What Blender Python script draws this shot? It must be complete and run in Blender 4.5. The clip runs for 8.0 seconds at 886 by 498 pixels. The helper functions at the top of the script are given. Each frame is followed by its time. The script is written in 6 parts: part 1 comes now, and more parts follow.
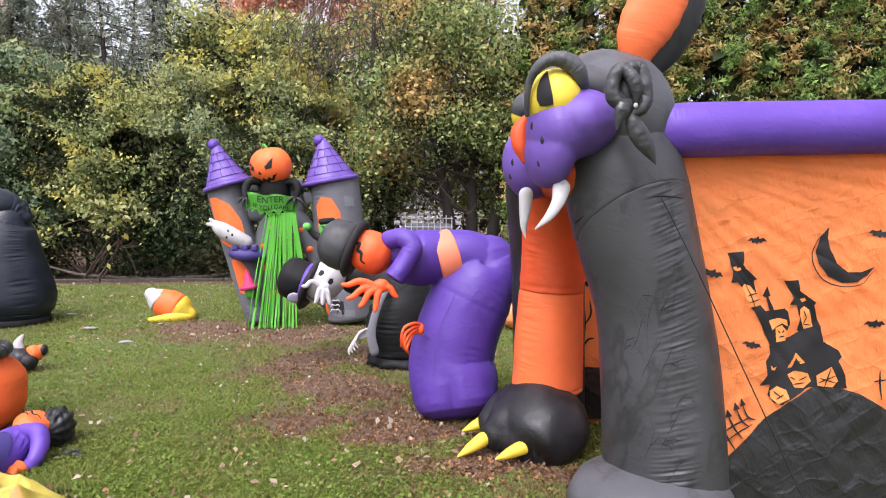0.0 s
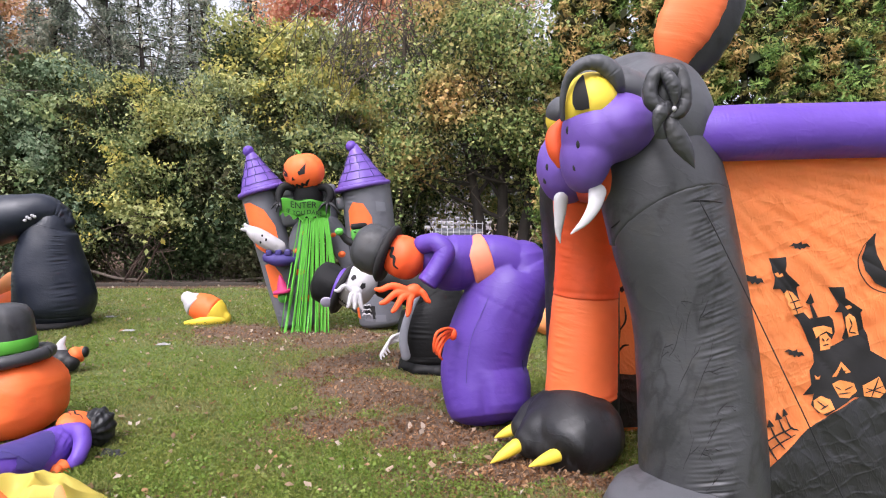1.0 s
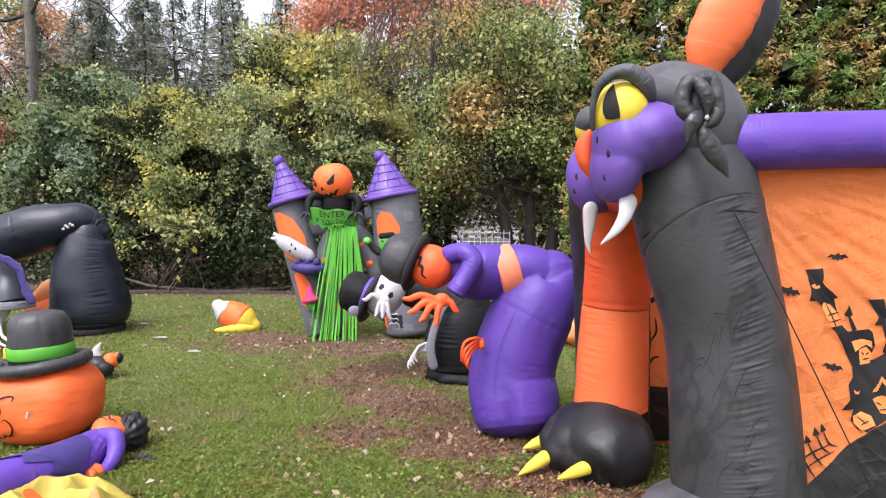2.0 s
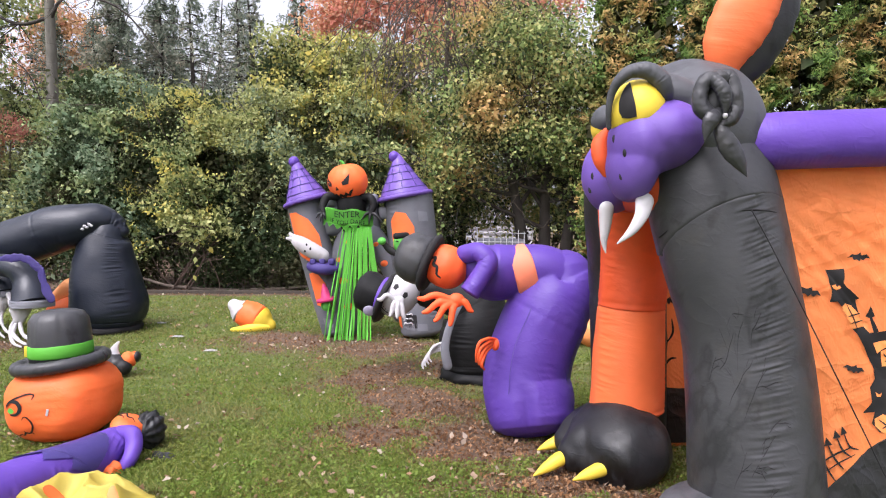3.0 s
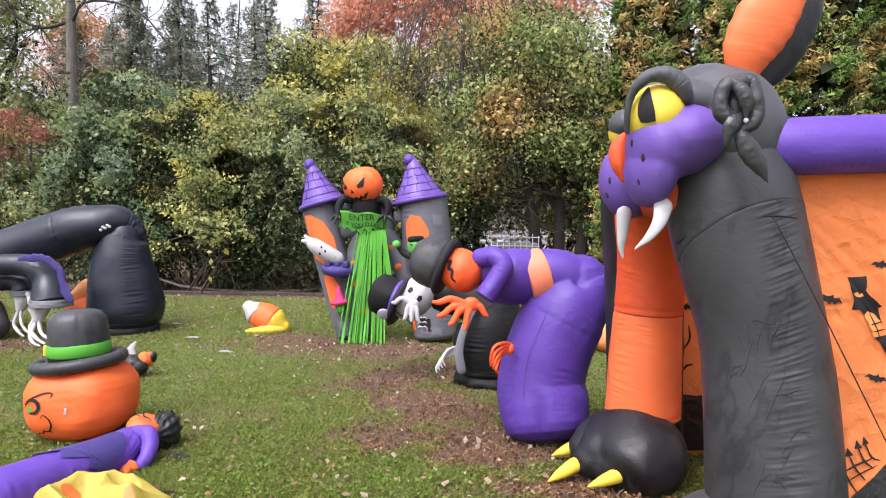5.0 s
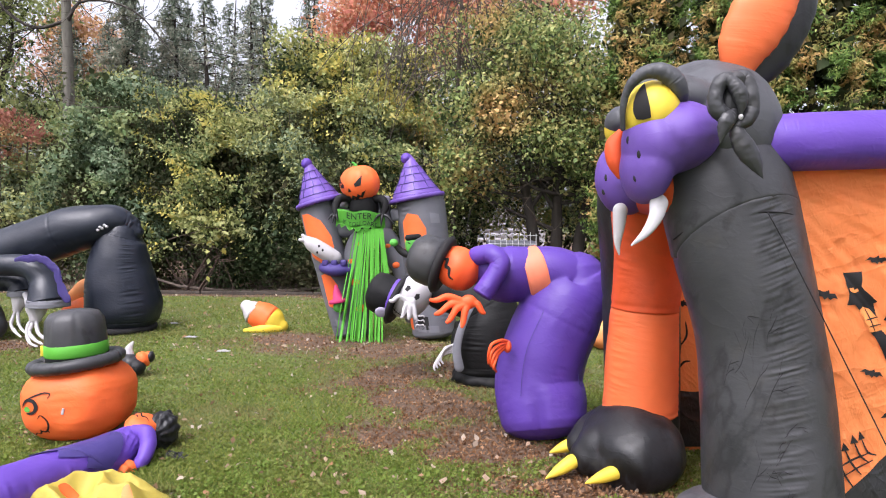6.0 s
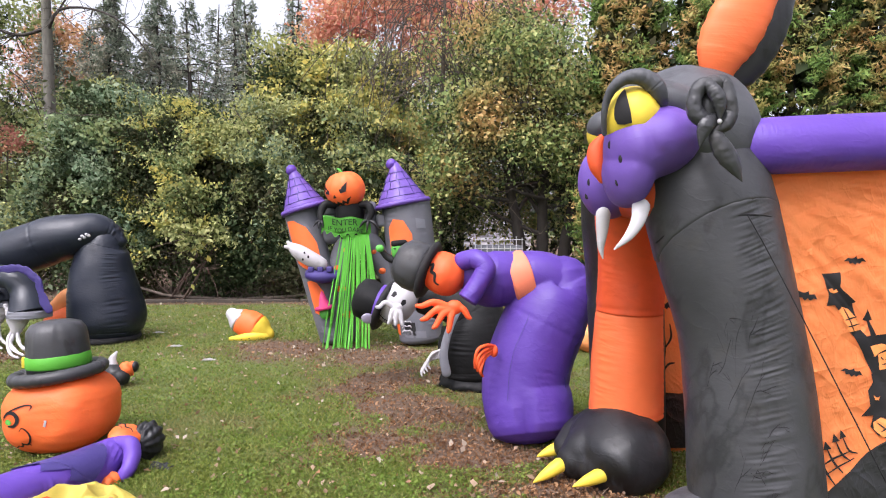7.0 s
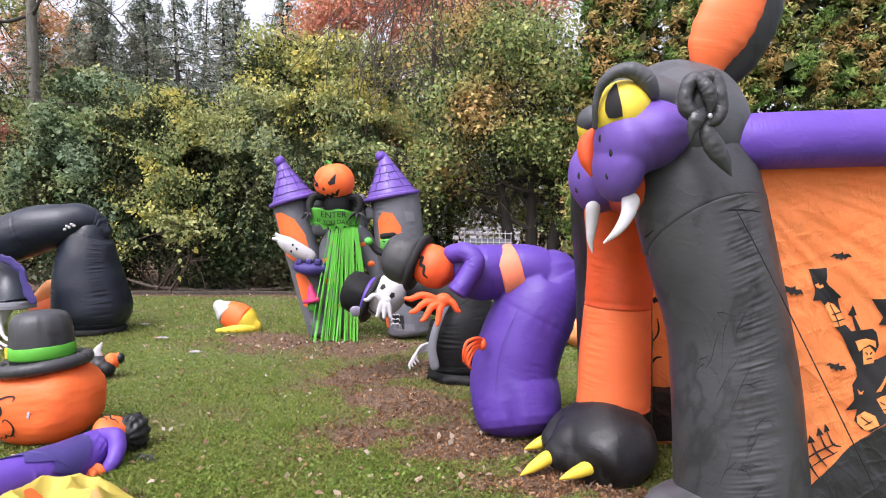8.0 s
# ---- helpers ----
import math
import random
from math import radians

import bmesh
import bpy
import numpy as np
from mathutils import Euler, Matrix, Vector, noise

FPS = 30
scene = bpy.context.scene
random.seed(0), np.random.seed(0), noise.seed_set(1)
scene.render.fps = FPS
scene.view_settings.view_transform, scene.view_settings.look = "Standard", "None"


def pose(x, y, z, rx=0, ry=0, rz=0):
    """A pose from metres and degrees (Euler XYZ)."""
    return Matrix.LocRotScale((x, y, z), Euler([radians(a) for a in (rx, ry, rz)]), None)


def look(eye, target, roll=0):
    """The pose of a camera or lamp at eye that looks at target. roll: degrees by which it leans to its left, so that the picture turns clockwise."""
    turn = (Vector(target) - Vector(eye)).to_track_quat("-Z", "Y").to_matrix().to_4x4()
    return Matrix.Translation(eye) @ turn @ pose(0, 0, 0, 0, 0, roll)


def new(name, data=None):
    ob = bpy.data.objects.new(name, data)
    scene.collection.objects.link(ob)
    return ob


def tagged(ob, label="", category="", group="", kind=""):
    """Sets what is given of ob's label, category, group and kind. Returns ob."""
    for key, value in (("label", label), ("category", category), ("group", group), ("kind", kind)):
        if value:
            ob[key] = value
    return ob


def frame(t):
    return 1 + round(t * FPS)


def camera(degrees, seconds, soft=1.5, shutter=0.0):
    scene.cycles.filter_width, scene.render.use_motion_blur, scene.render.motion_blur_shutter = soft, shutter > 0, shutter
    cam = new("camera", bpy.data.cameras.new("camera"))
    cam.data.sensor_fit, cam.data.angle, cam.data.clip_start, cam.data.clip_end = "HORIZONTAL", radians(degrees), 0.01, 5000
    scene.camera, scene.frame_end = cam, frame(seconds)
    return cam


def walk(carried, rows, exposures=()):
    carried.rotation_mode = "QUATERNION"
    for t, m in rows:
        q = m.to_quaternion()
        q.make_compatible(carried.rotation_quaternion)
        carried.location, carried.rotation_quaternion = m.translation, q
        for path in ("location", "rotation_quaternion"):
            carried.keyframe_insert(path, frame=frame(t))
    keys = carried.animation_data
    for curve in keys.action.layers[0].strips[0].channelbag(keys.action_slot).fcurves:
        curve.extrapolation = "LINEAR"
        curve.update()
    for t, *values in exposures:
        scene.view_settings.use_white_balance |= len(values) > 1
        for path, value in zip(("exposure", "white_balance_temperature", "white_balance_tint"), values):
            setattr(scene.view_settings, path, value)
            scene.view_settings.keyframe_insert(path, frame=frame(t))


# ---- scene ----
from mathutils.geometry import tessellate_polygon

cam = camera(70.0, 8.0, soft=1.1)
PATH = [
    (0.0, pose(0.054, -0.014, 1.603, 86.15, -0.52, -7.44)),
    (0.5, pose(0.040, -0.012, 1.603, 86.62, -0.16, -5.57)),
    (1.0, pose(0.030, -0.007, 1.601, 86.60, -0.46, -4.79)),
    (1.5, pose(0.023, -0.009, 1.603, 87.39, -0.56, -3.51)),
    (3.0, pose(0.015, -0.005, 1.598, 87.46, -0.54, -1.10)),
    (3.5, pose(0.017, 0.002, 1.598, 87.50, -0.65, -0.78)),
    (4.0, pose(0.007, -0.001, 1.596, 87.42, -0.93, -0.68)),
    (4.5, pose(0.000, 0.000, 1.600, 87.80, -1.10, 0.00)),
    (6.0, pose(0.008, -0.003, 1.595, 87.63, -0.67, -0.07)),
    (6.5, pose(0.020, -0.006, 1.593, 87.93, -0.56, -0.90)),
    (7.0, pose(0.019, -0.010, 1.600, 88.08, -0.05, -1.28)),
    (7.5, pose(0.017, -0.005, 1.598, 87.97, -0.06, -1.88)),
    (8.0, pose(0.015, 0.000, 1.593, 87.52, -0.55, -2.28)),
]
walk(cam, PATH, [(0.0, 1.34, 6200, 18), (8.0, 1.34, 6200, 18)])

# ---- light: an overcast autumn day ----
SUN_UP, SUN_ROUND = 58, 215
world = bpy.data.worlds.new("world")
scene.world = world
world.use_nodes = True
wn, wl = world.node_tree.nodes, world.node_tree.links
sky = wn.new("ShaderNodeTexSky")
sky.sky_type, sky.sun_disc = "NISHITA", False
sky.sun_elevation, sky.sun_rotation = radians(SUN_UP), radians(SUN_ROUND)
sky.dust_density, sky.air_density, sky.ozone_density = 6.0, 1.0, 1.0
veil = wn.new("ShaderNodeHueSaturation")
veil.inputs["Saturation"].default_value = 0.22
wl.new(sky.outputs[0], veil.inputs["Color"])
wl.new(veil.outputs[0], wn["Background"].inputs[0])
wn["Background"].inputs[1].default_value = 0.15
sun = new("sun", bpy.data.lights.new("sun", "SUN"))
sun.data.energy, sun.data.angle, sun.data.color = 0.95, radians(35), (1.0, 0.98, 0.95)
sa, se = radians(SUN_ROUND), radians(SUN_UP)
sun.matrix_world = look((0, 0, 30), (-30 * math.sin(sa) * math.cos(se), -30 * math.cos(sa) * math.cos(se), 30 - 30 * math.sin(se)))


# ---- materials ----
def material(name, rough=0.6):
    m = bpy.data.materials.new(name)
    m.use_nodes = True
    nt = m.node_tree
    b = nt.nodes["Principled BSDF"]
    b.inputs["Roughness"].default_value = rough
    return m, nt.nodes, nt.links, b


def ramp(nodes, stops, mode="LINEAR"):
    r = nodes.new("ShaderNodeValToRGB")
    r.color_ramp.interpolation = mode
    e = r.color_ramp.elements
    while len(e) < len(stops):
        e.new(0.5)
    for k, (at, col) in zip(e, stops):
        k.position, k.color = at, (*col, 1)
    return r


def texture(nodes, links, scale, detail=4.0, stretch=(1, 1, 1), turn=(0, 0, 0)):
    c = nodes.new("ShaderNodeTexCoord")
    mp = nodes.new("ShaderNodeMapping")
    mp.vector_type = "TEXTURE"
    mp.inputs["Scale"].default_value = [1 / k for k in stretch]
    mp.inputs["Rotation"].default_value = [radians(a) for a in turn]
    n = nodes.new("ShaderNodeTexNoise")
    n.inputs["Scale"].default_value, n.inputs["Detail"].default_value = scale, detail
    links.new(c.outputs["Object"], mp.inputs[0])
    links.new(mp.outputs[0], n.inputs["Vector"])
    return n.outputs["Fac"]


def mixed(nodes, links, fac, a, b, blend="MIX"):
    m = nodes.new("ShaderNodeMix")
    m.data_type, m.blend_type = "RGBA", blend
    for sock, v in ((m.inputs[0], fac), (m.inputs[6], a), (m.inputs[7], b)):
        if isinstance(v, (int, float)):
            sock.default_value = v
        elif isinstance(v, tuple):
            sock.default_value = (*v, 1)
        else:
            links.new(v, sock)
    return m.outputs[2]


def bump(nodes, links, bsdf, height, strength, distance, before=None):
    b = nodes.new("ShaderNodeBump")
    b.inputs["Strength"].default_value, b.inputs["Distance"].default_value = strength, distance
    links.new(height, b.inputs["Height"])
    if before is not None:
        links.new(before, b.inputs["Normal"])
    links.new(b.outputs[0], bsdf.inputs["Normal"])
    return b.outputs[0]


def fabric(name, col, rough=0.56, wrinkle=0.9, stretch=(1, 1, 2), dirt=0.12, scuff=0.0, puckers=0.0, turn=(24, 17, 8), glow=0.22):
    """Thin nylon of an inflatable: faded patches, soft dirt, creases that gather at the seams."""
    m, n, l, b = material(name, rough)
    fade = texture(n, l, 2.3, 3)
    r = ramp(n, [(0.35, tuple(c * 0.86 for c in col)), (0.68, tuple(min(1, c * 1.08 + 0.006) for c in col))])
    l.new(fade, r.inputs[0])
    out = r.outputs[0]
    specks = ramp(n, [(0.56, (0, 0, 0)), (0.74, (dirt,) * 3)])
    l.new(texture(n, l, 9, 6), specks.inputs[0])
    out = mixed(n, l, specks.outputs[0], out, (0.06, 0.05, 0.04))
    if scuff:
        sc = ramp(n, [(0.55, (0, 0, 0)), (0.60, (scuff,) * 3), (0.66, (0, 0, 0))])
        l.new(texture(n, l, 6, 9, (1, 1, 0.5), (20, 12, 0)), sc.inputs[0])
        out = mixed(n, l, sc.outputs[0], out, (0.003, 0.003, 0.003))
        dust = ramp(n, [(0.50, (0, 0, 0)), (0.70, (0.5 * scuff,) * 3)])
        l.new(texture(n, l, 3, 7, (1, 1, 0.7)), dust.inputs[0])
        out = mixed(n, l, dust.outputs[0], out, (0.020, 0.019, 0.020))
    if scuff > 0.7:
        where = ramp(n, [(0.46, (0, 0, 0)), (0.60, (1, 1, 1))])
        l.new(texture(n, l, 1.9, 3, (1, 1, 0.6)), where.inputs[0])
        drip = ramp(n, [(0.53, (0, 0, 0)), (0.57, (1, 1, 1))])
        l.new(texture(n, l, 15, 8, (1, 1, 0.22), (9, -7, 0)), drip.inputs[0])
        both = mixed(n, l, where.outputs[0], (0, 0, 0), drip.outputs[0])
        out = mixed(n, l, both, out, (0.005, 0.004, 0.004))
    l.new(out, b.inputs["Base Color"])
    b.inputs["Specular IOR Level"].default_value = 0.42 if glow else (0.36 if rough < 0.6 else 0.16)
    worn = ramp(n, [(0.35, (rough - 0.1,) * 3), (0.7, (rough + 0.16,) * 3)])
    l.new(texture(n, l, 5.5, 5), worn.inputs[0])
    l.new(worn.outputs[0], b.inputs["Roughness"])
    nn = bump(n, l, b, texture(n, l, 2.6, 2, (1, 1, 1.3), (14, 9, 0)), 0.20 * wrinkle, 0.022)
    fold = texture(n, l, 4.2, 3, stretch, turn)
    crest = ramp(n, [(0.465, (0, 0, 0)), (0.5, (1, 1, 1)), (0.525, (0, 0, 0))])
    l.new(fold, crest.inputs[0])
    nn = bump(n, l, b, crest.outputs[0], 0.13 * wrinkle, 0.005, nn)
    nn = bump(n, l, b, texture(n, l, 14, 4, (1, 1, 1.6)), 0.32 * wrinkle, 0.009, nn)
    if puckers:
        near = ramp(n, [(0.45, (0, 0, 0)), (0.62, (1, 1, 1))])
        l.new(texture(n, l, 2.2, 2), near.inputs[0])
        fine = mixed(n, l, near.outputs[0], (0.5, 0.5, 0.5), texture(n, l, 4.0, 2, (1, 1, 9), (10, 7, 0)))
        nn = bump(n, l, b, fine, puckers, 0.014, nn)
    bump(n, l, b, texture(n, l, 420, 2), 0.08, 0.002, nn)
    if glow:
        t = n.new("ShaderNodeBsdfTranslucent")
        l.new(out, t.inputs["Color"])
        mx = n.new("ShaderNodeMixShader")
        mx.inputs[0].default_value = glow
        l.new(b.outputs[0], mx.inputs[1])
        l.new(t.outputs[0], mx.inputs[2])
        l.new(mx.outputs[0], n["Material Output"].inputs[0])
    return m


ORANGE = fabric("orange_nylon", (0.90, 0.165, 0.034))
ORANGE_DEEP = fabric("red_orange_nylon", (0.72, 0.092, 0.020))
ORANGE_RIB = fabric("ribbed_orange_nylon", (0.86, 0.170, 0.048), 0.55, 0.6, (1, 1, 3), 0.05, 0, 0.3)
PURPLE = fabric("purple_nylon", (0.115, 0.050, 0.36), 0.52, 1.3, (1, 1, 1.6), 0.10)
PURPLE_PALE = fabric("faded_purple_nylon", (0.150, 0.078, 0.37), 0.46, 0.8, (1, 1, 1.6), 0.10)
PURPLE_SUIT = fabric("suit_purple_nylon", (0.094, 0.040, 0.305), 0.54, 1.3, (1, 1, 1.6), 0.10)
ORANGE_WARM = fabric("warm_orange_nylon", (0.88, 0.115, 0.025), 0.55, 0.9)
PURPLE_DARK = fabric("dark_purple_nylon", (0.055, 0.038, 0.19))
BLACK = fabric("black_nylon", (0.010, 0.010, 0.012), 0.46, 1.0, (1, 1, 1.6), 0.05, 0.8, 0, (24, 17, 8), 0)
BLACK_MATTE = fabric("matte_black_nylon", (0.0055, 0.0055, 0.006), 0.62, 1.0, (1, 1, 1.6), 0.03, 0, 0, (24, 17, 8), 0)
LEG_BLACK = fabric("worn_black_nylon", (0.036, 0.036, 0.040), 0.46, 0.7, (1, 1, 1.6), 0.25, 0.45, 0, (24, 17, 8), 0)
CHARCOAL = fabric("charcoal_nylon", (0.058, 0.059, 0.066), 0.55, 0.8, (1, 1, 1.5), 0.1, 0.3, 0, (24, 17, 8), 0)
NAVY_BLACK = fabric("blue_black_nylon", (0.008, 0.011, 0.021), 0.40, 0.8, (1, 1, 2), 0.04, 0, 0, (24, 17, 8), 0)
GREY = fabric("grey_nylon", (0.138, 0.140, 0.162), 0.6, 0.8, (1, 1, 2), 0.2)
GREY_PALE = fabric("pale_grey_nylon", (0.185, 0.187, 0.215), 0.6, 0.5)
WHITE = fabric("white_nylon", (0.50, 0.48, 0.50), 0.55, 0.6, (1, 1, 2), 0.25)
YELLOW = fabric("yellow_nylon", (0.78, 0.58, 0.05), 0.5, 0.6, (1, 1, 2), 0.1)
YELLOW_PALE = fabric("pale_yellow_nylon", (0.78, 0.66, 0.16), 0.55, 0.9, (1, 1, 2), 0.15)
LIME = fabric("lime_nylon", (0.10, 0.42, 0.035), 0.55, 0.6, (1, 1, 2), 0.08)
GREEN = fabric("green_nylon", (0.10, 0.42, 0.06))
PINK = fabric("magenta_nylon", (0.50, 0.03, 0.14))
PEACH = fabric("salmon_nylon", (0.88, 0.24, 0.13))
AMBER = fabric("pale_orange_nylon", (0.82, 0.34, 0.12))
BLUE = fabric("light_blue_nylon", (0.12, 0.35, 0.62))
INK = fabric("black_print", (0.014, 0.013, 0.014), 0.62, 0.4, (1, 1, 2), 0.03, 0, 0, (24, 17, 8), 0)


def sheet_cloth(name, col, rough):
    """Thin slack sheet: sharp diagonal creases at two sizes, slightly faded."""
    m, n, l, b = material(name, rough)
    r = ramp(n, [(0.3, tuple(c * 0.86 for c in col)), (0.7, tuple(min(1, c * 1.06) for c in col))])
    l.new(texture(n, l, 3, 5), r.inputs[0])
    l.new(r.outputs[0], b.inputs["Base Color"])
    b.inputs["Specular IOR Level"].default_value = 0.3 if rough > 0.5 else 0.6
    nn = None
    for scale, turn, power, deep in ((1.3, (0, 38, 0), 0.28, 0.030), (2.4, (0, -24, 0), 0.26, 0.020), (5.5, (0, 70, 0), 0.26, 0.010), (9.0, (0, -50, 0), 0.22, 0.006)):
        fold = texture(n, l, scale, 3, (1, 1, 2.6), turn)
        crest = ramp(n, [(0.30, (0, 0, 0)), (0.47, (0.55, 0.55, 0.55)), (0.50, (1, 1, 1)), (0.54, (0.5, 0.5, 0.5)), (0.72, (0.1, 0.1, 0.1))])
        l.new(fold, crest.inputs[0])
        nn = bump(n, l, b, crest.outputs[0], power, deep, nn)
    t = n.new("ShaderNodeBsdfTranslucent")
    l.new(r.outputs[0], t.inputs["Color"])
    mx = n.new("ShaderNodeMixShader")
    mx.inputs[0].default_value = 0.2
    l.new(b.outputs[0], mx.inputs[1])
    l.new(t.outputs[0], mx.inputs[2])
    l.new(mx.outputs[0], n["Material Output"].inputs[0])
    return m


CLOTH = sheet_cloth("orange_sheet_cloth", (0.94, 0.35, 0.120), 0.55)
CLOTH_WINDOW = sheet_cloth("amber_print", (0.80, 0.27, 0.075), 0.6)
CLOTH_BLACK = sheet_cloth("black_sheet_cloth", (0.015, 0.015, 0.017), 0.42)


def leafy(name, cols, patch, scale=0.9, rough=0.68, cut=0.48):
    """Leaves: one tint a leaf out of cols, drifting to the patch colours over the crown."""
    m, n, l, b = material(name, rough)
    g = n.new("ShaderNodeNewGeometry")
    k = len(cols)
    r = ramp(n, [(i / max(1, k - 1), c) for i, c in enumerate(cols)])
    l.new(g.outputs["Random Per Island"], r.inputs[0])
    f = ramp(n, [(cut, (0, 0, 0)), (cut + 0.12, (0.85,) * 3)])
    l.new(texture(n, l, scale, 3), f.inputs[0])
    r2 = ramp(n, [(i / max(1, len(patch) - 1), c) for i, c in enumerate(patch)])
    l.new(g.outputs["Random Per Island"], r2.inputs[0])
    out = mixed(n, l, f.outputs[0], r.outputs[0], r2.outputs[0])
    l.new(out, b.inputs["Base Color"])
    b.inputs["Specular IOR Level"].default_value = 0.22
    t = n.new("ShaderNodeBsdfTranslucent")
    l.new(out, t.inputs["Color"])
    mx = n.new("ShaderNodeMixShader")
    mx.inputs[0].default_value = 0.38
    l.new(b.outputs[0], mx.inputs[1])
    l.new(t.outputs[0], mx.inputs[2])
    l.new(mx.outputs[0], n["Material Output"].inputs[0])
    return m


DARK_GREENS = [(0.055, 0.090, 0.034), (0.110, 0.170, 0.060), (0.180, 0.245, 0.100), (0.280, 0.330, 0.160)]
OLIVES = [(0.125, 0.150, 0.050), (0.230, 0.260, 0.095), (0.350, 0.370, 0.150), (0.480, 0.475, 0.215)]
YELLOWS = [(0.267, 0.278, 0.060), (0.436, 0.411, 0.109), (0.580, 0.484, 0.121), (0.678, 0.508, 0.096)]
RUSTS = [(0.20, 0.17, 0.065), (0.32, 0.215, 0.085), (0.43, 0.245, 0.095), (0.46, 0.31, 0.14)]
REDS = [(0.44, 0.14, 0.11), (0.56, 0.21, 0.15), (0.60, 0.29, 0.19), (0.60, 0.38, 0.24)]
BLUE_GREENS = [(0.066, 0.105, 0.060), (0.132, 0.195, 0.112), (0.215, 0.280, 0.170), (0.320, 0.375, 0.250)]
VINE_GREEN = leafy("ivy_leaves", BLUE_GREENS, DARK_GREENS[1:] + OLIVES[1:3])
VINE_MIXED = leafy("turning_vine_leaves", DARK_GREENS[1:] + OLIVES[1:], YELLOWS, 0.8)
VINE_YELLOW = leafy("yellow_vine_leaves", OLIVES, YELLOWS, 1.1)
SUMAC = leafy("grey_green_leaves", BLUE_GREENS[1:] + OLIVES[1:], OLIVES[1:] + YELLOWS[:1], 0.8)
MAPLE = leafy("turning_maple_leaves", [(0.075, 0.115, 0.04), (0.15, 0.21, 0.07), (0.24, 0.30, 0.10), (0.34, 0.37, 0.14), (0.42, 0.36, 0.14)], [(0.22, 0.21, 0.075), (0.42, 0.25, 0.10), (0.60, 0.33, 0.14), (0.52, 0.42, 0.16)], 0.5, cut=0.485)
REDMAPLE = leafy("red_maple_leaves", REDS, [(0.52, 0.22, 0.12), (0.62, 0.33, 0.18), (0.58, 0.40, 0.20)], 0.5)
ORANGELEAF = leafy("faded_orange_leaves", [(0.42, 0.20, 0.13), (0.55, 0.30, 0.20), (0.50, 0.34, 0.22)], RUSTS[1:], 0.5)
SPRUCE = leafy("spruce_needles", [(0.10, 0.135, 0.10), (0.19, 0.225, 0.17), (0.29, 0.31, 0.24)], [(0.14, 0.17, 0.13), (0.33, 0.30, 0.23)], 0.6)
CEDAR = leafy("arborvitae_sprays", [(0.06, 0.12, 0.03), (0.14, 0.235, 0.055), (0.26, 0.35, 0.095)], [(0.28, 0.25, 0.075), (0.54, 0.31, 0.13), (0.62, 0.38, 0.17)], 1.15)
# the shade inside crowns is put into these near-black leaf colours
SHADE_LEAF = leafy("inner_shade_leaves", [(0.022, 0.040, 0.015), (0.040, 0.062, 0.024), (0.06, 0.075, 0.032)], [(0.04, 0.043, 0.018), (0.07, 0.058, 0.03)], 0.9, 0.8)


def bark(name, col):
    m, n, l, b = material(name, 0.9)
    r = ramp(n, [(0.3, tuple(c * 0.55 for c in col)), (0.7, col)])
    h = texture(n, l, 9, 6, (1, 1, 0.25))
    l.new(h, r.inputs[0])
    l.new(r.outputs[0], b.inputs["Base Color"])
    bump(n, l, b, h, 0.8, 0.03)
    return m


BARK_GREY, BARK_DARK, TWIG = bark("grey_bark", (0.13, 0.12, 0.10)), bark("dark_bark", (0.045, 0.036, 0.03)), bark("twigs", (0.095, 0.072, 0.056))
TIMBER = bark("weathered_timber", (0.06, 0.047, 0.036))


def ground_material():
    m, n, l, b = material("lawn_soil", 0.95)
    a = n.new("ShaderNodeAttribute")
    a.attribute_name = "bare"
    soil = ramp(n, [(0.25, (0.045, 0.028, 0.017)), (0.5, (0.105, 0.064, 0.040)), (0.75, (0.19, 0.12, 0.075))])
    l.new(texture(n, l, 26, 8), soil.inputs[0])
    turf = ramp(n, [(0.3, (0.05, 0.072, 0.014)), (0.5, (0.092, 0.128, 0.028)), (0.72, (0.16, 0.155, 0.055))])
    l.new(texture(n, l, 17, 8), turf.inputs[0])
    l.new(mixed(n, l, a.outputs["Fac"], turf.outputs[0], soil.outputs[0]), b.inputs["Base Color"])
    nn = bump(n, l, b, texture(n, l, 60, 6), 0.9, 0.03)
    bump(n, l, b, texture(n, l, 9, 4), 0.5, 0.08, nn)
    return m


GRASS = leafy("grass_blades", [(0.075, 0.105, 0.014), (0.125, 0.175, 0.025), (0.18, 0.225, 0.04), (0.28, 0.27, 0.09)], [(0.15, 0.165, 0.05), (0.24, 0.205, 0.085)], 1.3, 0.5)
CLOVER = leafy("clover_leaves", [(0.08, 0.13, 0.018), (0.13, 0.195, 0.03), (0.19, 0.25, 0.05)], [(0.13, 0.16, 0.028), (0.20, 0.21, 0.05)], 1.5, 0.5)
LITTER = leafy("brown_leaf_litter", [(0.10, 0.055, 0.030), (0.165, 0.088, 0.046), (0.26, 0.135, 0.062), (0.42, 0.26, 0.15)], [(0.075, 0.04, 0.022), (0.21, 0.105, 0.05)], 2.0, 0.8)
PALE_LEAF = leafy("pale_fallen_leaves", [(0.20, 0.12, 0.07), (0.30, 0.21, 0.14), (0.46, 0.40, 0.34)], [(0.40, 0.20, 0.10), (0.5, 0.42, 0.33)], 2.0, 0.7)


# ---- making meshes ----
def mesh_of(name, bm, mat, smooth=True):
    me = bpy.data.meshes.new(name)
    bm.to_mesh(me)
    bm.free()
    if smooth:
        me.shade_smooth()
    me.materials.append(mat)
    return me


def part(name, bm, mat, parent, label="", smooth=True):
    """One bmesh as one mesh object under a thing or a part."""
    ob = new(name, mesh_of(name, bm, mat, smooth))
    if parent is not None:
        ob.parent = parent
    return tagged(ob, label)


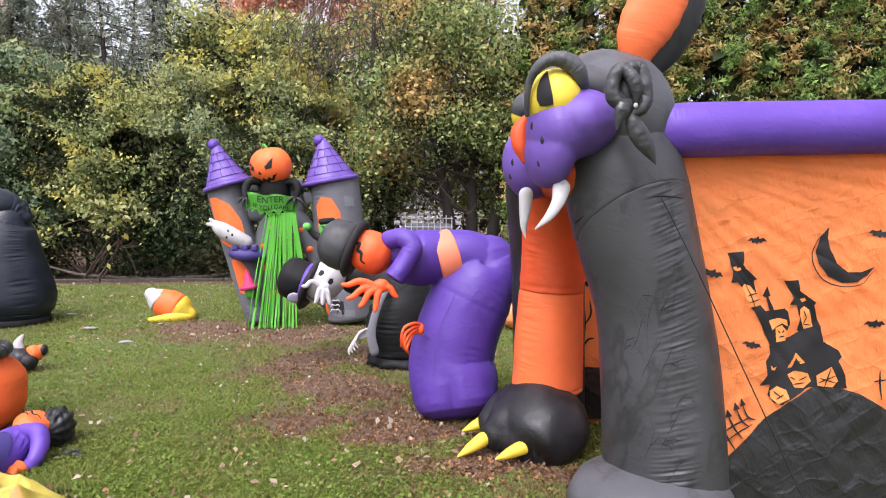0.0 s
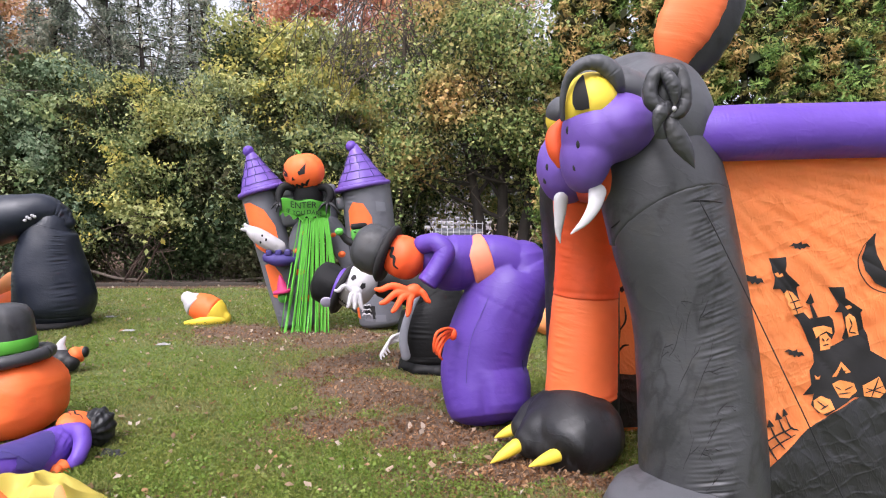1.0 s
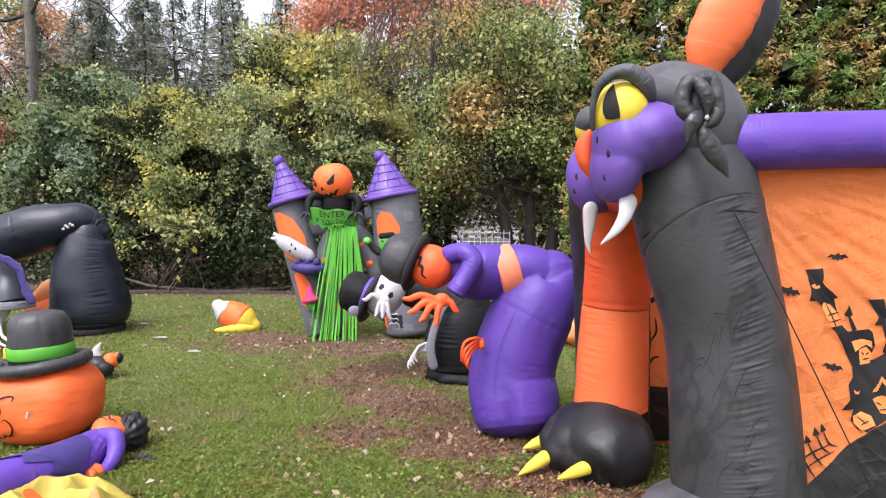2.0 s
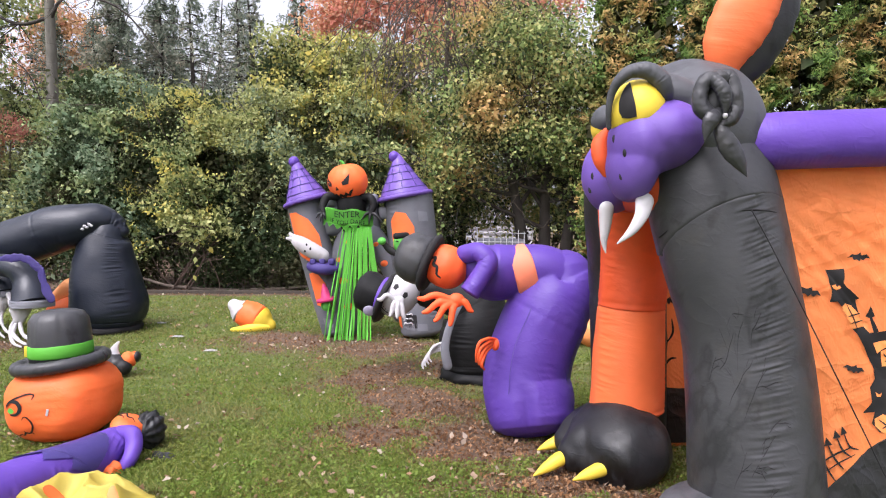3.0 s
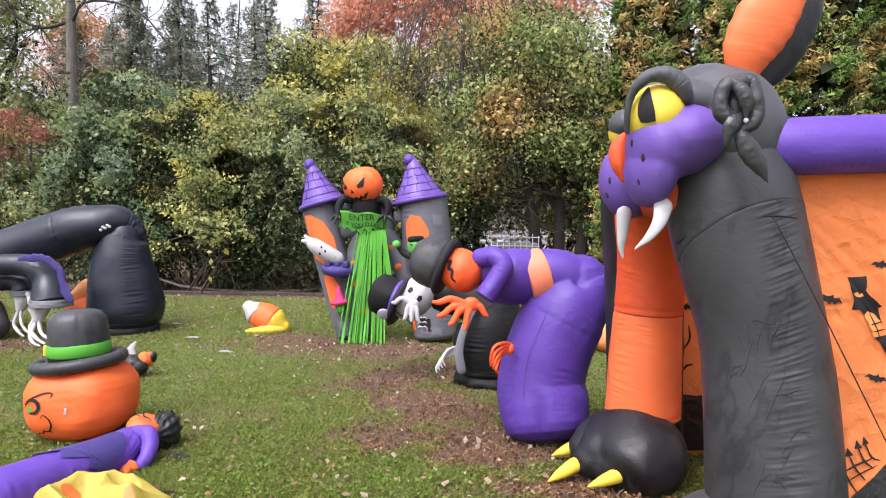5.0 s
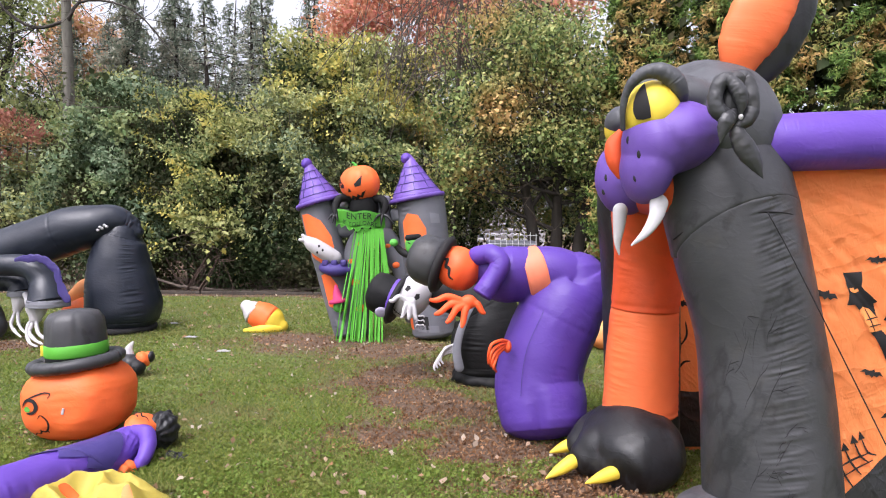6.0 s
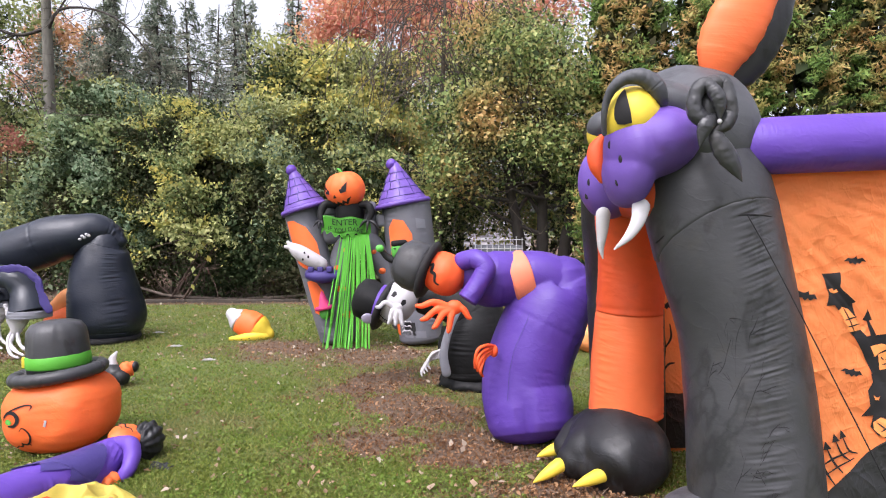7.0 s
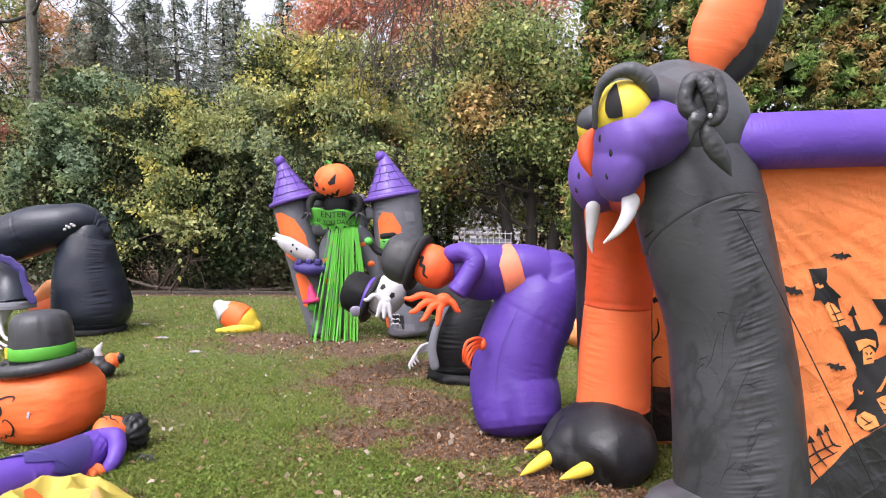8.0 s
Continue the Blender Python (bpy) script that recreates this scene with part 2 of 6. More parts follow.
def thing(name, label, category, at=(0, 0, 0), turn=0.0, group="", kind=""):
    ob = new(name)
    ob.empty_display_size = 0.1
    ob.matrix_basis = pose(*at, 0, 0, turn)
    return tagged(ob, label, category, group, kind)


def spline(pts, count):
    """Points (tuples of any length) joined by a smooth curve, at even steps."""
    p = np.array(pts, float)
    p = np.vstack([2 * p[0] - p[1], p, 2 * p[-1] - p[-2]])
    out = []
    for s in np.linspace(0, len(pts) - 1, count):
        i = min(int(s), len(pts) - 2)
        u = s - i
        a, b, c, d = p[i:i + 4]
        out.append(0.5 * (2 * b + (c - a) * u + (2 * a - 5 * b + 4 * c - d) * u * u + (3 * b - a - 3 * c + d) * u ** 3))
    return np.array(out)


def tube(bm, pts, count=24, seg=20, flat=1.0, side=(0, 1, 0), caps=(1, 1), ripple=None):
    """A soft tube through (x, y, z, radius): rounded ends, flattened across side, ripple(u, angle) scales it."""
    s = spline(pts, count)
    c, r = s[:, :3], np.maximum(s[:, 3], 0.002)
    rows = []
    tan = np.gradient(c, axis=0)
    tan /= np.linalg.norm(tan, axis=1)[:, None] + 1e-9

    def ring(centre, t, rad, u):
        w = np.array(side, float)
        w = w - t * np.dot(w, t)
        if np.linalg.norm(w) < 1e-3:
            w = np.array((1.0, 0.0, 0.0)) - t * t[0]
        w /= np.linalg.norm(w)
        v = np.cross(t, w)
        vs = []
        for k in range(seg):
            a = 2 * math.pi * k / seg
            q = rad * (ripple(u, a) if ripple else 1.0)
            vs.append(bm.verts.new(centre + q * (math.cos(a) * v + flat * math.sin(a) * w)))
        rows.append(vs)

    for e in ((75, 50, 25) if caps[0] else ()):
        k = radians(e)
        ring(c[0] - tan[0] * r[0] * math.sin(k) * caps[0], tan[0], r[0] * math.cos(k), 0)
    for i in range(count):
        ring(c[i], tan[i], r[i], i / (count - 1))
    for e in ((25, 50, 75) if caps[1] else ()):
        k = radians(e)
        ring(c[-1] + tan[-1] * r[-1] * math.sin(k) * caps[1], tan[-1], r[-1] * math.cos(k), 1)
    for a, b in zip(rows, rows[1:]):
        for k in range(seg):
            bm.faces.new((a[k], a[(k + 1) % seg], b[(k + 1) % seg], b[k]))
    bm.faces.new(rows[0][::-1])
    bm.faces.new(rows[-1])
    return bm


def ball(bm, at, radii, turn=(0, 0, 0), seg=32, rings=20, shape=None):
    """An ellipsoid; shape(direction) scales it."""
    m = pose(*at, *turn)
    grid = []
    for i in range(rings + 1):
        th = math.pi * i / rings
        row = []
        for k in range(seg):
            ph = 2 * math.pi * k / seg
            d = Vector((math.sin(th) * math.cos(ph), math.sin(th) * math.sin(ph), math.cos(th)))
            q = shape(d) if shape else 1.0
            row.append(bm.verts.new(m @ Vector((d.x * radii[0] * q, d.y * radii[1] * q, d.z * radii[2] * q))))
            if i in (0, rings):
                break
        grid.append(row)
    for i in range(rings):
        a, b = grid[i], grid[i + 1]
        for k in range(seg):
            j = (k + 1) % seg
            if len(a) == 1:
                bm.faces.new((a[0], b[k], b[j]))
            elif len(b) == 1:
                bm.faces.new((a[k], b[0], a[j]))
            else:
                bm.faces.new((a[k], b[k], b[j], a[j]))
    return bm


def box(bm, at, size, turn=(0, 0, 0), bevel=0.0):
    g = bmesh.ops.create_cube(bm, size=1, matrix=pose(*at, *turn) @ Matrix.Diagonal((*size, 1)))
    if bevel:
        es = {e for v in g["verts"] for e in v.link_edges}
        bmesh.ops.bevel(bm, geom=list(es), offset=bevel, segments=3, affect="EDGES", profile=0.5)
    return bm


def lathe(bm, profile, at=(0, 0, 0), turn=(0, 0, 0), seg=32, wobble=None):
    """A turned body from (radius, height) pairs."""
    m = pose(*at, *turn)
    rows = []
    for r, z in profile:
        rows.append([bm.verts.new(m @ Vector((max(r, 0.001) * math.cos(2 * math.pi * k / seg) * (wobble(k / seg, z) if wobble else 1),
                                              max(r, 0.001) * math.sin(2 * math.pi * k / seg) * (wobble(k / seg, z) if wobble else 1), z))) for k in range(seg)])
    for a, b in zip(rows, rows[1:]):
        for k in range(seg):
            bm.faces.new((a[k], a[(k + 1) % seg], b[(k + 1) % seg], b[k]))
    bm.faces.new(rows[0][::-1])
    bm.faces.new(rows[-1])
    return bm


def plate(bm, outline, put, depth=0.004, cuts=2):
    """A thin flat shape from an outline in (u, v); put(u, v, off) gives its place, off metres proud of the surface."""
    pts = [Vector((u, v, 0)) for u, v in outline]
    tris = [tuple(pts[i] for i in t) for t in tessellate_polygon([pts])]
    for _ in range(cuts):
        finer = []
        for p, q, r in tris:
            a, b, c = (p + q) / 2, (q + r) / 2, (r + p) / 2
            finer += [(p, a, c), (a, q, b), (c, b, r), (a, b, c)]
        tris = finer
    made = {}
    for t in tris:
        vs = []
        for p in t:
            key = (round(p.x, 5), round(p.y, 5))
            if key not in made:
                made[key] = bm.verts.new(put(p.x, p.y, depth))
            vs.append(made[key])
        if len(set(vs)) == 3 and bm.faces.get(vs) is None:
            bm.faces.new(vs)
    return bm


def blend(ob, voxel=0.012, rounds=10):
    """Melts overlapping lobes of one part into one stitched skin."""
    r = ob.modifiers.new("skin", "REMESH")
    r.mode, r.voxel_size, r.use_smooth_shade = "VOXEL", voxel, True
    k = ob.modifiers.new("soften", "SMOOTH")
    k.factor, k.iterations = 0.5, rounds
    return ob


def quads(name, verts, mat, per=4):
    """A mesh out of loose pieces with the same number of corners each."""
    count = len(verts) // per
    me = bpy.data.meshes.new(name)
    me.vertices.add(len(verts))
    me.vertices.foreach_set("co", np.asarray(verts, np.float32).ravel())
    me.loops.add(count * per)
    me.loops.foreach_set("vertex_index", np.arange(count * per, dtype=np.int32))
    me.polygons.add(count)
    me.polygons.foreach_set("loop_start", np.arange(0, count * per, per, dtype=np.int32))
    me.materials.append(mat)
    me.update(calc_edges=True)
    return me


rng = np.random.default_rng(7)


def leaf_mesh(name, centres, size, mat, droop=0.4, outward=None, slim=0.62):
    """A pointed, folded leaf at each centre."""
    n = len(centres)
    a = rng.normal(size=(n, 3))
    a[:, 2] -= droop
    a /= np.linalg.norm(a, axis=1)[:, None]
    b = rng.normal(size=(n, 3))
    if outward is not None:
        nrm = outward + rng.normal(size=(n, 3)) * 0.55
        b = np.cross(nrm, a)
    b -= a * (a * b).sum(1)[:, None]
    b /= np.linalg.norm(b, axis=1)[:, None] + 1e-9
    c = np.cross(a, b)
    s = (size * np.clip(rng.lognormal(-0.08, 0.38, n), 0.35, 2.0))[:, None]
    v = np.empty((n, 4, 3))
    v[:, 0] = centres - a * s * 0.5
    v[:, 1] = centres + b * s * slim * 0.5 + c * s * 0.10 - a * s * 0.05
    v[:, 2] = centres + a * s * 0.55
    v[:, 3] = centres - b * s * slim * 0.5 + c * s * 0.10 - a * s * 0.05
    return quads(name, v.reshape(-1, 3), mat)


def crown_points(blobs, count, clump, tight=0.16, shell=0.55, strands=0.0, bare_below=0.0, hollows=0.0):
    """Leaf places: each lobe of the crown carries smaller sprays, leafy on top and open below; some leaves hang in strands."""
    w = np.array([r[0] * r[2] + r[0] * r[1] for _, r in blobs])
    per = 26
    pick = rng.choice(len(blobs), size=per * len(blobs), p=w / w.sum())
    d = rng.normal(size=(len(pick), 3))
    d[:, 1] -= 0.35
    d /= np.linalg.norm(d, axis=1)[:, None]
    q = (rng.uniform(shell, 1.05, len(pick)) + rng.exponential(0.09, len(pick)))[:, None]
    spray = np.array([blobs[i][0] for i in pick]) + d * q * np.array([blobs[i][1] for i in pick])
    rad = np.array([0.24 + 0.30 * rng.uniform() * min(1.6, (blobs[i][1][0] + blobs[i][1][2]) / 2) for i in pick])
    k = rng.choice(len(spray), size=max(1, count // clump), p=rad ** 2 / (rad ** 2).sum())
    e = rng.normal(size=(len(k), 3)) + d[k] * 0.7 + np.array((0, 0, 0.55))
    e /= np.linalg.norm(e, axis=1)[:, None]
    c = spray[k] + e * (rad[k] * rng.uniform(0.75, 1.12, len(k)))[:, None] * np.array((1.15, 1.0, 0.8))
    pts = np.repeat(c, clump, axis=0) + rng.normal(size=(len(c) * clump, 3)) * tight * np.array((1, 1, 0.6))
    out = np.repeat(e, clump, axis=0)
    if strands:
        hang = rng.choice(len(c), size=int(len(c) * strands))
        m = 16
        u = np.linspace(0, 1, m)
        ln = rng.uniform(0.4, 1.5, len(hang))
        sway = rng.normal(size=(len(hang), 2)) * 0.12
        h = c[hang][:, None] + np.stack([sway[:, :1] * u, sway[:, 1:] * u - 0.1, -ln[:, None] * u], axis=2) + rng.normal(size=(len(hang), m, 3)) * 0.035
        pts = np.vstack([pts, h.reshape(-1, 3)])
        out = np.vstack([out, np.tile((0.0, -1.0, 0.3), (len(hang) * m, 1))])
    keep = (pts[:, 2] > 0.03) & ((bare_below == 0) | (rng.uniform(size=len(pts)) < np.clip((pts[:, 2] - 0.35 * bare_below) / (0.65 * bare_below + 0.01), 0.07, 1)))
    pts, out = pts[keep], out[keep]
    if hollows:
        open_air = np.array([noise.noise((p[0] * 1.05, p[1] * 0.8, p[2] * 1.25)) + 0.5 * noise.noise((p[0] * 2.6, p[1] * 2, p[2] * 2.9)) for p in pts])
        keep = open_air > -0.16 - hollows * rng.uniform(-0.12, 0.22, len(pts))
        pts, out = pts[keep], out[keep]
    return pts, out


def limbs(bm, start, end, r0, r1, forks, spread, depth=2, seg=7):
    """A limb that bends and forks."""
    a, b = Vector(start), Vector(end)
    mid = a.lerp(b, 0.5) + Vector(rng.normal(size=3) * (b - a).length * 0.07)
    tube(bm, [(*a, r0), (*mid, (r0 + r1) / 2), (*b, r1)], 7, seg)
    if depth:
        for _ in range(forks):
            u = rng.uniform(0.35, 1.0)
            s = a.lerp(b, u)
            d = (b - a).normalized() + Vector(rng.normal(size=3) * spread)
            d.normalize()
            limbs(bm, s, s + d * (b - a).length * rng.uniform(0.35, 0.65), max(r1, r0 * (1 - u) * 0.7) * 0.8, r1 * 0.45, forks, spread, depth - 1, 5)


def bush(name, label, category, blobs, count, size, mat, clump=14, tight=0.16, stems=6, inner=0.25, group="", shell=0.55, droop=0.4, slim=0.62, stem_mat=None, strands=0.10, stem_r=0.05):
    """A shrub or hedge plant: woody stems, inner leaves coloured dark as shade and an outer coat of leaves."""
    x0, y0 = np.mean([b[0][0] for b in blobs]), np.mean([b[0][1] for b in blobs])
    t = thing(name, label, category, (x0, y0, 0), group=group)
    bm = bmesh.new()
    for _ in range(stems):
        i = rng.integers(len(blobs))
        c, r = blobs[i]
        e = np.array(c) + rng.uniform(-0.6, 0.6, 3) * r
        s = (x0 + rng.uniform(-0.3, 0.3) * (r[0] + abs(c[0] - x0)), y0 + rng.uniform(-0.2, 0.2), -0.05)
        limbs(bm, s, e, stem_r, stem_r * 0.36, 2, 0.5, 1)
        for _ in range(2):
            p = np.array(c) + rng.uniform(-0.9, 0.9, 3) * r
            limbs(bm, p, p + rng.normal(size=3) * (0.5, 0.2, 0.4) - (0, 0.25, 0), 0.012, 0.005, 2, 0.6, 1, 4)
    off = Matrix.Translation((-x0, -y0, 0))
    bm.transform(off)
    tagged(part("stem_tangle", bm, stem_mat or TWIG, t, "bare brown woody stems"), kind="stuff")
    shift = np.array((x0, y0, 0))
    count, size = int(count * 3.3), size * 0.56
    p, o = crown_points(blobs, count, clump, tight, shell, strands, 1.6, 0.4)
    ob = new("crown", leaf_mesh("crown", p - shift, size, mat, droop, o, slim))
    ob.parent = t
    # darker-coloured leaves behind the coat stand in for shade in the gaps
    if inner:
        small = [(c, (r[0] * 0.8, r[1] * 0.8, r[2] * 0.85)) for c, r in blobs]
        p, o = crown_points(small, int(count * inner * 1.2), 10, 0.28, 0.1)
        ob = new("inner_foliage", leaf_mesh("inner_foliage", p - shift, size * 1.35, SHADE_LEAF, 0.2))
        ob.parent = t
        tagged(ob, "inner leaves in dark shade colours")
    return t


# ---- the ground: one sheet to the horizon ----
BARE = [((-1.75, 8.3), (0.9, 0.8)), ((-0.7, 7.9), (1.1, 1.0)), ((-0.6, 6.6), (0.75, 1.0)), ((-0.15, 5.6), (0.65, 0.9)), ((-0.35, 4.65), (0.55, 0.42)), ((0.35, 4.5), (0.6, 0.6)),
        ((0.8, 3.7), (0.8, 0.45)), ((1.2, 4.8), (0.5, 0.5)), ((0.5, 6.6), (0.9, 1.0)), ((-5.6, 7.9), (0.9, 0.7)), ((1.8, 3.4), (0.9, 0.5))]


def bare(x, y):
    """How worn the lawn is: 0 grass, 1 soil and leaf litter."""
    if y < 2 or abs(x) > 16:
        return 0.0
    v = 0.0
    for (cx, cy), (rx, ry) in BARE:
        v = max(v, 1.38 - math.hypot((x - cx) / rx, (y - cy) / ry))
    v += 0.50 * noise.noise((x * 1.5, y * 1.5, 3.1)) + 0.42 * noise.noise((x * 4.1, y * 4.1, 7.7)) - 0.02
    if y > 13.1 + 0.25 * noise.noise((x * 0.8, 0, 5)):
        v = max(v, 0.9)
    return min(1.0, max(0.0, v * 1.15))


def relief(x, y):
    return 0.025 * noise.noise((x * 0.7, y * 0.7, 0)) + 0.010 * noise.noise((x * 5, y * 5, 2)) if 0 < y < 30 and abs(x) < 20 else 0.0


def build_ground():
    xs = np.unique(np.r_[-300, -120, -60, -30, np.arange(-16, -7, 0.4), np.arange(-7, 3.5, 0.06), np.arange(3.5, 14, 0.4), 30, 60, 120, 300])
    ys = np.unique(np.r_[-300, -100, -40, -10, -3, 1, np.arange(2.4, 10, 0.06), np.arange(10, 18, 0.2), 22, 30, 50, 100, 300])
    v = [(x, y, relief(x, y)) for y in ys for x in xs]
    w = len(xs)
    f = [(j * w + i, j * w + i + 1, (j + 1) * w + i + 1, (j + 1) * w + i) for j in range(len(ys) - 1) for i in range(w - 1)]
    me = bpy.data.meshes.new("ground")
    me.from_pydata(v, [], f)
    me.attributes.new("bare", "FLOAT", "POINT").data.foreach_set("value", [bare(x, y) for x, y, _ in v])
    me.shade_smooth()
    me.materials.append(ground_material())
    tagged(new("ground", me), "patchy autumn lawn with worn brown soil", "lawn", kind="structure")


build_ground()


def scatter(count, near, far):
    """Places on the visible lawn, about evenly dense as seen from the yard's open side."""
    y = near * (far / near) ** rng.uniform(0, 1, count)
    x = rng.uniform(-0.84, 0.98, count) * y
    return np.c_[x, y]


def build_grass():
    xy = scatter(330000, 3.0, 13.6)
    worn = np.array([bare(x, y) for x, y in xy])
    xy = xy[worn < rng.uniform(0.05, 1.0, len(xy)) ** 0.55]
    n = len(xy)
    z = np.array([relief(x, y) for x, y in xy])
    h = rng.uniform(0.012, 0.036, n) * (1 + 0.3 * (xy[:, 1] > 8))
    tall = np.array([noise.noise((x * 0.9, y * 0.9, 11)) for x, y in xy])
    h *= 1 + 0.7 * np.clip(tall, -0.5, 1)
    ang = rng.uniform(0, 2 * math.pi, n)
    wd = rng.uniform(0.0022, 0.0042, n) * (1 + xy[:, 1] / 7)
    lean = rng.normal(size=(n, 2)) * h[:, None] * 1.0
    v = np.empty((n, 3, 3))
    v[:, 0] = np.c_[xy[:, 0] - np.cos(ang) * wd, xy[:, 1] - np.sin(ang) * wd, z - 0.004]
    v[:, 1] = np.c_[xy[:, 0] + np.cos(ang) * wd, xy[:, 1] + np.sin(ang) * wd, z - 0.004]
    v[:, 2] = np.c_[xy + lean, z + h]
    tagged(new("grass", quads("grass", v.reshape(-1, 3), GRASS, 3)), "short green and straw-coloured lawn grass", "grass", kind="stuff")
    xy = scatter(140000, 3.1, 10.5)
    keep = [noise.noise((x * 1.1, y * 1.1, 21)) + 0.4 * noise.noise((x * 3.4, y * 3.4, 4)) + 0.6 * math.exp(-((x + 0.2) / 1.3) ** 2 - ((y - 3.85) / 0.6) ** 2) > -0.02 and bare(x, y) < 0.8 for x, y in xy]
    xy = xy[np.array(keep)]
    z = np.array([relief(x, y) for x, y in xy]) + rng.uniform(0.01, 0.04, len(xy))
    up = np.tile((0.0, 0.0, 1.0), (len(xy), 1))
    tagged(new("clover", leaf_mesh("clover", np.c_[xy, z], 0.0145, CLOVER, 0.0, up, 0.95)), "low green clover patches in the lawn", "clover", kind="stuff")


def build_litter():
    xy = scatter(120000, 3.0, 14.5)
    worn = np.array([bare(x, y) for x, y in xy])
    xy = xy[worn > rng.uniform(0.0, 1.0, len(xy)) ** 0.6 - 0.06]
    z = np.array([relief(x, y) for x, y in xy]) + rng.uniform(0.004, 0.016, len(xy))
    up = np.tile((0.0, 0.0, 1.0), (len(xy), 1))
    me = leaf_mesh("leaf_litter", np.c_[xy, z], 0.025, LITTER, 0.0, up, 0.6)
    tagged(new("leaf_litter", me), "brown crumbled leaf litter over soil", "leaf litter", kind="stuff")
    xy = np.vstack([scatter(2100, 3.0, 14.5), scatter(1300, 7.5, 13.9)])
    z = np.array([relief(x, y) for x, y in xy]) + 0.028
    up = np.tile((0.0, 0.0, 1.6), (len(xy), 1))
    me = leaf_mesh("fallen_leaves", np.c_[xy, z], 0.040, PALE_LEAF, 0.0, up, 0.75)
    tagged(new("fallen_leaves", me), "pale dry fallen leaves on grass", "fallen leaves", kind="stuff")


build_grass()
build_litter()


def build_edging():
    t = thing("garden_edging", "weathered brown timber board along the lawn", "edging", (-5.2, 13.55, 0))
    for i in range(4):
        bm = bmesh.new()
        box(bm, (-3.6 + i * 2.42, 0.03 * math.sin(i), 0.02), (2.4, 0.09, 0.10), (0.6 * (i % 2), 0, 0.5 * (-1) ** i), 0.012)
        part("plank", bm, TIMBER, t)


build_edging()

# ---- shrubs and vines behind the lawn ----
H = "vine-covered shrubs"
bush("vine_shrub", "tall mound of blue-green ivy over shrubs", "shrub",
     [((-7.4, 15.2, 3.5), (1.15, 0.9, 1.15)), ((-8.3, 15.4, 2.3), (0.9, 0.9, 1.5)), ((-7.2, 15.0, 1.8), (1.2, 0.9, 1.7))], 15000, 0.15, VINE_GREEN, stems=8, group=H)
bush("vine_shrub", "rounded shrub hung with yellowing vine leaves", "shrub",
     [((-5.6, 15.0, 3.1), (1.25, 0.9, 1.05)), ((-6.3, 14.9, 2.2), (1.0, 0.8, 1.1)), ((-4.9, 15.1, 2.1), (1.1, 0.9, 1.3))], 17000, 0.12, VINE_MIXED, stems=9, group=H)
bush("vine_shrub", "shrub topped with trailing bright yellow vine", "shrub",
     [((-5.7, 14.7, 3.85), (0.75, 0.5, 0.25)), ((-4.95, 14.6, 3.3), (0.14, 0.2, 0.75)), ((-4.6, 14.8, 3.75), (0.6, 0.5, 0.25))], 3600, 0.11, VINE_YELLOW, stems=3, inner=0.0, group=H)
bush("vine_shrub", "grey-green leafy shrub with spreading sprays", "shrub",
     [((-3.9, 15.0, 3.1), (1.1, 0.9, 1.2)), ((-3.3, 14.8, 1.9), (1.2, 0.8, 1.2)), ((-2.3, 15.0, 2.4), (1.2, 0.9, 1.3))], 16000, 0.14, SUMAC, stems=9, group=H, slim=0.45)
bush("vine_shrub", "dark green shrub under the taller trees", "shrub",
     [((-1.0, 15.2, 2.3), (1.2, 0.9, 1.5)), ((-0.2, 15.6, 1.5), (0.9, 0.8, 1.2)), ((-1.8, 15.3, 3.6), (1.0, 0.9, 0.9))], 13000, 0.13, VINE_MIXED, stems=8, group=H)
# shade below the shrubs is painted in: only the darkest greens here
bush("vine_shrub", "low undergrowth with thin leaves in dark shade colours", "shrub",
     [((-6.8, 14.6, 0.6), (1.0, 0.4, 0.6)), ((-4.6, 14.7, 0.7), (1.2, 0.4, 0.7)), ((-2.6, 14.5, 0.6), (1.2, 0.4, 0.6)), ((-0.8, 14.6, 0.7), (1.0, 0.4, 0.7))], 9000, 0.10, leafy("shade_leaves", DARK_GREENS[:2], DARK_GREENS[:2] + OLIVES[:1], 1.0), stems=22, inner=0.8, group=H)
bush("twiggy_shrub", "sparse twiggy shrub with yellow autumn leaves", "shrub",
     [((-5.4, 13.75, 1.4), (0.95, 0.25, 0.22)), ((-5.95, 13.75, 0.95), (0.4, 0.25, 0.3)), ((-4.8, 13.75, 1.05), (0.35, 0.25, 0.45))], 560, 0.17, VINE_YELLOW, clump=9, tight=0.13, stems=7, inner=0, group=H, stem_r=0.02, stem_mat=bark("red_brown_twigs", (0.07, 0.042, 0.03)))
bush("vine_shrub", "mixed green shrub by the tall bare trunk", "shrub",
     [((-10.2, 16.4, 1.5), (1.7, 1.0, 1.3)), ((-12.6, 16.8, 2.2), (1.6, 1.0, 2.2)), ((-9.4, 16.0, 1.2), (1.0, 0.8, 1.4))], 14000, 0.14, SUMAC, stems=9, group=H)
bush("vine_shrub", "shrub with reddish sumac leaves", "shrub",
     [((-10.7, 15.6, 3.55), (0.75, 0.5, 0.4))], 700, 0.15, leafy("faded_red_leaves", [(0.22, 0.08, 0.06), (0.32, 0.14, 0.10)], RUSTS, 1.0), stems=3, inner=0, group=H)
bush("vine_shrub", "dense green shrub behind the striped playhouse", "shrub",
     [((4.2, 16.2, 1.6), (1.6, 0.9, 1.6)), ((7.0, 16.2, 1.6), (1.8, 0.9, 1.6))], 9000, 0.14, VINE_MIXED, stems=6, group=H)


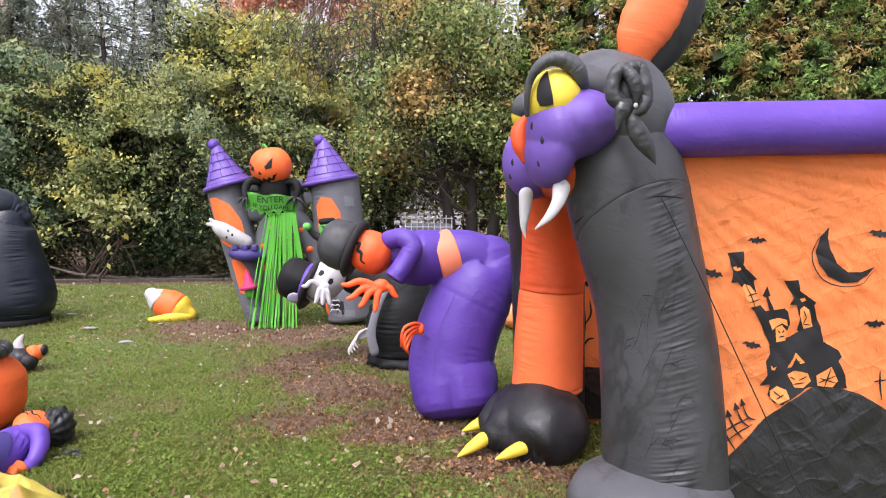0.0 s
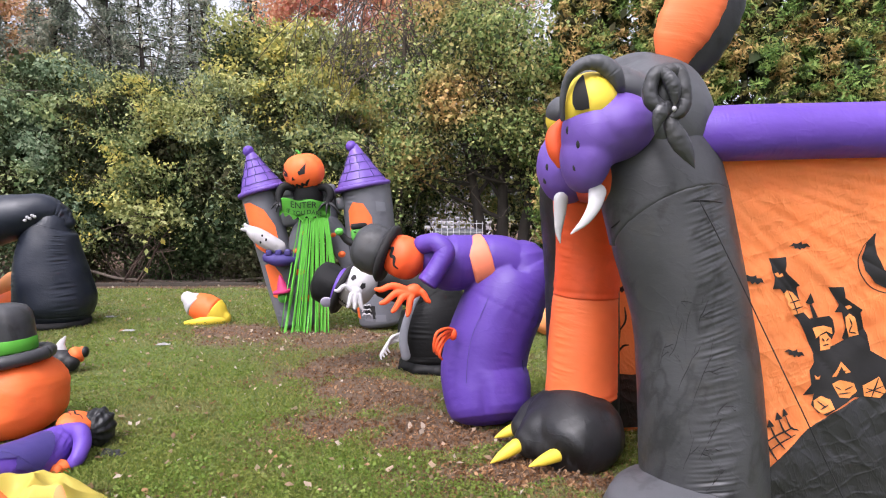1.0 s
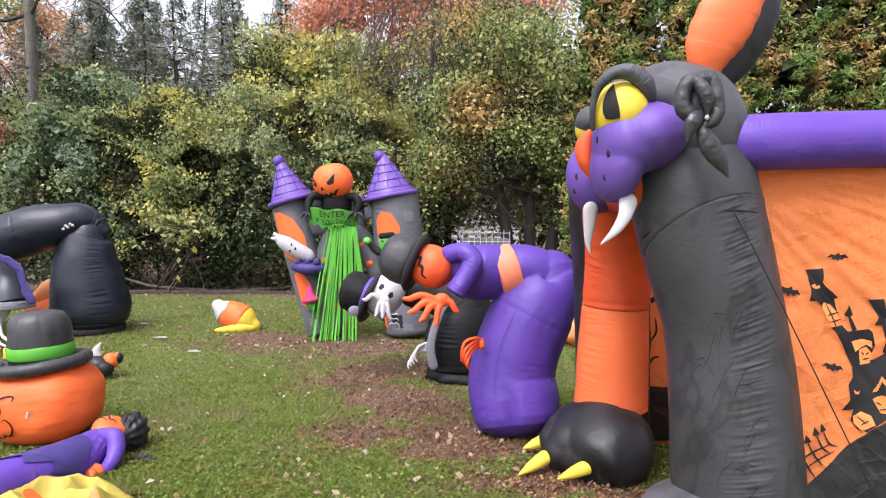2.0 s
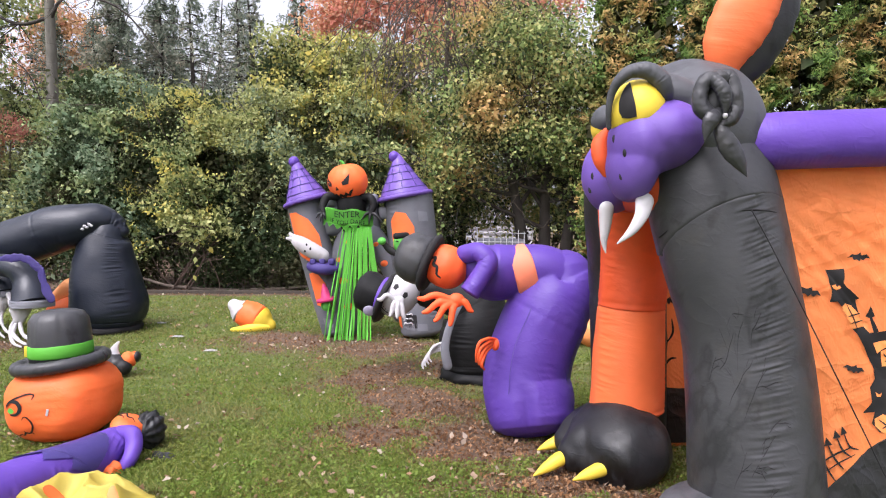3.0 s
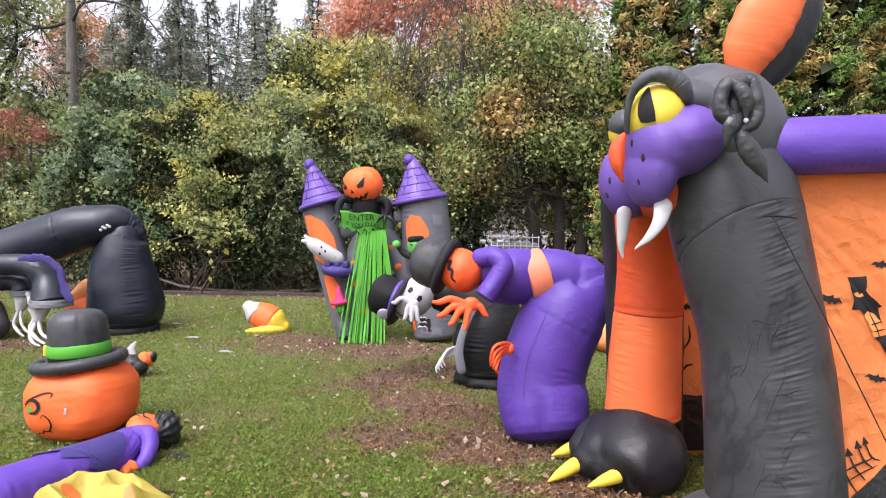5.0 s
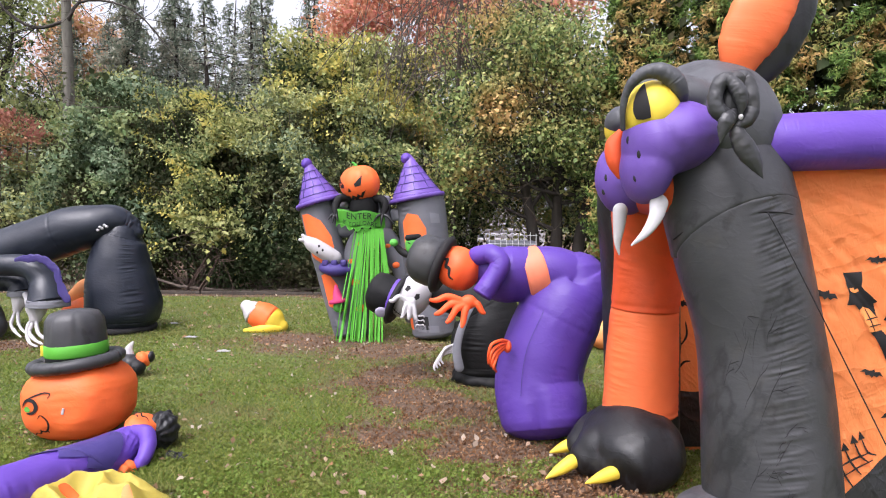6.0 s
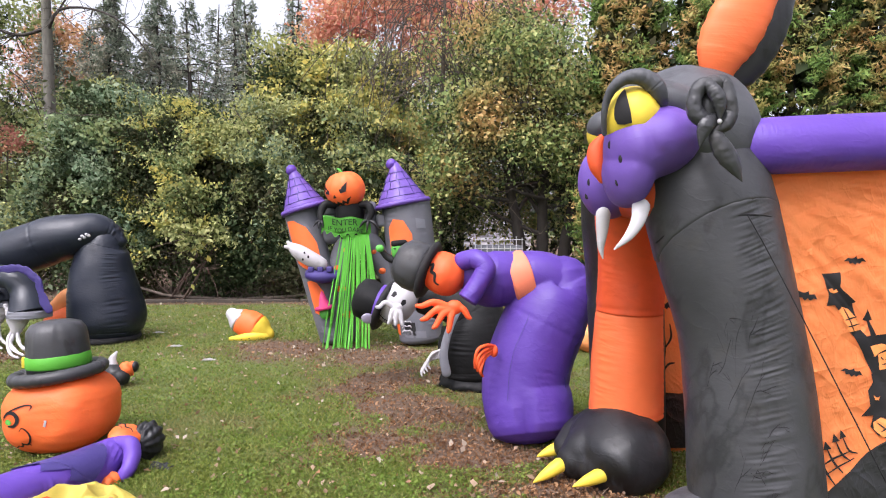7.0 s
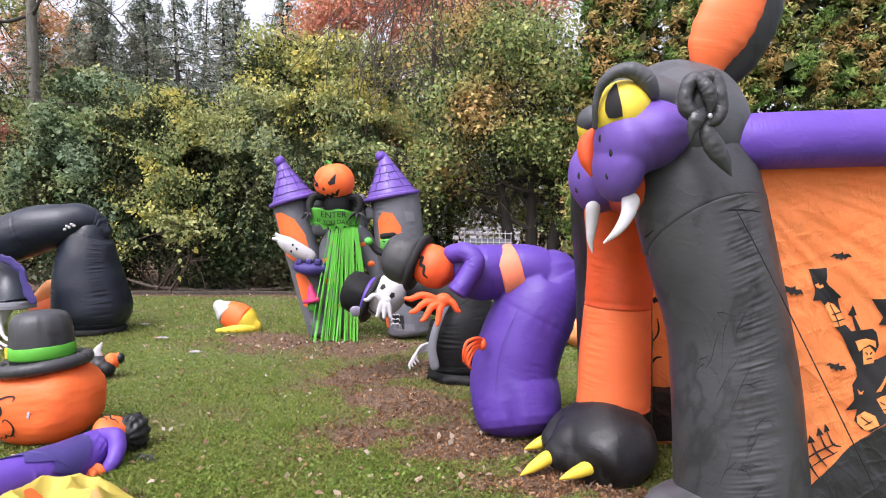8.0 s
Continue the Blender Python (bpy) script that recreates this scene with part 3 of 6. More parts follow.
# ---- trees ----
def tree(name, label, at, height, trunk_r, blobs, count, size, mat, trunks=1, clump=16, tight=0.2, limb_mat=None, inner=0.15, droop=0.4, slim=0.7, forks=3, group="autumn trees"):
    t = thing(name, label, "tree", (*at, 0), group=group)
    bm = bmesh.new()
    for k in range(trunks):
        x = (k - (trunks - 1) / 2) * 0.42
        top = (x * 2.4 + rng.normal() * 0.2, rng.normal() * 0.2, height * 0.62)
        tube(bm, [(x, 0, -0.1, trunk_r * 1.25), (x * 1.2, 0.05, height * 0.2, trunk_r), (x * 1.8, 0, height * 0.42, trunk_r * 0.75), (*top, trunk_r * 0.45)], 18, 12)
        for c, r in blobs:
            e = Vector(c) - Vector((*at, 0)) + Vector(rng.uniform(-0.5, 0.5, 3) * r)
            s = Vector((x * 1.5, 0, height * rng.uniform(0.22, 0.55)))
            limbs(bm, s, e, trunk_r * 0.42, 0.02, forks, 0.5, 2)
    part("trunk", bm, limb_mat or BARK_DARK, t, "forked trunk with thin limbs")
    shift = np.array((*at, 0))
    if at[1] < 20:
        count, size = int(count * 3.3), size * 0.54
    p, o = crown_points(blobs, count, clump, tight, 0.3, 0.04)
    ob = new("crown", leaf_mesh("crown", p - shift, size, mat, droop, o, slim))
    ob.parent = t
    # inner leaves with the crown's shade in their colour
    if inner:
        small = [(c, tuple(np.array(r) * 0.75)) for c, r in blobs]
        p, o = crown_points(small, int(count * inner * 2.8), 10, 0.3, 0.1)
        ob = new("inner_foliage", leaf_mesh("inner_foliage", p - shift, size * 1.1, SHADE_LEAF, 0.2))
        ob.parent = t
        tagged(ob, "inner leaves in dark shade colours")
    return t


tree("vine_tree", "vine-draped tree with yellow-green leaves", (-2.2, 16.6), 6.5, 0.11,
     [((-2.6, 16.4, 4.6), (1.5, 1.0, 1.0)), ((-3.3, 16.3, 5.3), (0.9, 0.8, 0.7)), ((-1.2, 16.4, 5.0), (1.1, 0.9, 0.9)), ((-1.9, 16.2, 3.6), (1.7, 0.8, 0.8))], 13000, 0.16, VINE_YELLOW, clump=12)
tree("maple_tree", "maple turning orange and green over dark trunks", (2.55, 14.0), 6.2, 0.13,
     [((2.0, 13.7, 4.9), (1.4, 1.1, 0.75)), ((0.9, 13.6, 4.0), (1.1, 1.0, 0.7)), ((3.1, 13.8, 4.4), (1.2, 1.1, 0.9)), ((1.4, 13.4, 3.1), (1.2, 0.9, 0.55)),
      ((2.9, 13.4, 3.2), (1.2, 0.9, 0.5)), ((0.4, 13.8, 2.6), (0.9, 0.8, 0.5)), ((3.7, 14.0, 2.3), (0.8, 0.8, 0.8)), ((1.7, 13.9, 5.7), (1.2, 0.9, 0.6))], 9500, 0.135, MAPLE, trunks=3, tight=0.17, inner=0.07)
tree("slender_tree", "slender tree with dull green and rust leaves", (0.6, 16.5), 7.5, 0.09,
     [((0.4, 16.4, 3.2), (1.5, 0.9, 1.3)), ((1.0, 16.3, 2.1), (1.6, 0.7, 0.7)), ((0.4, 16.4, 4.4), (1.4, 0.9, 1.0)), ((3.0, 16.8, 3.6), (1.8, 0.9, 1.8)), ((2.2, 16.8, 6.4), (1.8, 1.0, 1.0))], 8500, 0.14, MAPLE, trunks=2, tight=0.2)
tree("red_maple", "red maple in full autumn colour", (-2.0, 23.0), 11.0, 0.2,
     [((-1.6, 22.5, 9.3), (1.8, 1.4, 1.5)), ((-3.0, 22.6, 8.8), (1.2, 1.2, 0.8)), ((-0.4, 22.6, 8.6), (1.6, 1.2, 1.6)), ((1.8, 23, 9.6), (2.0, 1.2, 0.9)), ((5.0, 23, 9.8), (1.4, 1.2, 0.7))], 17000, 0.125, REDMAPLE, inner=0.0, tight=0.36)
tree("distant_tree", "distant tree with pale faded orange leaves", (-18.0, 33.0), 13.0, 0.25,
     [((-18.2, 32.5, 10.2), (1.9, 1.5, 1.8)), ((-17.2, 32.5, 8.4), (1.6, 1.5, 1.4)), ((-20.0, 32.5, 9.0), (1.5, 1.5, 1.5))], 11000, 0.13, ORANGELEAF, inner=0.03, tight=0.35)
tree("leafy_tree", "green tree beside the bare trunk", (-15.5, 22.0), 12.0, 0.18,
     [((-14.9, 22, 8.9), (1.5, 1.2, 1.5)), ((-16.5, 22, 7.4), (1.6, 1.4, 2.0)), ((-14.0, 22.5, 4.6), (2.2, 1.2, 1.6)), ((-17, 21.5, 4.0), (2.2, 1.2, 1.8)), ((-12.3, 22.5, 5.0), (1.2, 1.0, 1.2))], 26000, 0.115, leafy("dull_green_leaves", OLIVES[:3] + DARK_GREENS[2:], OLIVES, 0.6), inner=0.1, tight=0.32)
tree("leafy_tree", "olive green tree behind the shrubs", (-10.5, 24.5), 8.0, 0.16,
     [((-11.2, 24, 5.6), (1.8, 1.2, 1.4)), ((-9.2, 24.2, 4.6), (1.8, 1.2, 1.4)), ((-12.6, 24, 3.8), (1.8, 1.2, 1.6)), ((-6.5, 23, 4.4), (2.2, 1.2, 1.2)), ((-4.2, 22, 5.6), (1.6, 1.0, 1.5))], 18000, 0.12, leafy("olive_tree_leaves", OLIVES, YELLOWS[:3], 0.6), inner=0.12, tight=0.3)


def bare_tree():
    t = thing("bare_tree", "tall grey trunk with bare curving branches", "tree", (-11.75, 20.0, 0), group="autumn trees")
    bm = bmesh.new()
    tube(bm, [(0, 0, -0.1, 0.22), (0.02, 0, 3, 0.175), (0.02, 0, 6, 0.16), (-0.03, 0, 9, 0.13), (0.03, 0, 12.5, 0.09)], 30, 14)
    part("trunk", bm, BARK_GREY, t, "straight grey bark trunk")
    for pts in ([(0.05, -0.05, 7.7, 0.09), (0.5, -0.2, 8.25, 0.07), (1.6, -0.4, 8.2, 0.055), (2.6, -0.5, 7.7, 0.04), (3.6, -0.6, 6.5, 0.02), (3.95, -0.6, 6.1, 0.008)],
                [(0.0, 0, 7.75, 0.1), (-0.9, -0.1, 7.5, 0.08), (-1.8, -0.2, 8.0, 0.07), (-2.5, -0.2, 9.4, 0.05), (-2.7, -0.2, 11, 0.03)],
                [(0.3, -0.1, 8.1, 0.05), (0.9, -0.2, 8.8, 0.04), (1.8, -0.3, 9.2, 0.025), (2.8, -0.3, 9.5, 0.01)],
                [(-0.2, -0.1, 5.0, 0.03), (-0.6, -0.2, 6.0, 0.03), (-1.3, -0.3, 6.6, 0.02), (-2.1, -0.3, 7.4, 0.01)],
                [(0.1, -0.1, 4.6, 0.04), (1.0, -0.3, 5.0, 0.03), (2.1, -0.3, 4.9, 0.015)]):
        bm = bmesh.new()
        pts = [(*p[:3], p[3] * 0.62) for p in pts]
        tube(bm, pts, 16, 7)
        for _ in range(24):
            i = rng.integers(1, len(pts) - 1)
            a = Vector(pts[i][:3])
            limbs(bm, a, a + Vector((rng.normal() * 0.9, rng.normal() * 0.3, rng.normal() * 0.5 - 0.1)), pts[i][3] * 0.4, 0.006, 2, 0.6, 1, 5)
        part("branch", bm, BARK_DARK, t)


bare_tree()


def conifer(at, height, spread, dense, label, bend=0.0):
    t = thing("spruce_tree", label, "tree", (*at, 0), group="spruces behind the yard")
    bm = bmesh.new()
    tube(bm, [(0, 0, -0.1, 0.2), (0.05, 0, height * 0.5, 0.12), (bend, 0, height, 0.02)], 14, 8)
    pts = []
    z = 1.2
    while z < height - 0.15:
        k = (1 - z / height)
        for _ in range(int(5 + 3 * dense)):
            a, ln = rng.uniform(0, 2 * math.pi), spread * (k ** 0.8) * rng.uniform(0.35, 1.15) + 0.12
            e = Vector((math.cos(a) * ln, math.sin(a) * ln, z - 0.22 * ln + rng.normal() * 0.08))
            tube(bm, [(0, 0, z, 0.025), (e.x * 0.5, e.y * 0.5, z - 0.04, 0.015), (*e, 0.006)], 4, 4)
            m = int(40 * dense * ln + 10)
            u = rng.uniform(0.12, 1.05, m) ** 0.8
            pts.append(np.c_[u * e.x, u * e.y, z + u * (e.z - z)] + rng.normal(size=(m, 3)) * (0.06, 0.06, 0.09) - np.c_[u * 0, u * 0, rng.exponential(0.14, m)])
        z += rng.uniform(0.26, 0.42)
    part("trunk", bm, BARK_DARK, t, "dark trunk with drooping limbs")
    ob = new("crown", leaf_mesh("crown", np.vstack(pts), 0.17, SPRUCE, 0.9, None, 0.32))
    ob.parent = t


for x, y, h, s, d in ((-13.0, 26.5, 11.6, 3.4, 1.5), (-11.8, 28.2, 12.4, 3.3, 1.3), (-10.0, 27.0, 11.2, 3.2, 0.46), (-8.5, 28.4, 12.0, 3.4, 0.45), (-7.3, 26.4, 11.0, 3.1, 0.46),
                      (-5.8, 27.6, 12.0, 3.3, 0.5), (-4.4, 26.6, 10.6, 2.9, 0.55), (-21.5, 26.5, 14.0, 3.6, 1.2), (-17.9, 30.5, 11.5, 3.2, 0.8), (-2.9, 28.0, 10.4, 2.8, 0.5), (-15.4, 31.0, 9.5, 3.2, 0.8),
                      (-9.3, 31.0, 12.0, 3.4, 0.4), (-6.6, 31.5, 12.4, 3.4, 0.4), (-12.9, 32.0, 12.6, 3.4, 0.8), (-4.9, 30.5, 11.4, 3.2, 0.4), (-14.6, 28.0, 10.2, 3.0, 0.8), (-11.0, 33.0, 13.0, 3.4, 0.45)):
    conifer((x, y), h, s, d, "dense dark green spruce tree" if d > 1.3 else "thin spruce with see-through drooping branches", rng.normal() * 0.15)


def arborvitae(at, height, width, label):
    t = thing("arborvitae", label, "tree", (*at, 0), group="evergreen screen")
    bm = bmesh.new()
    tube(bm, [(0, 0, -0.1, 0.12), (0, 0, height * 0.9, 0.03)], 8, 8)
    part("trunk", bm, BARK_DARK, t)
    n = int(height * 175)
    z = rng.uniform(0.25, height, n)
    a = rng.uniform(0, 2 * math.pi, n)
    r = width * np.minimum(1, 1.25 * (1.02 - z / height) ** 0.55) * rng.uniform(0.72, 1.12, n)
    r *= 1 + 0.16 * np.sin(3 * a + z * 1.7) + 0.1 * np.sin(5 * a - 2.3 * z)
    d = np.c_[np.cos(a), np.sin(a), np.full(n, 0.45)]
    base = np.c_[np.cos(a) * r, np.sin(a) * r, z]
    m = 40
    u = rng.uniform(-1, 1, (n, m))
    w = rng.uniform(0, 1, (n, m))
    side = np.c_[-np.sin(a), np.cos(a), np.zeros(n)]
    pts = (base[:, None] + side[:, None] * (u * 0.19 * (0.3 + 0.7 * w))[:, :, None] + d[:, None] * ((w - 0.6) * 0.30)[:, :, None] + rng.normal(size=(n, m, 3)) * 0.022).reshape(-1, 3)
    ob = new("crown", leaf_mesh("crown", pts, 0.085, CEDAR, -0.35, np.repeat(d, m, axis=0), 0.34))
    ob.parent = t
    # sprays nearer the trunk, coloured dark in place of shade
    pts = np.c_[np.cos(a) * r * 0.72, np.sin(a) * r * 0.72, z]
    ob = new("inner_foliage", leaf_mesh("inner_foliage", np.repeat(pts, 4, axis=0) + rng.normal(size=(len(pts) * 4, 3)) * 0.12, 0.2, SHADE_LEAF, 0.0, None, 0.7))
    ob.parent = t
    tagged(ob, "inner sprays in dark shade colours")


for x, y, h, w in ((4.0, 12.6, 8.4, 0.95), (5.5, 12.0, 8.8, 1.05), (7.1, 12.3, 9.0, 1.1), (8.7, 11.9, 8.7, 1.05), (10.3, 12.2, 9.2, 1.1), (11.9, 12.0, 8.8, 1.1)):
    arborvitae((x, y), h, w, "tall arborvitae with rusty brown sprays")


def hanging_vines():
    t = thing("vine_tangle", "tangle of bare brown hanging vines", "vine", (0.1, 14.3, 0))
    bm = bmesh.new()
    part("main_stem", tube(bmesh.new(), [(0.1, 0.3, -0.1, 0.07), (0.2, 0.2, 3.5, 0.06), (0.3, 0, 7.4, 0.03)], 12, 7), TWIG, t, "thick climbing stem")
    for _ in range(260):
        x, z = rng.normal() * 0.75, rng.uniform(4.6, 8.2)
        dx, dz = rng.normal() * 0.9, -rng.uniform(0.4, 1.9)
        y = rng.normal() * 0.3
        tube(bm, [(x, y, z, 0.009), (x + dx * 0.3, y, z + 0.2 * rng.normal(), 0.010), (x + dx * 0.8, y, z + dz * 0.5, 0.008), (x + dx, y, z + dz, 0.004)], 8, 4)
    for _ in range(75):
        x, z = rng.uniform(0.3, 3.8), rng.uniform(1.8, 7.0)
        tube(bm, [(x, -1.2, z, 0.008), (x + 0.5, -1.3, z + rng.normal() * 0.3, 0.007), (x + rng.uniform(0.6, 1.4), -1.3, z + rng.normal() * 0.6, 0.004)], 7, 4)
    tagged(part("stem_tangle", bm, TWIG, t, "thin bare hanging stems"), kind="stuff")


hanging_vines()


def far_house():
    t = thing("house", "white sided house glimpsed between trees", "house", (0.6, 27.0, 0))
    m, n, l, b = material("white_siding", 0.6)
    r = ramp(n, [(0.4, (0.50, 0.48, 0.49)), (0.6, (0.62, 0.60, 0.61))])
    l.new(texture(n, l, 3, 4), r.inputs[0])
    l.new(r.outputs[0], b.inputs["Base Color"])
    wl = part("wall", box(bmesh.new(), (0, 0.1, 1.35), (6.9, 3.9, 2.7)), m, t, "white sided wall")
    for i in range(13):
        part("board", box(bmesh.new(), (0, -1.88, 0.12 + i * 0.2), (7.0, 0.05, 0.19), (6, 0, 0)), m, wl)
    bm = bmesh.new()
    box(bm, (0, -1.1, 3.15), (7.4, 2.6, 0.12), (25, 0, 0), 0.02)
    box(bm, (0, 1.1, 3.15), (7.4, 2.6, 0.12), (-25, 0, 0), 0.02)
    part("roof", bm, BARK_GREY, t, "grey pitched roof")
    for x in (-2.4,):
        bm = bmesh.new()
        box(bm, (x, -1.93, 1.7), (0.8, 0.08, 1.0), (0, 0, 0), 0.01)
        w = part("window", bm, INK, t, "dark window pane")
    # a white wire crate by the trees
    c = thing("wire_crate", "white wire crate standing under the trees", "crate", (1.45, 12.9, 0))
    wm, n, l, b = material("white_wire", 0.4)
    b.inputs["Base Color"].default_value = (0.45, 0.45, 0.47, 1)
    for k in range(9):
        bm = bmesh.new()
        x = -0.48 + k * 0.12
        tube(bm, [(x, 0, 0, 0.007), (x, 0, 0.5, 0.007), (x, 0.02, 1.45 - 0.03 * (k % 3), 0.007)], 4, 6)
        part("wire", bm, wm, c)
    for k in range(8):
        bm = bmesh.new()
        z = 0.1 + k * 0.18
        tube(bm, [(-0.5, 0.01, z, 0.007), (0, 0.01, z, 0.007), (0.5, 0.01, z, 0.007)], 4, 6)
        part("wire", bm, wm, c)
    bm = bmesh.new()
    box(bm, (0, 0.35, 0.62), (1.0, 0.6, 1.24), (0, 0, 0), 0.03)
    part("panel", bm, GREY, c, "pale grey panel behind the wires")


far_house()


# ---- inflatables: shared tools ----
def piece(name, bm, mat, owner, label="", smooth=True):
    """A part modelled in the yard's own coordinates, put under its thing."""
    top = owner
    m = owner.matrix_basis.copy()
    while top.parent is not None:
        top = top.parent
        m = top.matrix_basis @ m
    bm.transform(m.inverted())
    return part(name, bm, mat, owner, label, smooth)


def T(*pts, **kw):
    return tube(bmesh.new(), pts, **kw)


def B(at, radii, turn=(0, 0, 0), **kw):
    return ball(bmesh.new(), at, radii, turn, **kw)


def on_ball(at, radii, turn=(0, 0, 0), shape=None):
    """Places on an ellipsoid by two angles in degrees: right and up of its own front."""
    m = pose(*at, *turn)

    def put(u, v, off):
        a, e = radians(u), radians(v)
        d = Vector((math.cos(e) * math.sin(a), -math.cos(e) * math.cos(a), math.sin(e)))
        q = (shape(d) if shape else 1.0) * (1 + off / min(radii))
        return m @ Vector((d.x * radii[0] * q, d.y * radii[1] * q, d.z * radii[2] * q))
    return put


def sewn(seams=(), waists=(), pucker=0.03, wide=16, freq=80, soft=0.012, seed=0.0):
    """Ripples of sewn panels: grooves with gathered cloth along seams (degrees round) and waists (share along)."""
    def f(u, a):
        d = math.degrees(a) % 360
        k = 1 + soft * noise.noise((u * 5, math.cos(a) * 1.4, math.sin(a) * 1.4 + seed))
        for s in seams:
            g = abs((d - s + 180) % 360 - 180)
            if g < wide:
                w = 1 - g / wide
                k += -0.010 * w ** 3 + pucker * w * (0.55 + 0.9 * noise.noise((u * 6, s, seed))) * noise.noise((u * freq, d * 0.02, s + seed))
        for s in waists:
            g = (u - s) * freq / 80
            if abs(g) < 0.06:
                k += -0.016 * math.exp(-(g / 0.005) ** 2) + 0.7 * pucker * math.exp(-(g / 0.025) ** 2) * noise.noise((d * 0.16, u * 8, s + seed))
        return k
    return f


def lobed(n=8, deep=0.06):
    """The ribs of a pumpkin."""
    return lambda d: 1 - deep * abs(math.cos(n * 0.5 * math.atan2(d.y, d.x))) ** 6 * math.sqrt(max(0.0, 1 - d.z * d.z)) - 0.10 * abs(d.z) ** 8


def stroke(bm, pts, put, wide, off=0.004):
    """A drawn line on a surface."""
    s = spline([(*p, 0) for p in pts], 4 * len(pts))
    rows = []
    for i, p in enumerate(s):
        d = s[min(i + 1, len(s) - 1)] - s[max(i - 1, 0)]
        nx, ny = -d[1], d[0]
        k = wide * (0.35 + 0.65 * math.sin(math.pi * (i + 0.5) / len(s))) / (math.hypot(nx, ny) + 1e-9)
        rows.append((bm.verts.new(put(p[0] + nx * k, p[1] + ny * k, off)), bm.verts.new(put(p[0] - nx * k, p[1] - ny * k, off))))
    for (a, b), (c, d) in zip(rows, rows[1:]):
        bm.faces.new((a, b, d, c))
    return bm


def fingers(owner, name, palm, tips, r, mat, bend=(0, 0, 0.03), label=""):
    """A hand: a soft palm with a finger to each tip."""
    bm = B(palm, (r * 2.2, r * 1.5, r * 1.9))
    for tip in tips:
        p, q = Vector(palm), Vector(tip)
        k = p.lerp(q, 0.55) + Vector(bend)
        tube(bm, [(*p.lerp(q, 0.15), r), (*k, r * 0.95), (*p.lerp(q, 0.85), r * 0.8), (*q, r * 0.55)], 12, 10)
    return blend(piece(name, bm, mat, owner, label), 0.22 * r, 4)


# ---- the monster archway with its printed tunnel ----
def build_monster():
    t = thing("monster_archway", "large black and purple inflatable monster archway", "inflatable", (1.5, 3.4, 0))

    def gathered(u, a):
        deg = math.degrees(a)
        k = 1.0 + 0.012 * noise.noise((u * 5, math.cos(a) * 1.3, math.sin(a) * 1.3)) + 0.006 * noise.noise((u * 22, math.cos(a) * 4, math.sin(a) * 4))
        z = np.interp(u * 6, range(7), (0.10, 0.34, 0.75, 1.10, 1.48, 1.80, 2.06))
        k -= 0.05 * max(0.0, min(1.0, (z - arc(a) - 0.005) / 0.03))
        off = deg - (279 - 53 * (u - 0.3))
        if abs(off) < 24 and u < 0.80:
            w = (1 - abs(off) / 24) * min(1, (0.80 - u) * 25)
            k -= 0.014 * w + w * (0.65 + 0.9 * noise.noise((u * 7, 1.7, 4.2))) * (0.040 * noise.noise((u * 150 + off * 0.05, off * 0.03, 4.2)) + 0.010 * noise.noise((u * 40, off * 0.05, 1.2)))
            k -= 0.016 * math.exp(-(off / 2.2) ** 2)
        return k

    def arc(a):
        """Height of the stitched seam that bows up over the front of the leg."""
        d = (math.degrees(a) % 360 - 262) / 80
        return 1.665 - 0.11 * min(1.6, d * d)

    def over_seam(u, a):
        z = 1.50 + 0.56 * u
        k = max(0.0, min(1.0, (z - arc(a)) / 0.02))
        return 0.955 + 0.066 * k + 0.010 * noise.noise((u * 6, math.cos(a) * 2, math.sin(a) * 2)) - 0.03 * k * max(0, noise.noise((math.cos(a) * 9, math.sin(a) * 9, u * 2))) * max(0, 1 - (z - arc(a)) / 0.12)

    leg = piece("leg", T((1.655, 3.06, 0.10, 0.31), (1.635, 3.06, 0.34, 0.312), (1.605, 3.07, 0.75, 0.300), (1.555, 3.08, 1.10, 0.287), (1.462, 3.10, 1.48, 0.303), (1.39, 3.14, 1.80, 0.302), (1.335, 3.22, 2.06, 0.25),
                         count=560, seg=120, ripple=gathered), LEG_BLACK, t, "scuffed black leg with a puckered seam")
    piece("shoulder", T((1.457, 3.10, 1.50, 0.303), (1.417, 3.12, 1.68, 0.303), (1.375, 3.16, 1.87, 0.293), (1.335, 3.22, 2.06, 0.254), count=130, seg=96, caps=(0, 1), ripple=over_seam), LEG_BLACK, t, "dark grey shoulder above the leg seam")
    seam = bmesh.new()
    tube(seam, [(1.43 - math.cos(a) * 0.303, 3.117 + math.sin(a) * 0.303, arc(a) - 0.004, 0.0045) for a in np.linspace(math.radians(175), math.radians(350), 12)], 60, 6)
    piece("seam", seam, INK, leg)
    axis = spline([(1.655, 3.06, 0.10, 0.31), (1.635, 3.06, 0.34, 0.312), (1.605, 3.07, 0.75, 0.300), (1.555, 3.08, 1.10, 0.287), (1.462, 3.10, 1.48, 0.303)], 60)

    def on_leg(u, v, off):
        """u: degrees round the leg, v: height in metres."""
        x, y, r = (np.interp(v, axis[:, 2], axis[:, k]) for k in (0, 1, 3))
        r = r * gathered((v - 0.1) / 1.96, radians(u)) + off
        return Vector((x - r * math.cos(radians(u)), y + r * math.sin(radians(u)), v))

    # dried mud and sap streaks that fork like twigs
    pick = random.Random(5)
    sm = bmesh.new()

    def streak(u, v, way, length, wide, forks):
        pts = [(u, v)]
        for _ in range(5):
            way += pick.gauss(0, 0.16)
            pts.append((pts[-1][0] + math.sin(way) * length * 26, pts[-1][1] + math.cos(way) * length * 0.2))
        stroke(sm, pts, on_leg, wide, 0.0025)
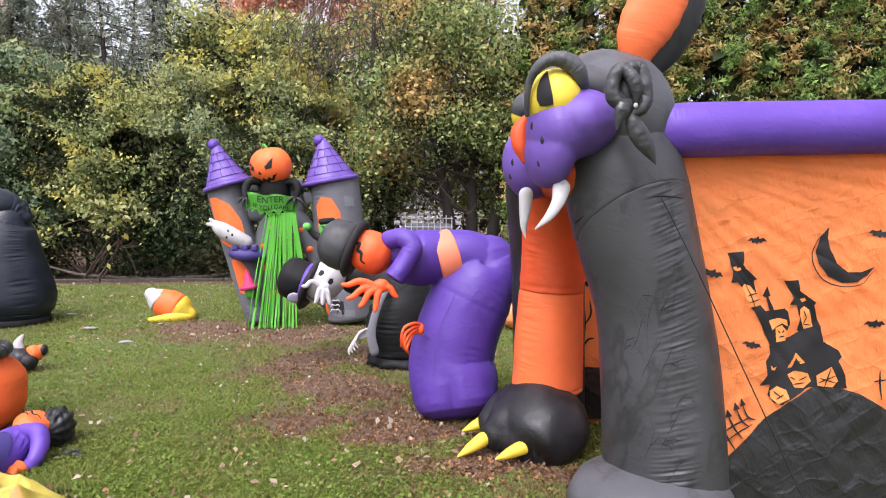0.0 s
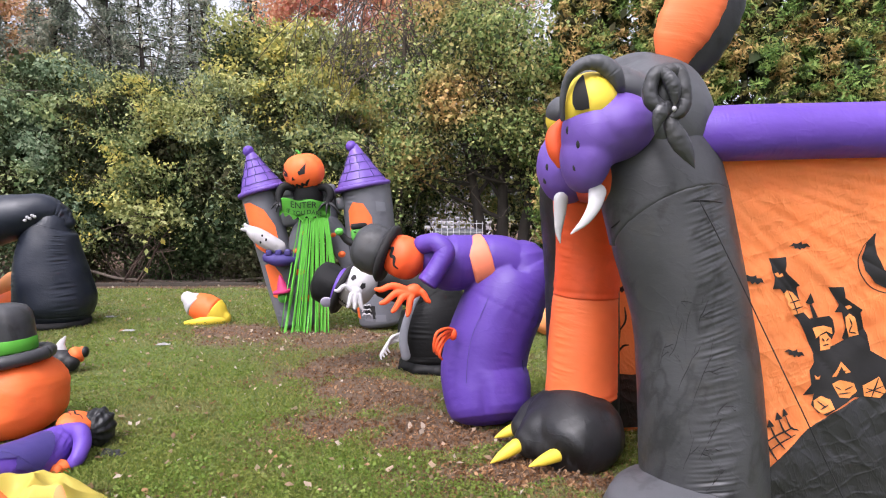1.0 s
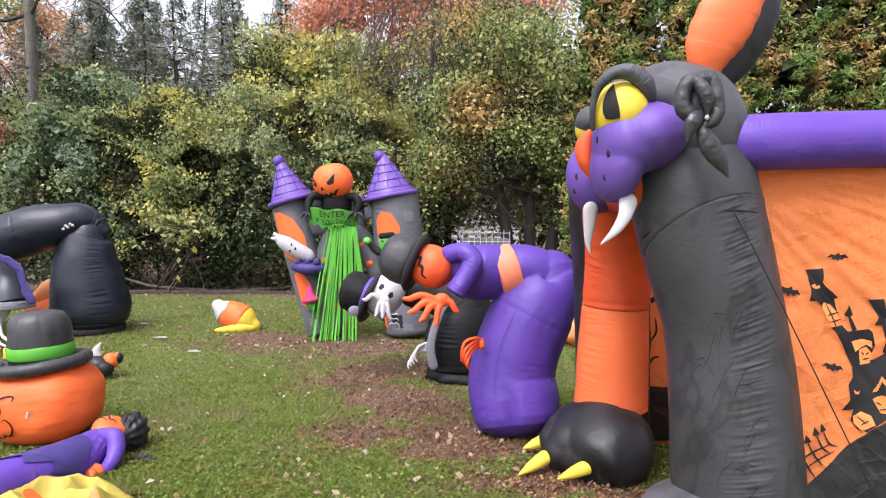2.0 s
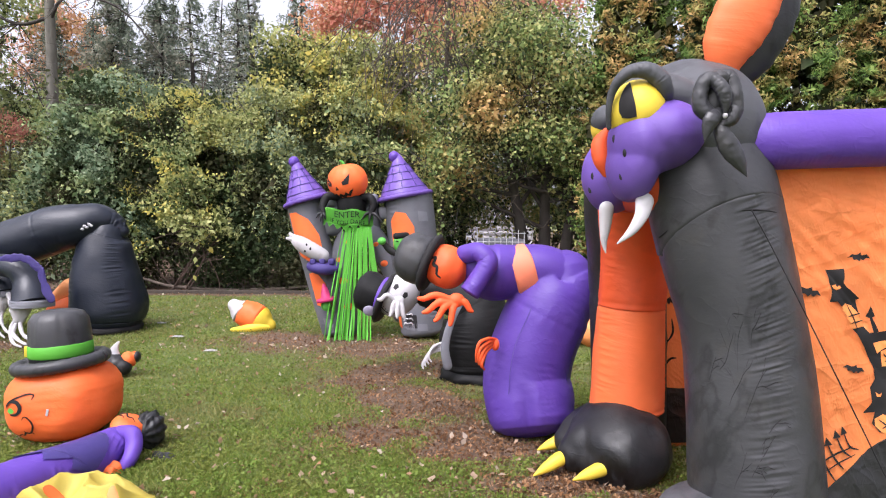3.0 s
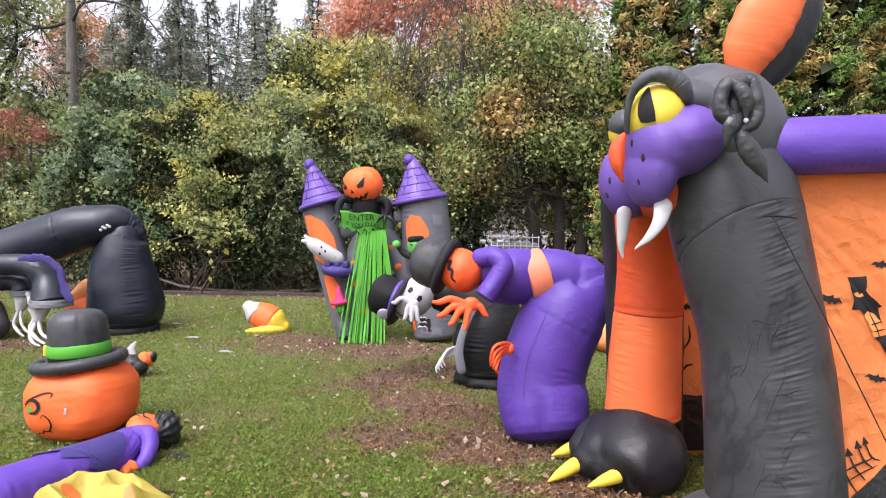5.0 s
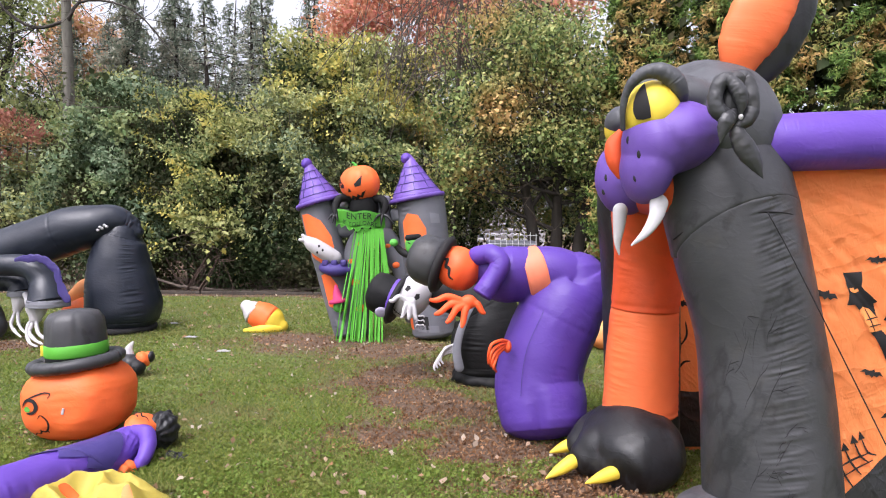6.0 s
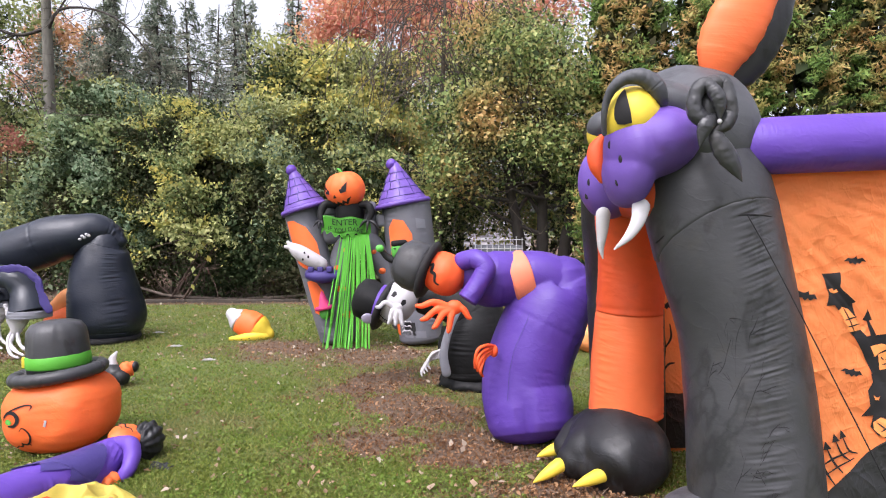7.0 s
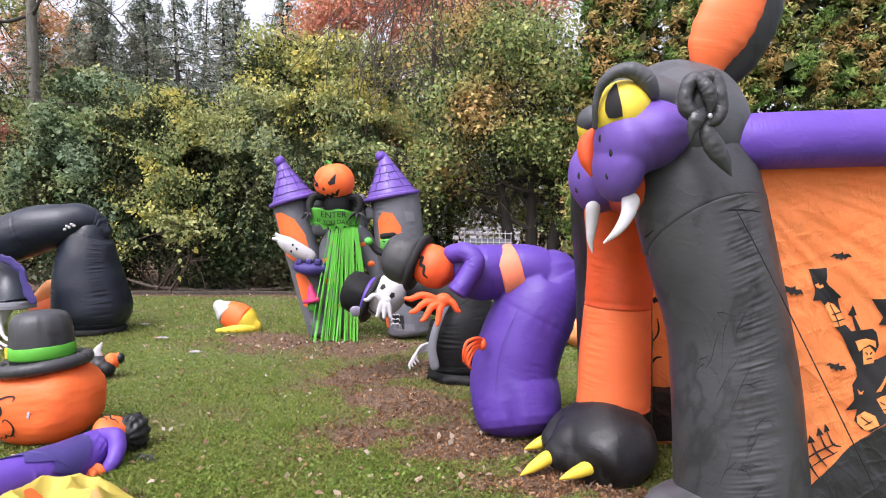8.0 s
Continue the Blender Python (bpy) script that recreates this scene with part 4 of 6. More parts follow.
        for _ in range(forks):
            streak(*pick.choice(pts[1:5]), way + pick.choice((-0.5, 0.6)), length * 0.5, wide * 0.7, forks - 1)
    for u, v, length in ((318, 1.42, 0.13), (324, 1.30, 0.16), (312, 1.22, 0.20), (306, 1.12, 0.26), (315, 1.02, 0.22), (300, 1.02, 0.26), (286, 1.14, 0.20), (309, 0.86, 0.22),
                         (298, 0.80, 0.30), (285, 0.70, 0.18), (294, 0.55, 0.24), (308, 0.48, 0.2), (290, 0.40, 0.16), (322, 1.12, 0.16), (327, 0.95, 0.15), (282, 0.52, 0.14)):
        streak(u + 4, v - 0.10, pick.gauss(-0.2, 0.35), length, 0.0034, 2)
    tagged(piece("mud_streak", sm, INK, leg, "dark forked streaks of dried dirt"), kind="stuff")
    piece("foot", B((1.53, 2.98, 0.12), (0.42, 0.38, 0.195), shape=lambda d: 1 + 0.04 * noise.noise(d * 2.5)), CHARCOAL, t, "rounded black foot")
    # far leg: orange inside, black outside
    far = piece("leg", T((1.39, 4.28, 0.10, 0.25), (1.375, 4.27, 0.7, 0.25), (1.345, 4.26, 1.3, 0.255), (1.30, 4.2, 1.75, 0.26), (1.28, 4.1, 2.1, 0.22), count=60, seg=40,
                         ripple=lambda u, a: 1 - 0.03 * math.exp(-((u - 0.42) / 0.01) ** 2) + 0.01 * noise.noise((u * 6, math.cos(a), math.sin(a)))), BLACK, t)
    rib = sewn((200, 330), (0.03, 0.97), 0.035, 40, 34, 0.012, 2.0)
    piece("leg_front", T((1.325, 4.12, 0.38, 0.240), (1.33, 4.12, 0.75, 0.230), (1.34, 4.12, 1.06, 0.215), count=110, seg=72, caps=(0.2, 0.1), ripple=rib), ORANGE_RIB, far, "bright orange ribbed leg panel")
    piece("mouth_lining", T((1.34, 4.11, 1.05, 0.214), (1.35, 4.10, 1.4, 0.225), (1.33, 4.0, 1.75, 0.25), (1.33, 3.8, 2.0, 0.25), count=110, seg=72, caps=(0.1, 1), ripple=rib), ORANGE_DEEP, far, "red-orange lining inside the mouth")
    piece("mouth_roof", T((1.16, 3.15, 1.78, 0.14), (1.14, 3.45, 1.80, 0.15), (1.16, 3.8, 1.80, 0.14), count=16, seg=24), ORANGE_DEEP, t, "red-orange roof of the mouth")
    foot = B((1.25, 4.00, 0.17), (0.31, 0.39, 0.29), shape=lambda d: 1 + 0.05 * noise.noise(d * 2.2) + 0.05 * max(0, -d.x))
    for x, y, r in ((0.95, 3.95, 0.14), (1.06, 3.86, 0.145), (0.96, 4.20, 0.12)):
        tube(foot, [(x + 0.22, y + 0.04, 0.24, r * 1.25), (x + 0.08, y, 0.19, r * 1.1), (x, y - 0.01, 0.13, r * 0.85)], 12, 20)
    fo = blend(piece("foot", foot, BLACK, t, "black three-toed foot"), 0.014, 8)
    for a, b in (((0.84, 3.90, 0.11), (0.665, 3.83, 0.03)), ((1.06, 3.72, 0.12), (0.875, 3.68, 0.065)), ((0.92, 4.26, 0.10), (0.755, 4.22, 0.05))):
        p, q = Vector(a), Vector(b)
        piece("claw", T((*p, 0.046), (*p.lerp(q, 0.5), 0.034), (*p.lerp(q, 0.9), 0.012), (*q, 0.004), count=14, seg=14), YELLOW, fo, "pointed yellow claw")
    # head
    hd = ball(bmesh.new(), (1.37, 3.45, 2.06), (0.37, 0.60, 0.40), shape=lambda d: 1 + 0.03 * noise.noise(d * 2))
    ball(hd, (1.15, 3.16, 2.20), (0.21, 0.26, 0.13), (0, 14, 0))
    head = blend(piece("head", hd, CHARCOAL, t, "smooth dark grey head with heavy eyelids"), 0.012, 6)
    piece("eyelid", T((0.843, 2.96, 2.042, 0.012), (0.832, 2.93, 2.114, 0.014), (0.839, 2.91, 2.188, 0.018), (0.866, 2.88, 2.247, 0.024), (0.916, 2.87, 2.282, 0.031), (0.979, 2.86, 2.284, 0.038), (1.038, 2.86, 2.252, 0.043), (1.071, 2.87, 2.205, 0.036), (1.102, 2.92, 2.159, 0.024), count=120, seg=36,
                      ripple=lambda u, a: 1 + 0.075 * noise.noise((u * 42, math.cos(a) * 0.8, math.sin(a) * 0.8)) + 0.03 * noise.noise((u * 7, math.cos(a), 3))), CHARCOAL, head, "thick padded eyelid with gathered seams")
    eye_at, eye_r = (0.980, 2.985, 2.115), (0.132, 0.17, 0.152)
    eye = piece("eye", B(eye_at, eye_r), YELLOW, head, "yellow eye with a black pupil")
    put = on_ball(eye_at, eye_r)
    piece("pupil", plate(bmesh.new(), [(-46, 56), (-39, 46), (-33, 32), (-28, 16), (-24, 0), (-22, -16), (-36, -18), (-50, -16), (-56, -4), (-57, 12), (-55, 28), (-51, 44)], put, 0.004, 2), INK, eye)
    piece("eye", B((0.988, 3.64, 2.142), (0.055, 0.09, 0.085)), YELLOW, head, "yellow eye")
    piece("eyelid", B((1.001, 3.62, 2.184), (0.070, 0.12, 0.085), (0, 20, 0)), CHARCOAL, head)
    pk = lambda d: 1 + 0.010 * noise.noise(d * 2.6) + 0.010 * noise.noise((d.x * 9, d.y * 9, d.z * 2))
    near_at, near_r = (0.975, 3.01, 1.885), (0.118, 0.20, 0.192)
    far_at, far_r = (1.015, 3.48, 1.86), (0.165, 0.22, 0.212)
    gather = lambda d: pk(d) + 0.05 * max(0.0, d.x + 0.15) ** 2 * noise.noise((math.atan2(d.z, d.y) * 7, d.x * 1.5, 1.0))
    mz = ball(bmesh.new(), (1.095, 3.02, 2.012), (0.212, 0.25, 0.172), (0, -6, 0), 96, 80, gather)
    ball(mz, near_at, near_r, (0, 4, 0), 48, 32, pk)
    ball(mz, (0.985, 2.995, 1.965), (0.128, 0.205, 0.185), (0, -6, 0), 40, 26, pk)
    ball(mz, (1.045, 3.01, 1.965), (0.13, 0.215, 0.15), (0, 0, 0), 40, 26, pk)
    mu = blend(piece("muzzle", mz, PURPLE_PALE, t, "puffy purple muzzle in rounded lobes"), 0.008, 8)
    piece("cheek", B(far_at, far_r, seg=40, rings=26, shape=pk), PURPLE_PALE, mu, "puffy purple cheek")
    piece("nose", T((0.885, 3.16, 2.050, 0.020), (0.856, 3.16, 1.99, 0.042), (0.860, 3.15, 1.91, 0.040), (0.885, 3.15, 1.84, 0.018), count=12, seg=16), ORANGE_DEEP, mu, "orange wedge nose")
    for at in ((0.865, 2.940, 1.987), (0.894, 2.868, 1.915), (0.890, 2.901, 1.813), (0.877, 3.368, 1.845), (0.876, 3.413, 1.775)):
        piece("spot", B(at, (0.012, 0.006, 0.020), (0, 0, -35), seg=14, rings=8), INK, mu)
    piece("fang", T((1.01, 2.93, 1.70, 0.045), (0.985, 2.90, 1.63, 0.033), (0.935, 2.88, 1.56, 0.021), (0.872, 2.88, 1.502, 0.004), count=20, seg=16, flat=0.6), WHITE, t, "curved white fang")
    piece("fang", T((0.935, 3.30, 1.67, 0.040), (0.93, 3.30, 1.58, 0.031), (0.925, 3.30, 1.50, 0.018), (0.935, 3.30, 1.44, 0.004), count=16, seg=16, flat=0.7), WHITE, t, "white fang")
    # ear, tied arm, beams
    pl = lambda u, a: 1 + 0.018 * math.sin(u * 60) * abs(math.cos(a))
    ear = piece("ear", T((1.54, 3.22, 2.31, 0.06), (1.63, 3.21, 2.46, 0.12), (1.71, 3.20, 2.66, 0.14), (1.79, 3.21, 2.88, 0.10), (1.84, 3.22, 3.06, 0.015), count=50, seg=28, flat=0.55, ripple=pl), BLACK, t, "tall pointed ear")
    piece("ear_lining", T((1.475, 3.18, 2.33, 0.055), (1.49, 3.16, 2.48, 0.13), (1.575, 3.15, 2.66, 0.15), (1.68, 3.16, 2.86, 0.11), (1.78, 3.2, 3.02, 0.01), count=50, seg=28, flat=0.5, ripple=pl), ORANGE_RIB, ear, "orange ribbed ear lining")
    cr = lambda u, a: 1 + 0.10 * noise.noise((u * 18, math.cos(a) * 1.6, math.sin(a) * 1.6)) + 0.07 * noise.noise((u * 5, math.cos(a) * 2.4, math.sin(a) * 2.4 + 4))
    arm = tube(bmesh.new(), [(1.231, 2.67, 2.209, 0.034), (1.173, 2.67, 2.201, 0.034), (1.146, 2.67, 2.147, 0.03), (1.151, 2.67, 2.090, 0.034), (1.190, 2.67, 2.054, 0.032), (1.236, 2.67, 2.031, 0.018)], 70, 30, ripple=cr)
    tube(arm, [(1.221, 2.69, 2.221, 0.03), (1.274, 2.69, 2.214, 0.038), (1.290, 2.67, 2.149, 0.034), (1.297, 2.67, 2.089, 0.034), (1.275, 2.66, 2.040, 0.03), (1.239, 2.66, 2.015, 0.016)], 70, 30, ripple=cr)
    tube(arm, [(1.199, 2.65, 2.200, 0.026), (1.224, 2.63, 2.155, 0.03), (1.237, 2.63, 2.108, 0.024), (1.237, 2.63, 2.063, 0.008)], 50, 26, ripple=cr)
    tube(arm, [(1.223, 2.66, 2.062, 0.026), (1.186, 2.64, 2.035, 0.034), (1.169, 2.64, 1.992, 0.024), (1.159, 2.64, 1.941, 0.003)], 50, 26, flat=0.7, ripple=cr)
    tube(arm, [(1.224, 2.67, 2.026, 0.018), (1.240, 2.66, 1.980, 0.034), (1.273, 2.66, 1.922, 0.044), (1.313, 2.66, 1.862, 0.032), (1.351, 2.66, 1.799, 0.003)], 60, 30, flat=0.75, ripple=cr)
    ball(arm, (1.239, 2.70, 2.121), (0.06, 0.04, 0.085))
    tied = piece("tied_arm", arm, LEG_BLACK, t, "limp black arm twisted into a knot")
    piece("plug", B((1.237, 2.63, 2.047), (0.010, 0.010, 0.012), seg=14, rings=10), WHITE, tied, "small white air plug")
    piece("tunnel_beam", T((1.34, 3.16, 1.985, 0.125), (1.52, 3.07, 1.985, 0.132), (1.70, 3.0, 1.995, 0.136), (2.4, 2.95, 2.02, 0.136), (4.2, 2.80, 2.07, 0.136), count=400, seg=64, ripple=sewn((215, 300), (0.085,), 0.045, 20, 170, 0.014, 3.0)), PURPLE, t, "long purple inflated tunnel beam")
    piece("tunnel_beam", T((1.45, 4.35, 1.98, 0.13), (2.6, 4.4, 2.0, 0.136), (4.2, 4.5, 2.03, 0.136), count=30, seg=24), PURPLE, t, "long purple inflated tunnel beam")

    # printed cloth walls
    def wall(u, v, off):
        """A point of the near wall: u along, v up; it sags in creases fanned out from the top corner."""
        a = math.atan2(1.90 - v, u - 1.52)
        r = math.hypot(1.90 - v, u - 1.52)
        fan = noise.noise((a * 13.0, r * 0.9, 0.0))
        w = 0.016 * (1 - 2.2 * abs(fan)) * min(1, r * 1.6) / (1 + 0.5 * r) + 0.026 * noise.noise((u * 1.7, v * 2.1, 0.4)) + 0.006 * (1 - 2.4 * abs(noise.noise((u * 2.2 + v * 2.8, v * 5.2 - u * 4.4, 2.4)))) + 0.004 * noise.noise((u * 9 + v * 5, v * 12 - u * 6, 2.4))
        return Vector((u, 3.06 - 0.09 * (u - 1.5) - 0.08 * (1 - v / 1.87) + w - off, v))

    def sheet(put, u0, u1, v0, v1, n, m):
        bm = bmesh.new()
        g = [[bm.verts.new(put(u0 + (u1 - u0) * i / n, v0 + (v1 - v0) * j / m, 0)) for i in range(n + 1)] for j in range(m + 1)]
        for j in range(m):
            for i in range(n):
                bm.faces.new((g[j][i], g[j][i + 1], g[j + 1][i + 1], g[j + 1][i]))
        bmesh.ops.solidify(bm, geom=bm.faces[:], thickness=0.003)
        return bm

    cl = piece("tunnel_wall", sheet(wall, 1.5, 4.1, 0.0, 1.90, 200, 146), CLOTH, t, "creased orange cloth wall with black printed scene")
    at = lambda x, y: (1.63 + (x - 283) * 0.0023, 1.86 - (y - 170) * 0.00214)
    draw = lambda name, pts, mat=INK, off=0.006, cuts=4: piece(name, plate(bmesh.new(), [at(*p) for p in pts], wall, off, cuts), mat, cl)
    draw("hill_print", [(394, 916), (408, 893), (426, 873), (462, 834), (498, 797), (548, 756), (585, 733), (613, 719), (671, 721), (714, 734), (786, 778), (880, 823), (974, 860), (1334, 874), (1334, 1033), (394, 1033)], CLOTH_BLACK, 0.007, 6)
    draw("castle_print", [(413, 395), (448, 391), (445, 423), (451, 432), (478, 458), (471, 461), (478, 491), (489, 522), (499, 535), (543, 528), (551, 536), (557, 566), (551, 587), (527, 603), (536, 618), (511, 618), (504, 601), (487, 564), (473, 536), (462, 524), (442, 476), (433, 465), (419, 467), (422, 439)])
    draw("castle_print", [(539, 461), (570, 459), (574, 485), (612, 513), (608, 520), (622, 557), (628, 572), (631, 601), (613, 609), (574, 581), (579, 553), (570, 520), (554, 519), (563, 502), (548, 476)])
    draw("castle_print", [(502, 657), (512, 638), (509, 620), (527, 605), (556, 598), (585, 581), (631, 588), (634, 609), (671, 631), (677, 646), (667, 655), (682, 690), (687, 721), (642, 723), (603, 719), (570, 738), (538, 762), (520, 756), (507, 738), (512, 712), (489, 716), (505, 690)])
    draw("castle_print", [(492, 498), (501, 474), (510, 497), (505, 500), (518, 531), (508, 535), (501, 502)])
    for w in ([(442, 477), (450, 469), (463, 474), (478, 494), (488, 520), (462, 526)],
              [(577, 531), (586, 522), (598, 531), (610, 572), (588, 578), (580, 553)],
              [(505, 557), (530, 551), (548, 556), (551, 572), (538, 564), (524, 573), (515, 581)],
              [(523, 576), (538, 569), (551, 584), (547, 606), (525, 610)],
              [(552, 673), (570, 635), (592, 660), (580, 663), (570, 647), (561, 671)],
              [(551, 688), (570, 679), (599, 686), (606, 705), (590, 721), (566, 719)],
              [(511, 727), (527, 716), (547, 725), (554, 746), (528, 760), (512, 743)],
              [(617, 691), (648, 668), (665, 703), (653, 719), (621, 716)],
              [(423, 430), (430, 427), (433, 433), (439, 429), (442, 435), (433, 439), (426, 436)],
              [(576, 505), (585, 502), (590, 508), (582, 513)],
              [(511, 666), (518, 672), (524, 668), (521, 677), (514, 677)]):
        draw("window_print", w, CLOTH_WINDOW, 0.009, 3)
    for a, b in (((453, 498), (479, 491)), ((459, 513), (485, 507)), ((453, 471), (472, 525)), ((585, 533), (592, 550)), ((592, 550), (586, 566)), ((586, 566), (605, 569)), ((528, 581), (534, 588)), ((543, 581), (538, 588)), ((530, 598), (544, 595)), ((557, 694), (570, 701)), ((595, 693), (579, 703)), ((563, 711), (592, 709)), ((518, 728), (536, 743)), ((524, 747), (541, 736)), ((624, 697), (660, 708)), ((646, 671), (635, 718)), ((622, 708), (658, 690)), ((563, 657), (581, 657))):
        piece("window_bar_print", stroke(bmesh.new(), [at(*a), at(*b)], wall, 0.0035, 0.012), INK, cl)
    draw("moon_print", [(640, 332), (618, 356), (608, 388), (614, 420), (638, 450), (672, 466), (706, 464), (732, 448), (746, 426), (718, 440), (686, 440), (656, 418), (640, 384), (636, 356)])
    ring = bmesh.new()
    stroke(ring, [at(*p) for p in ((636, 334), (606, 370), (600, 415), (622, 455), (668, 474), (715, 468), (742, 440))], wall, 0.003, 0.011)
    piece("moon_outline_print", ring, INK, cl)
    bat = [(0, -8), (5, -13), (8, -5), (20, -8), (30, 3), (20, 2), (14, 9), (7, 5), (2, 12), (-5, 6), (-14, 8), (-17, 0), (-30, 2), (-18, -8), (-6, -6)]
    for x, y, s, r in ((477, 365, 0.8, 0), (374, 444, 0.95, 0.25), (467, 616, 0.8, 0.2), (756, 346, 0.9, 0.1), (752, 566, 0.9, 0), (880, 480, 0.9, 0.1)):
        draw("bat_print", [(x + s * (p * math.cos(r) - q * math.sin(r)), y + s * (p * math.sin(r) + q * math.cos(r))) for p, q in bat], INK, 0.006, 3)
    for x, y in ((398, 808), (413, 786), (430, 768), (446, 760)):
        fe = stroke(bmesh.new(), [at(x, y), at(x + 14, y + 30), at(x + 34, y + 62 - (x - 398) * 0.5)], wall, 0.005, 0.007)
        piece("fence_post_print", plate(fe, [at(x - 7, y + 4), at(x - 3, y - 16), at(x + 9, y)], wall, 0.007, 1), INK, cl)
    for pts, w in ((((402, 826), (430, 806), (466, 790)), 0.006), (((412, 846), (440, 824), (472, 808)), 0.005), (((765, 680), (766, 715), (768, 750)), 0.007), (((752, 706), (780, 702)), 0.006)):
        piece("fence_rail_print", stroke(bmesh.new(), [at(*p) for p in pts], wall, w * 0.8, 0.007), INK, cl)
    back = lambda u, v, off: Vector((u, 4.42 + 0.04 * (u - 1.5) + 0.02 * noise.noise((u * 3, v * 2, 7)) - off, v))
    cl2 = piece("tunnel_wall", sheet(back, 1.38, 4.1, 0.0, 1.95, 60, 40), CLOTH, t, "creased orange cloth wall with black printed scene")
    piece("hill_print", plate(bmesh.new(), [(1.42, 0.03), (4.0, 0.03), (4.0, 0.5), (2.6, 0.52), (1.8, 0.42), (1.42, 0.46)], back, 0.012, 3), CLOTH_BLACK, cl2)
    tr = bmesh.new()
    stroke(tr, [(1.66, 0.40), (1.67, 0.56), (1.69, 0.74), (1.68, 0.92)], back, 0.014, 0.012)
    for a, b, c in (((1.67, 0.56), (1.72, 0.63), (1.77, 0.64)), ((1.68, 0.68), (1.63, 0.76), (1.58, 0.78)), ((1.69, 0.74), (1.74, 0.82), (1.73, 0.92)), ((1.68, 0.8), (1.64, 0.86), (1.65, 0.93)), ((1.67, 0.60), (1.62, 0.63), (1.60, 0.68))):
        stroke(tr, [a, b, c], back, 0.008, 0.012)
    piece("tree_print", tr, INK, cl2)
    piece("bat_print", plate(bmesh.new(), [(1.70 + 0.0022 * p, 1.05 - 0.0022 * q) for p, q in bat], back, 0.012, 1), INK, cl2)
    piece("tether_line", T((1.445, 2.795, 1.66, 0.003), (1.55, 2.75, 1.437, 0.003), (1.82, 2.6, 0.787, 0.003), (2.14, 2.42, 0.0, 0.003), count=20, seg=6, caps=(0, 0)), INK, t, "thin dark tether line")


build_monster()


# ---- the bent purple pumpkin man ----
def pumpkin_face(put, owner, s=1.0, turned=0.0, eyes=True, mouth=True):
    bm = bmesh.new()
    f = lambda pts: plate(bm, [(turned + s * x, s * y) for x, y in pts], put, 0.004, 1)
    if eyes:
        f([(-38, 22), (-14, 4), (-16, -4), (-30, -2)])
        f([(38, 22), (14, 4), (16, -4), (30, -2)])
        f([(0, -4), (5, -14), (-5, -14)])
    if mouth:
        f([(-40, -18), (-30, -24), (-26, -18), (-18, -28), (-10, -22), (-4, -31), (3, -23), (12, -31), (18, -22), (26, -28), (30, -20), (40, -16), (30, -36), (22, -32), (12, -42), (2, -35), (-8, -43), (-16, -34), (-26, -38)])
    piece("face", bm, INK, owner, "black printed grin and angry eyes")


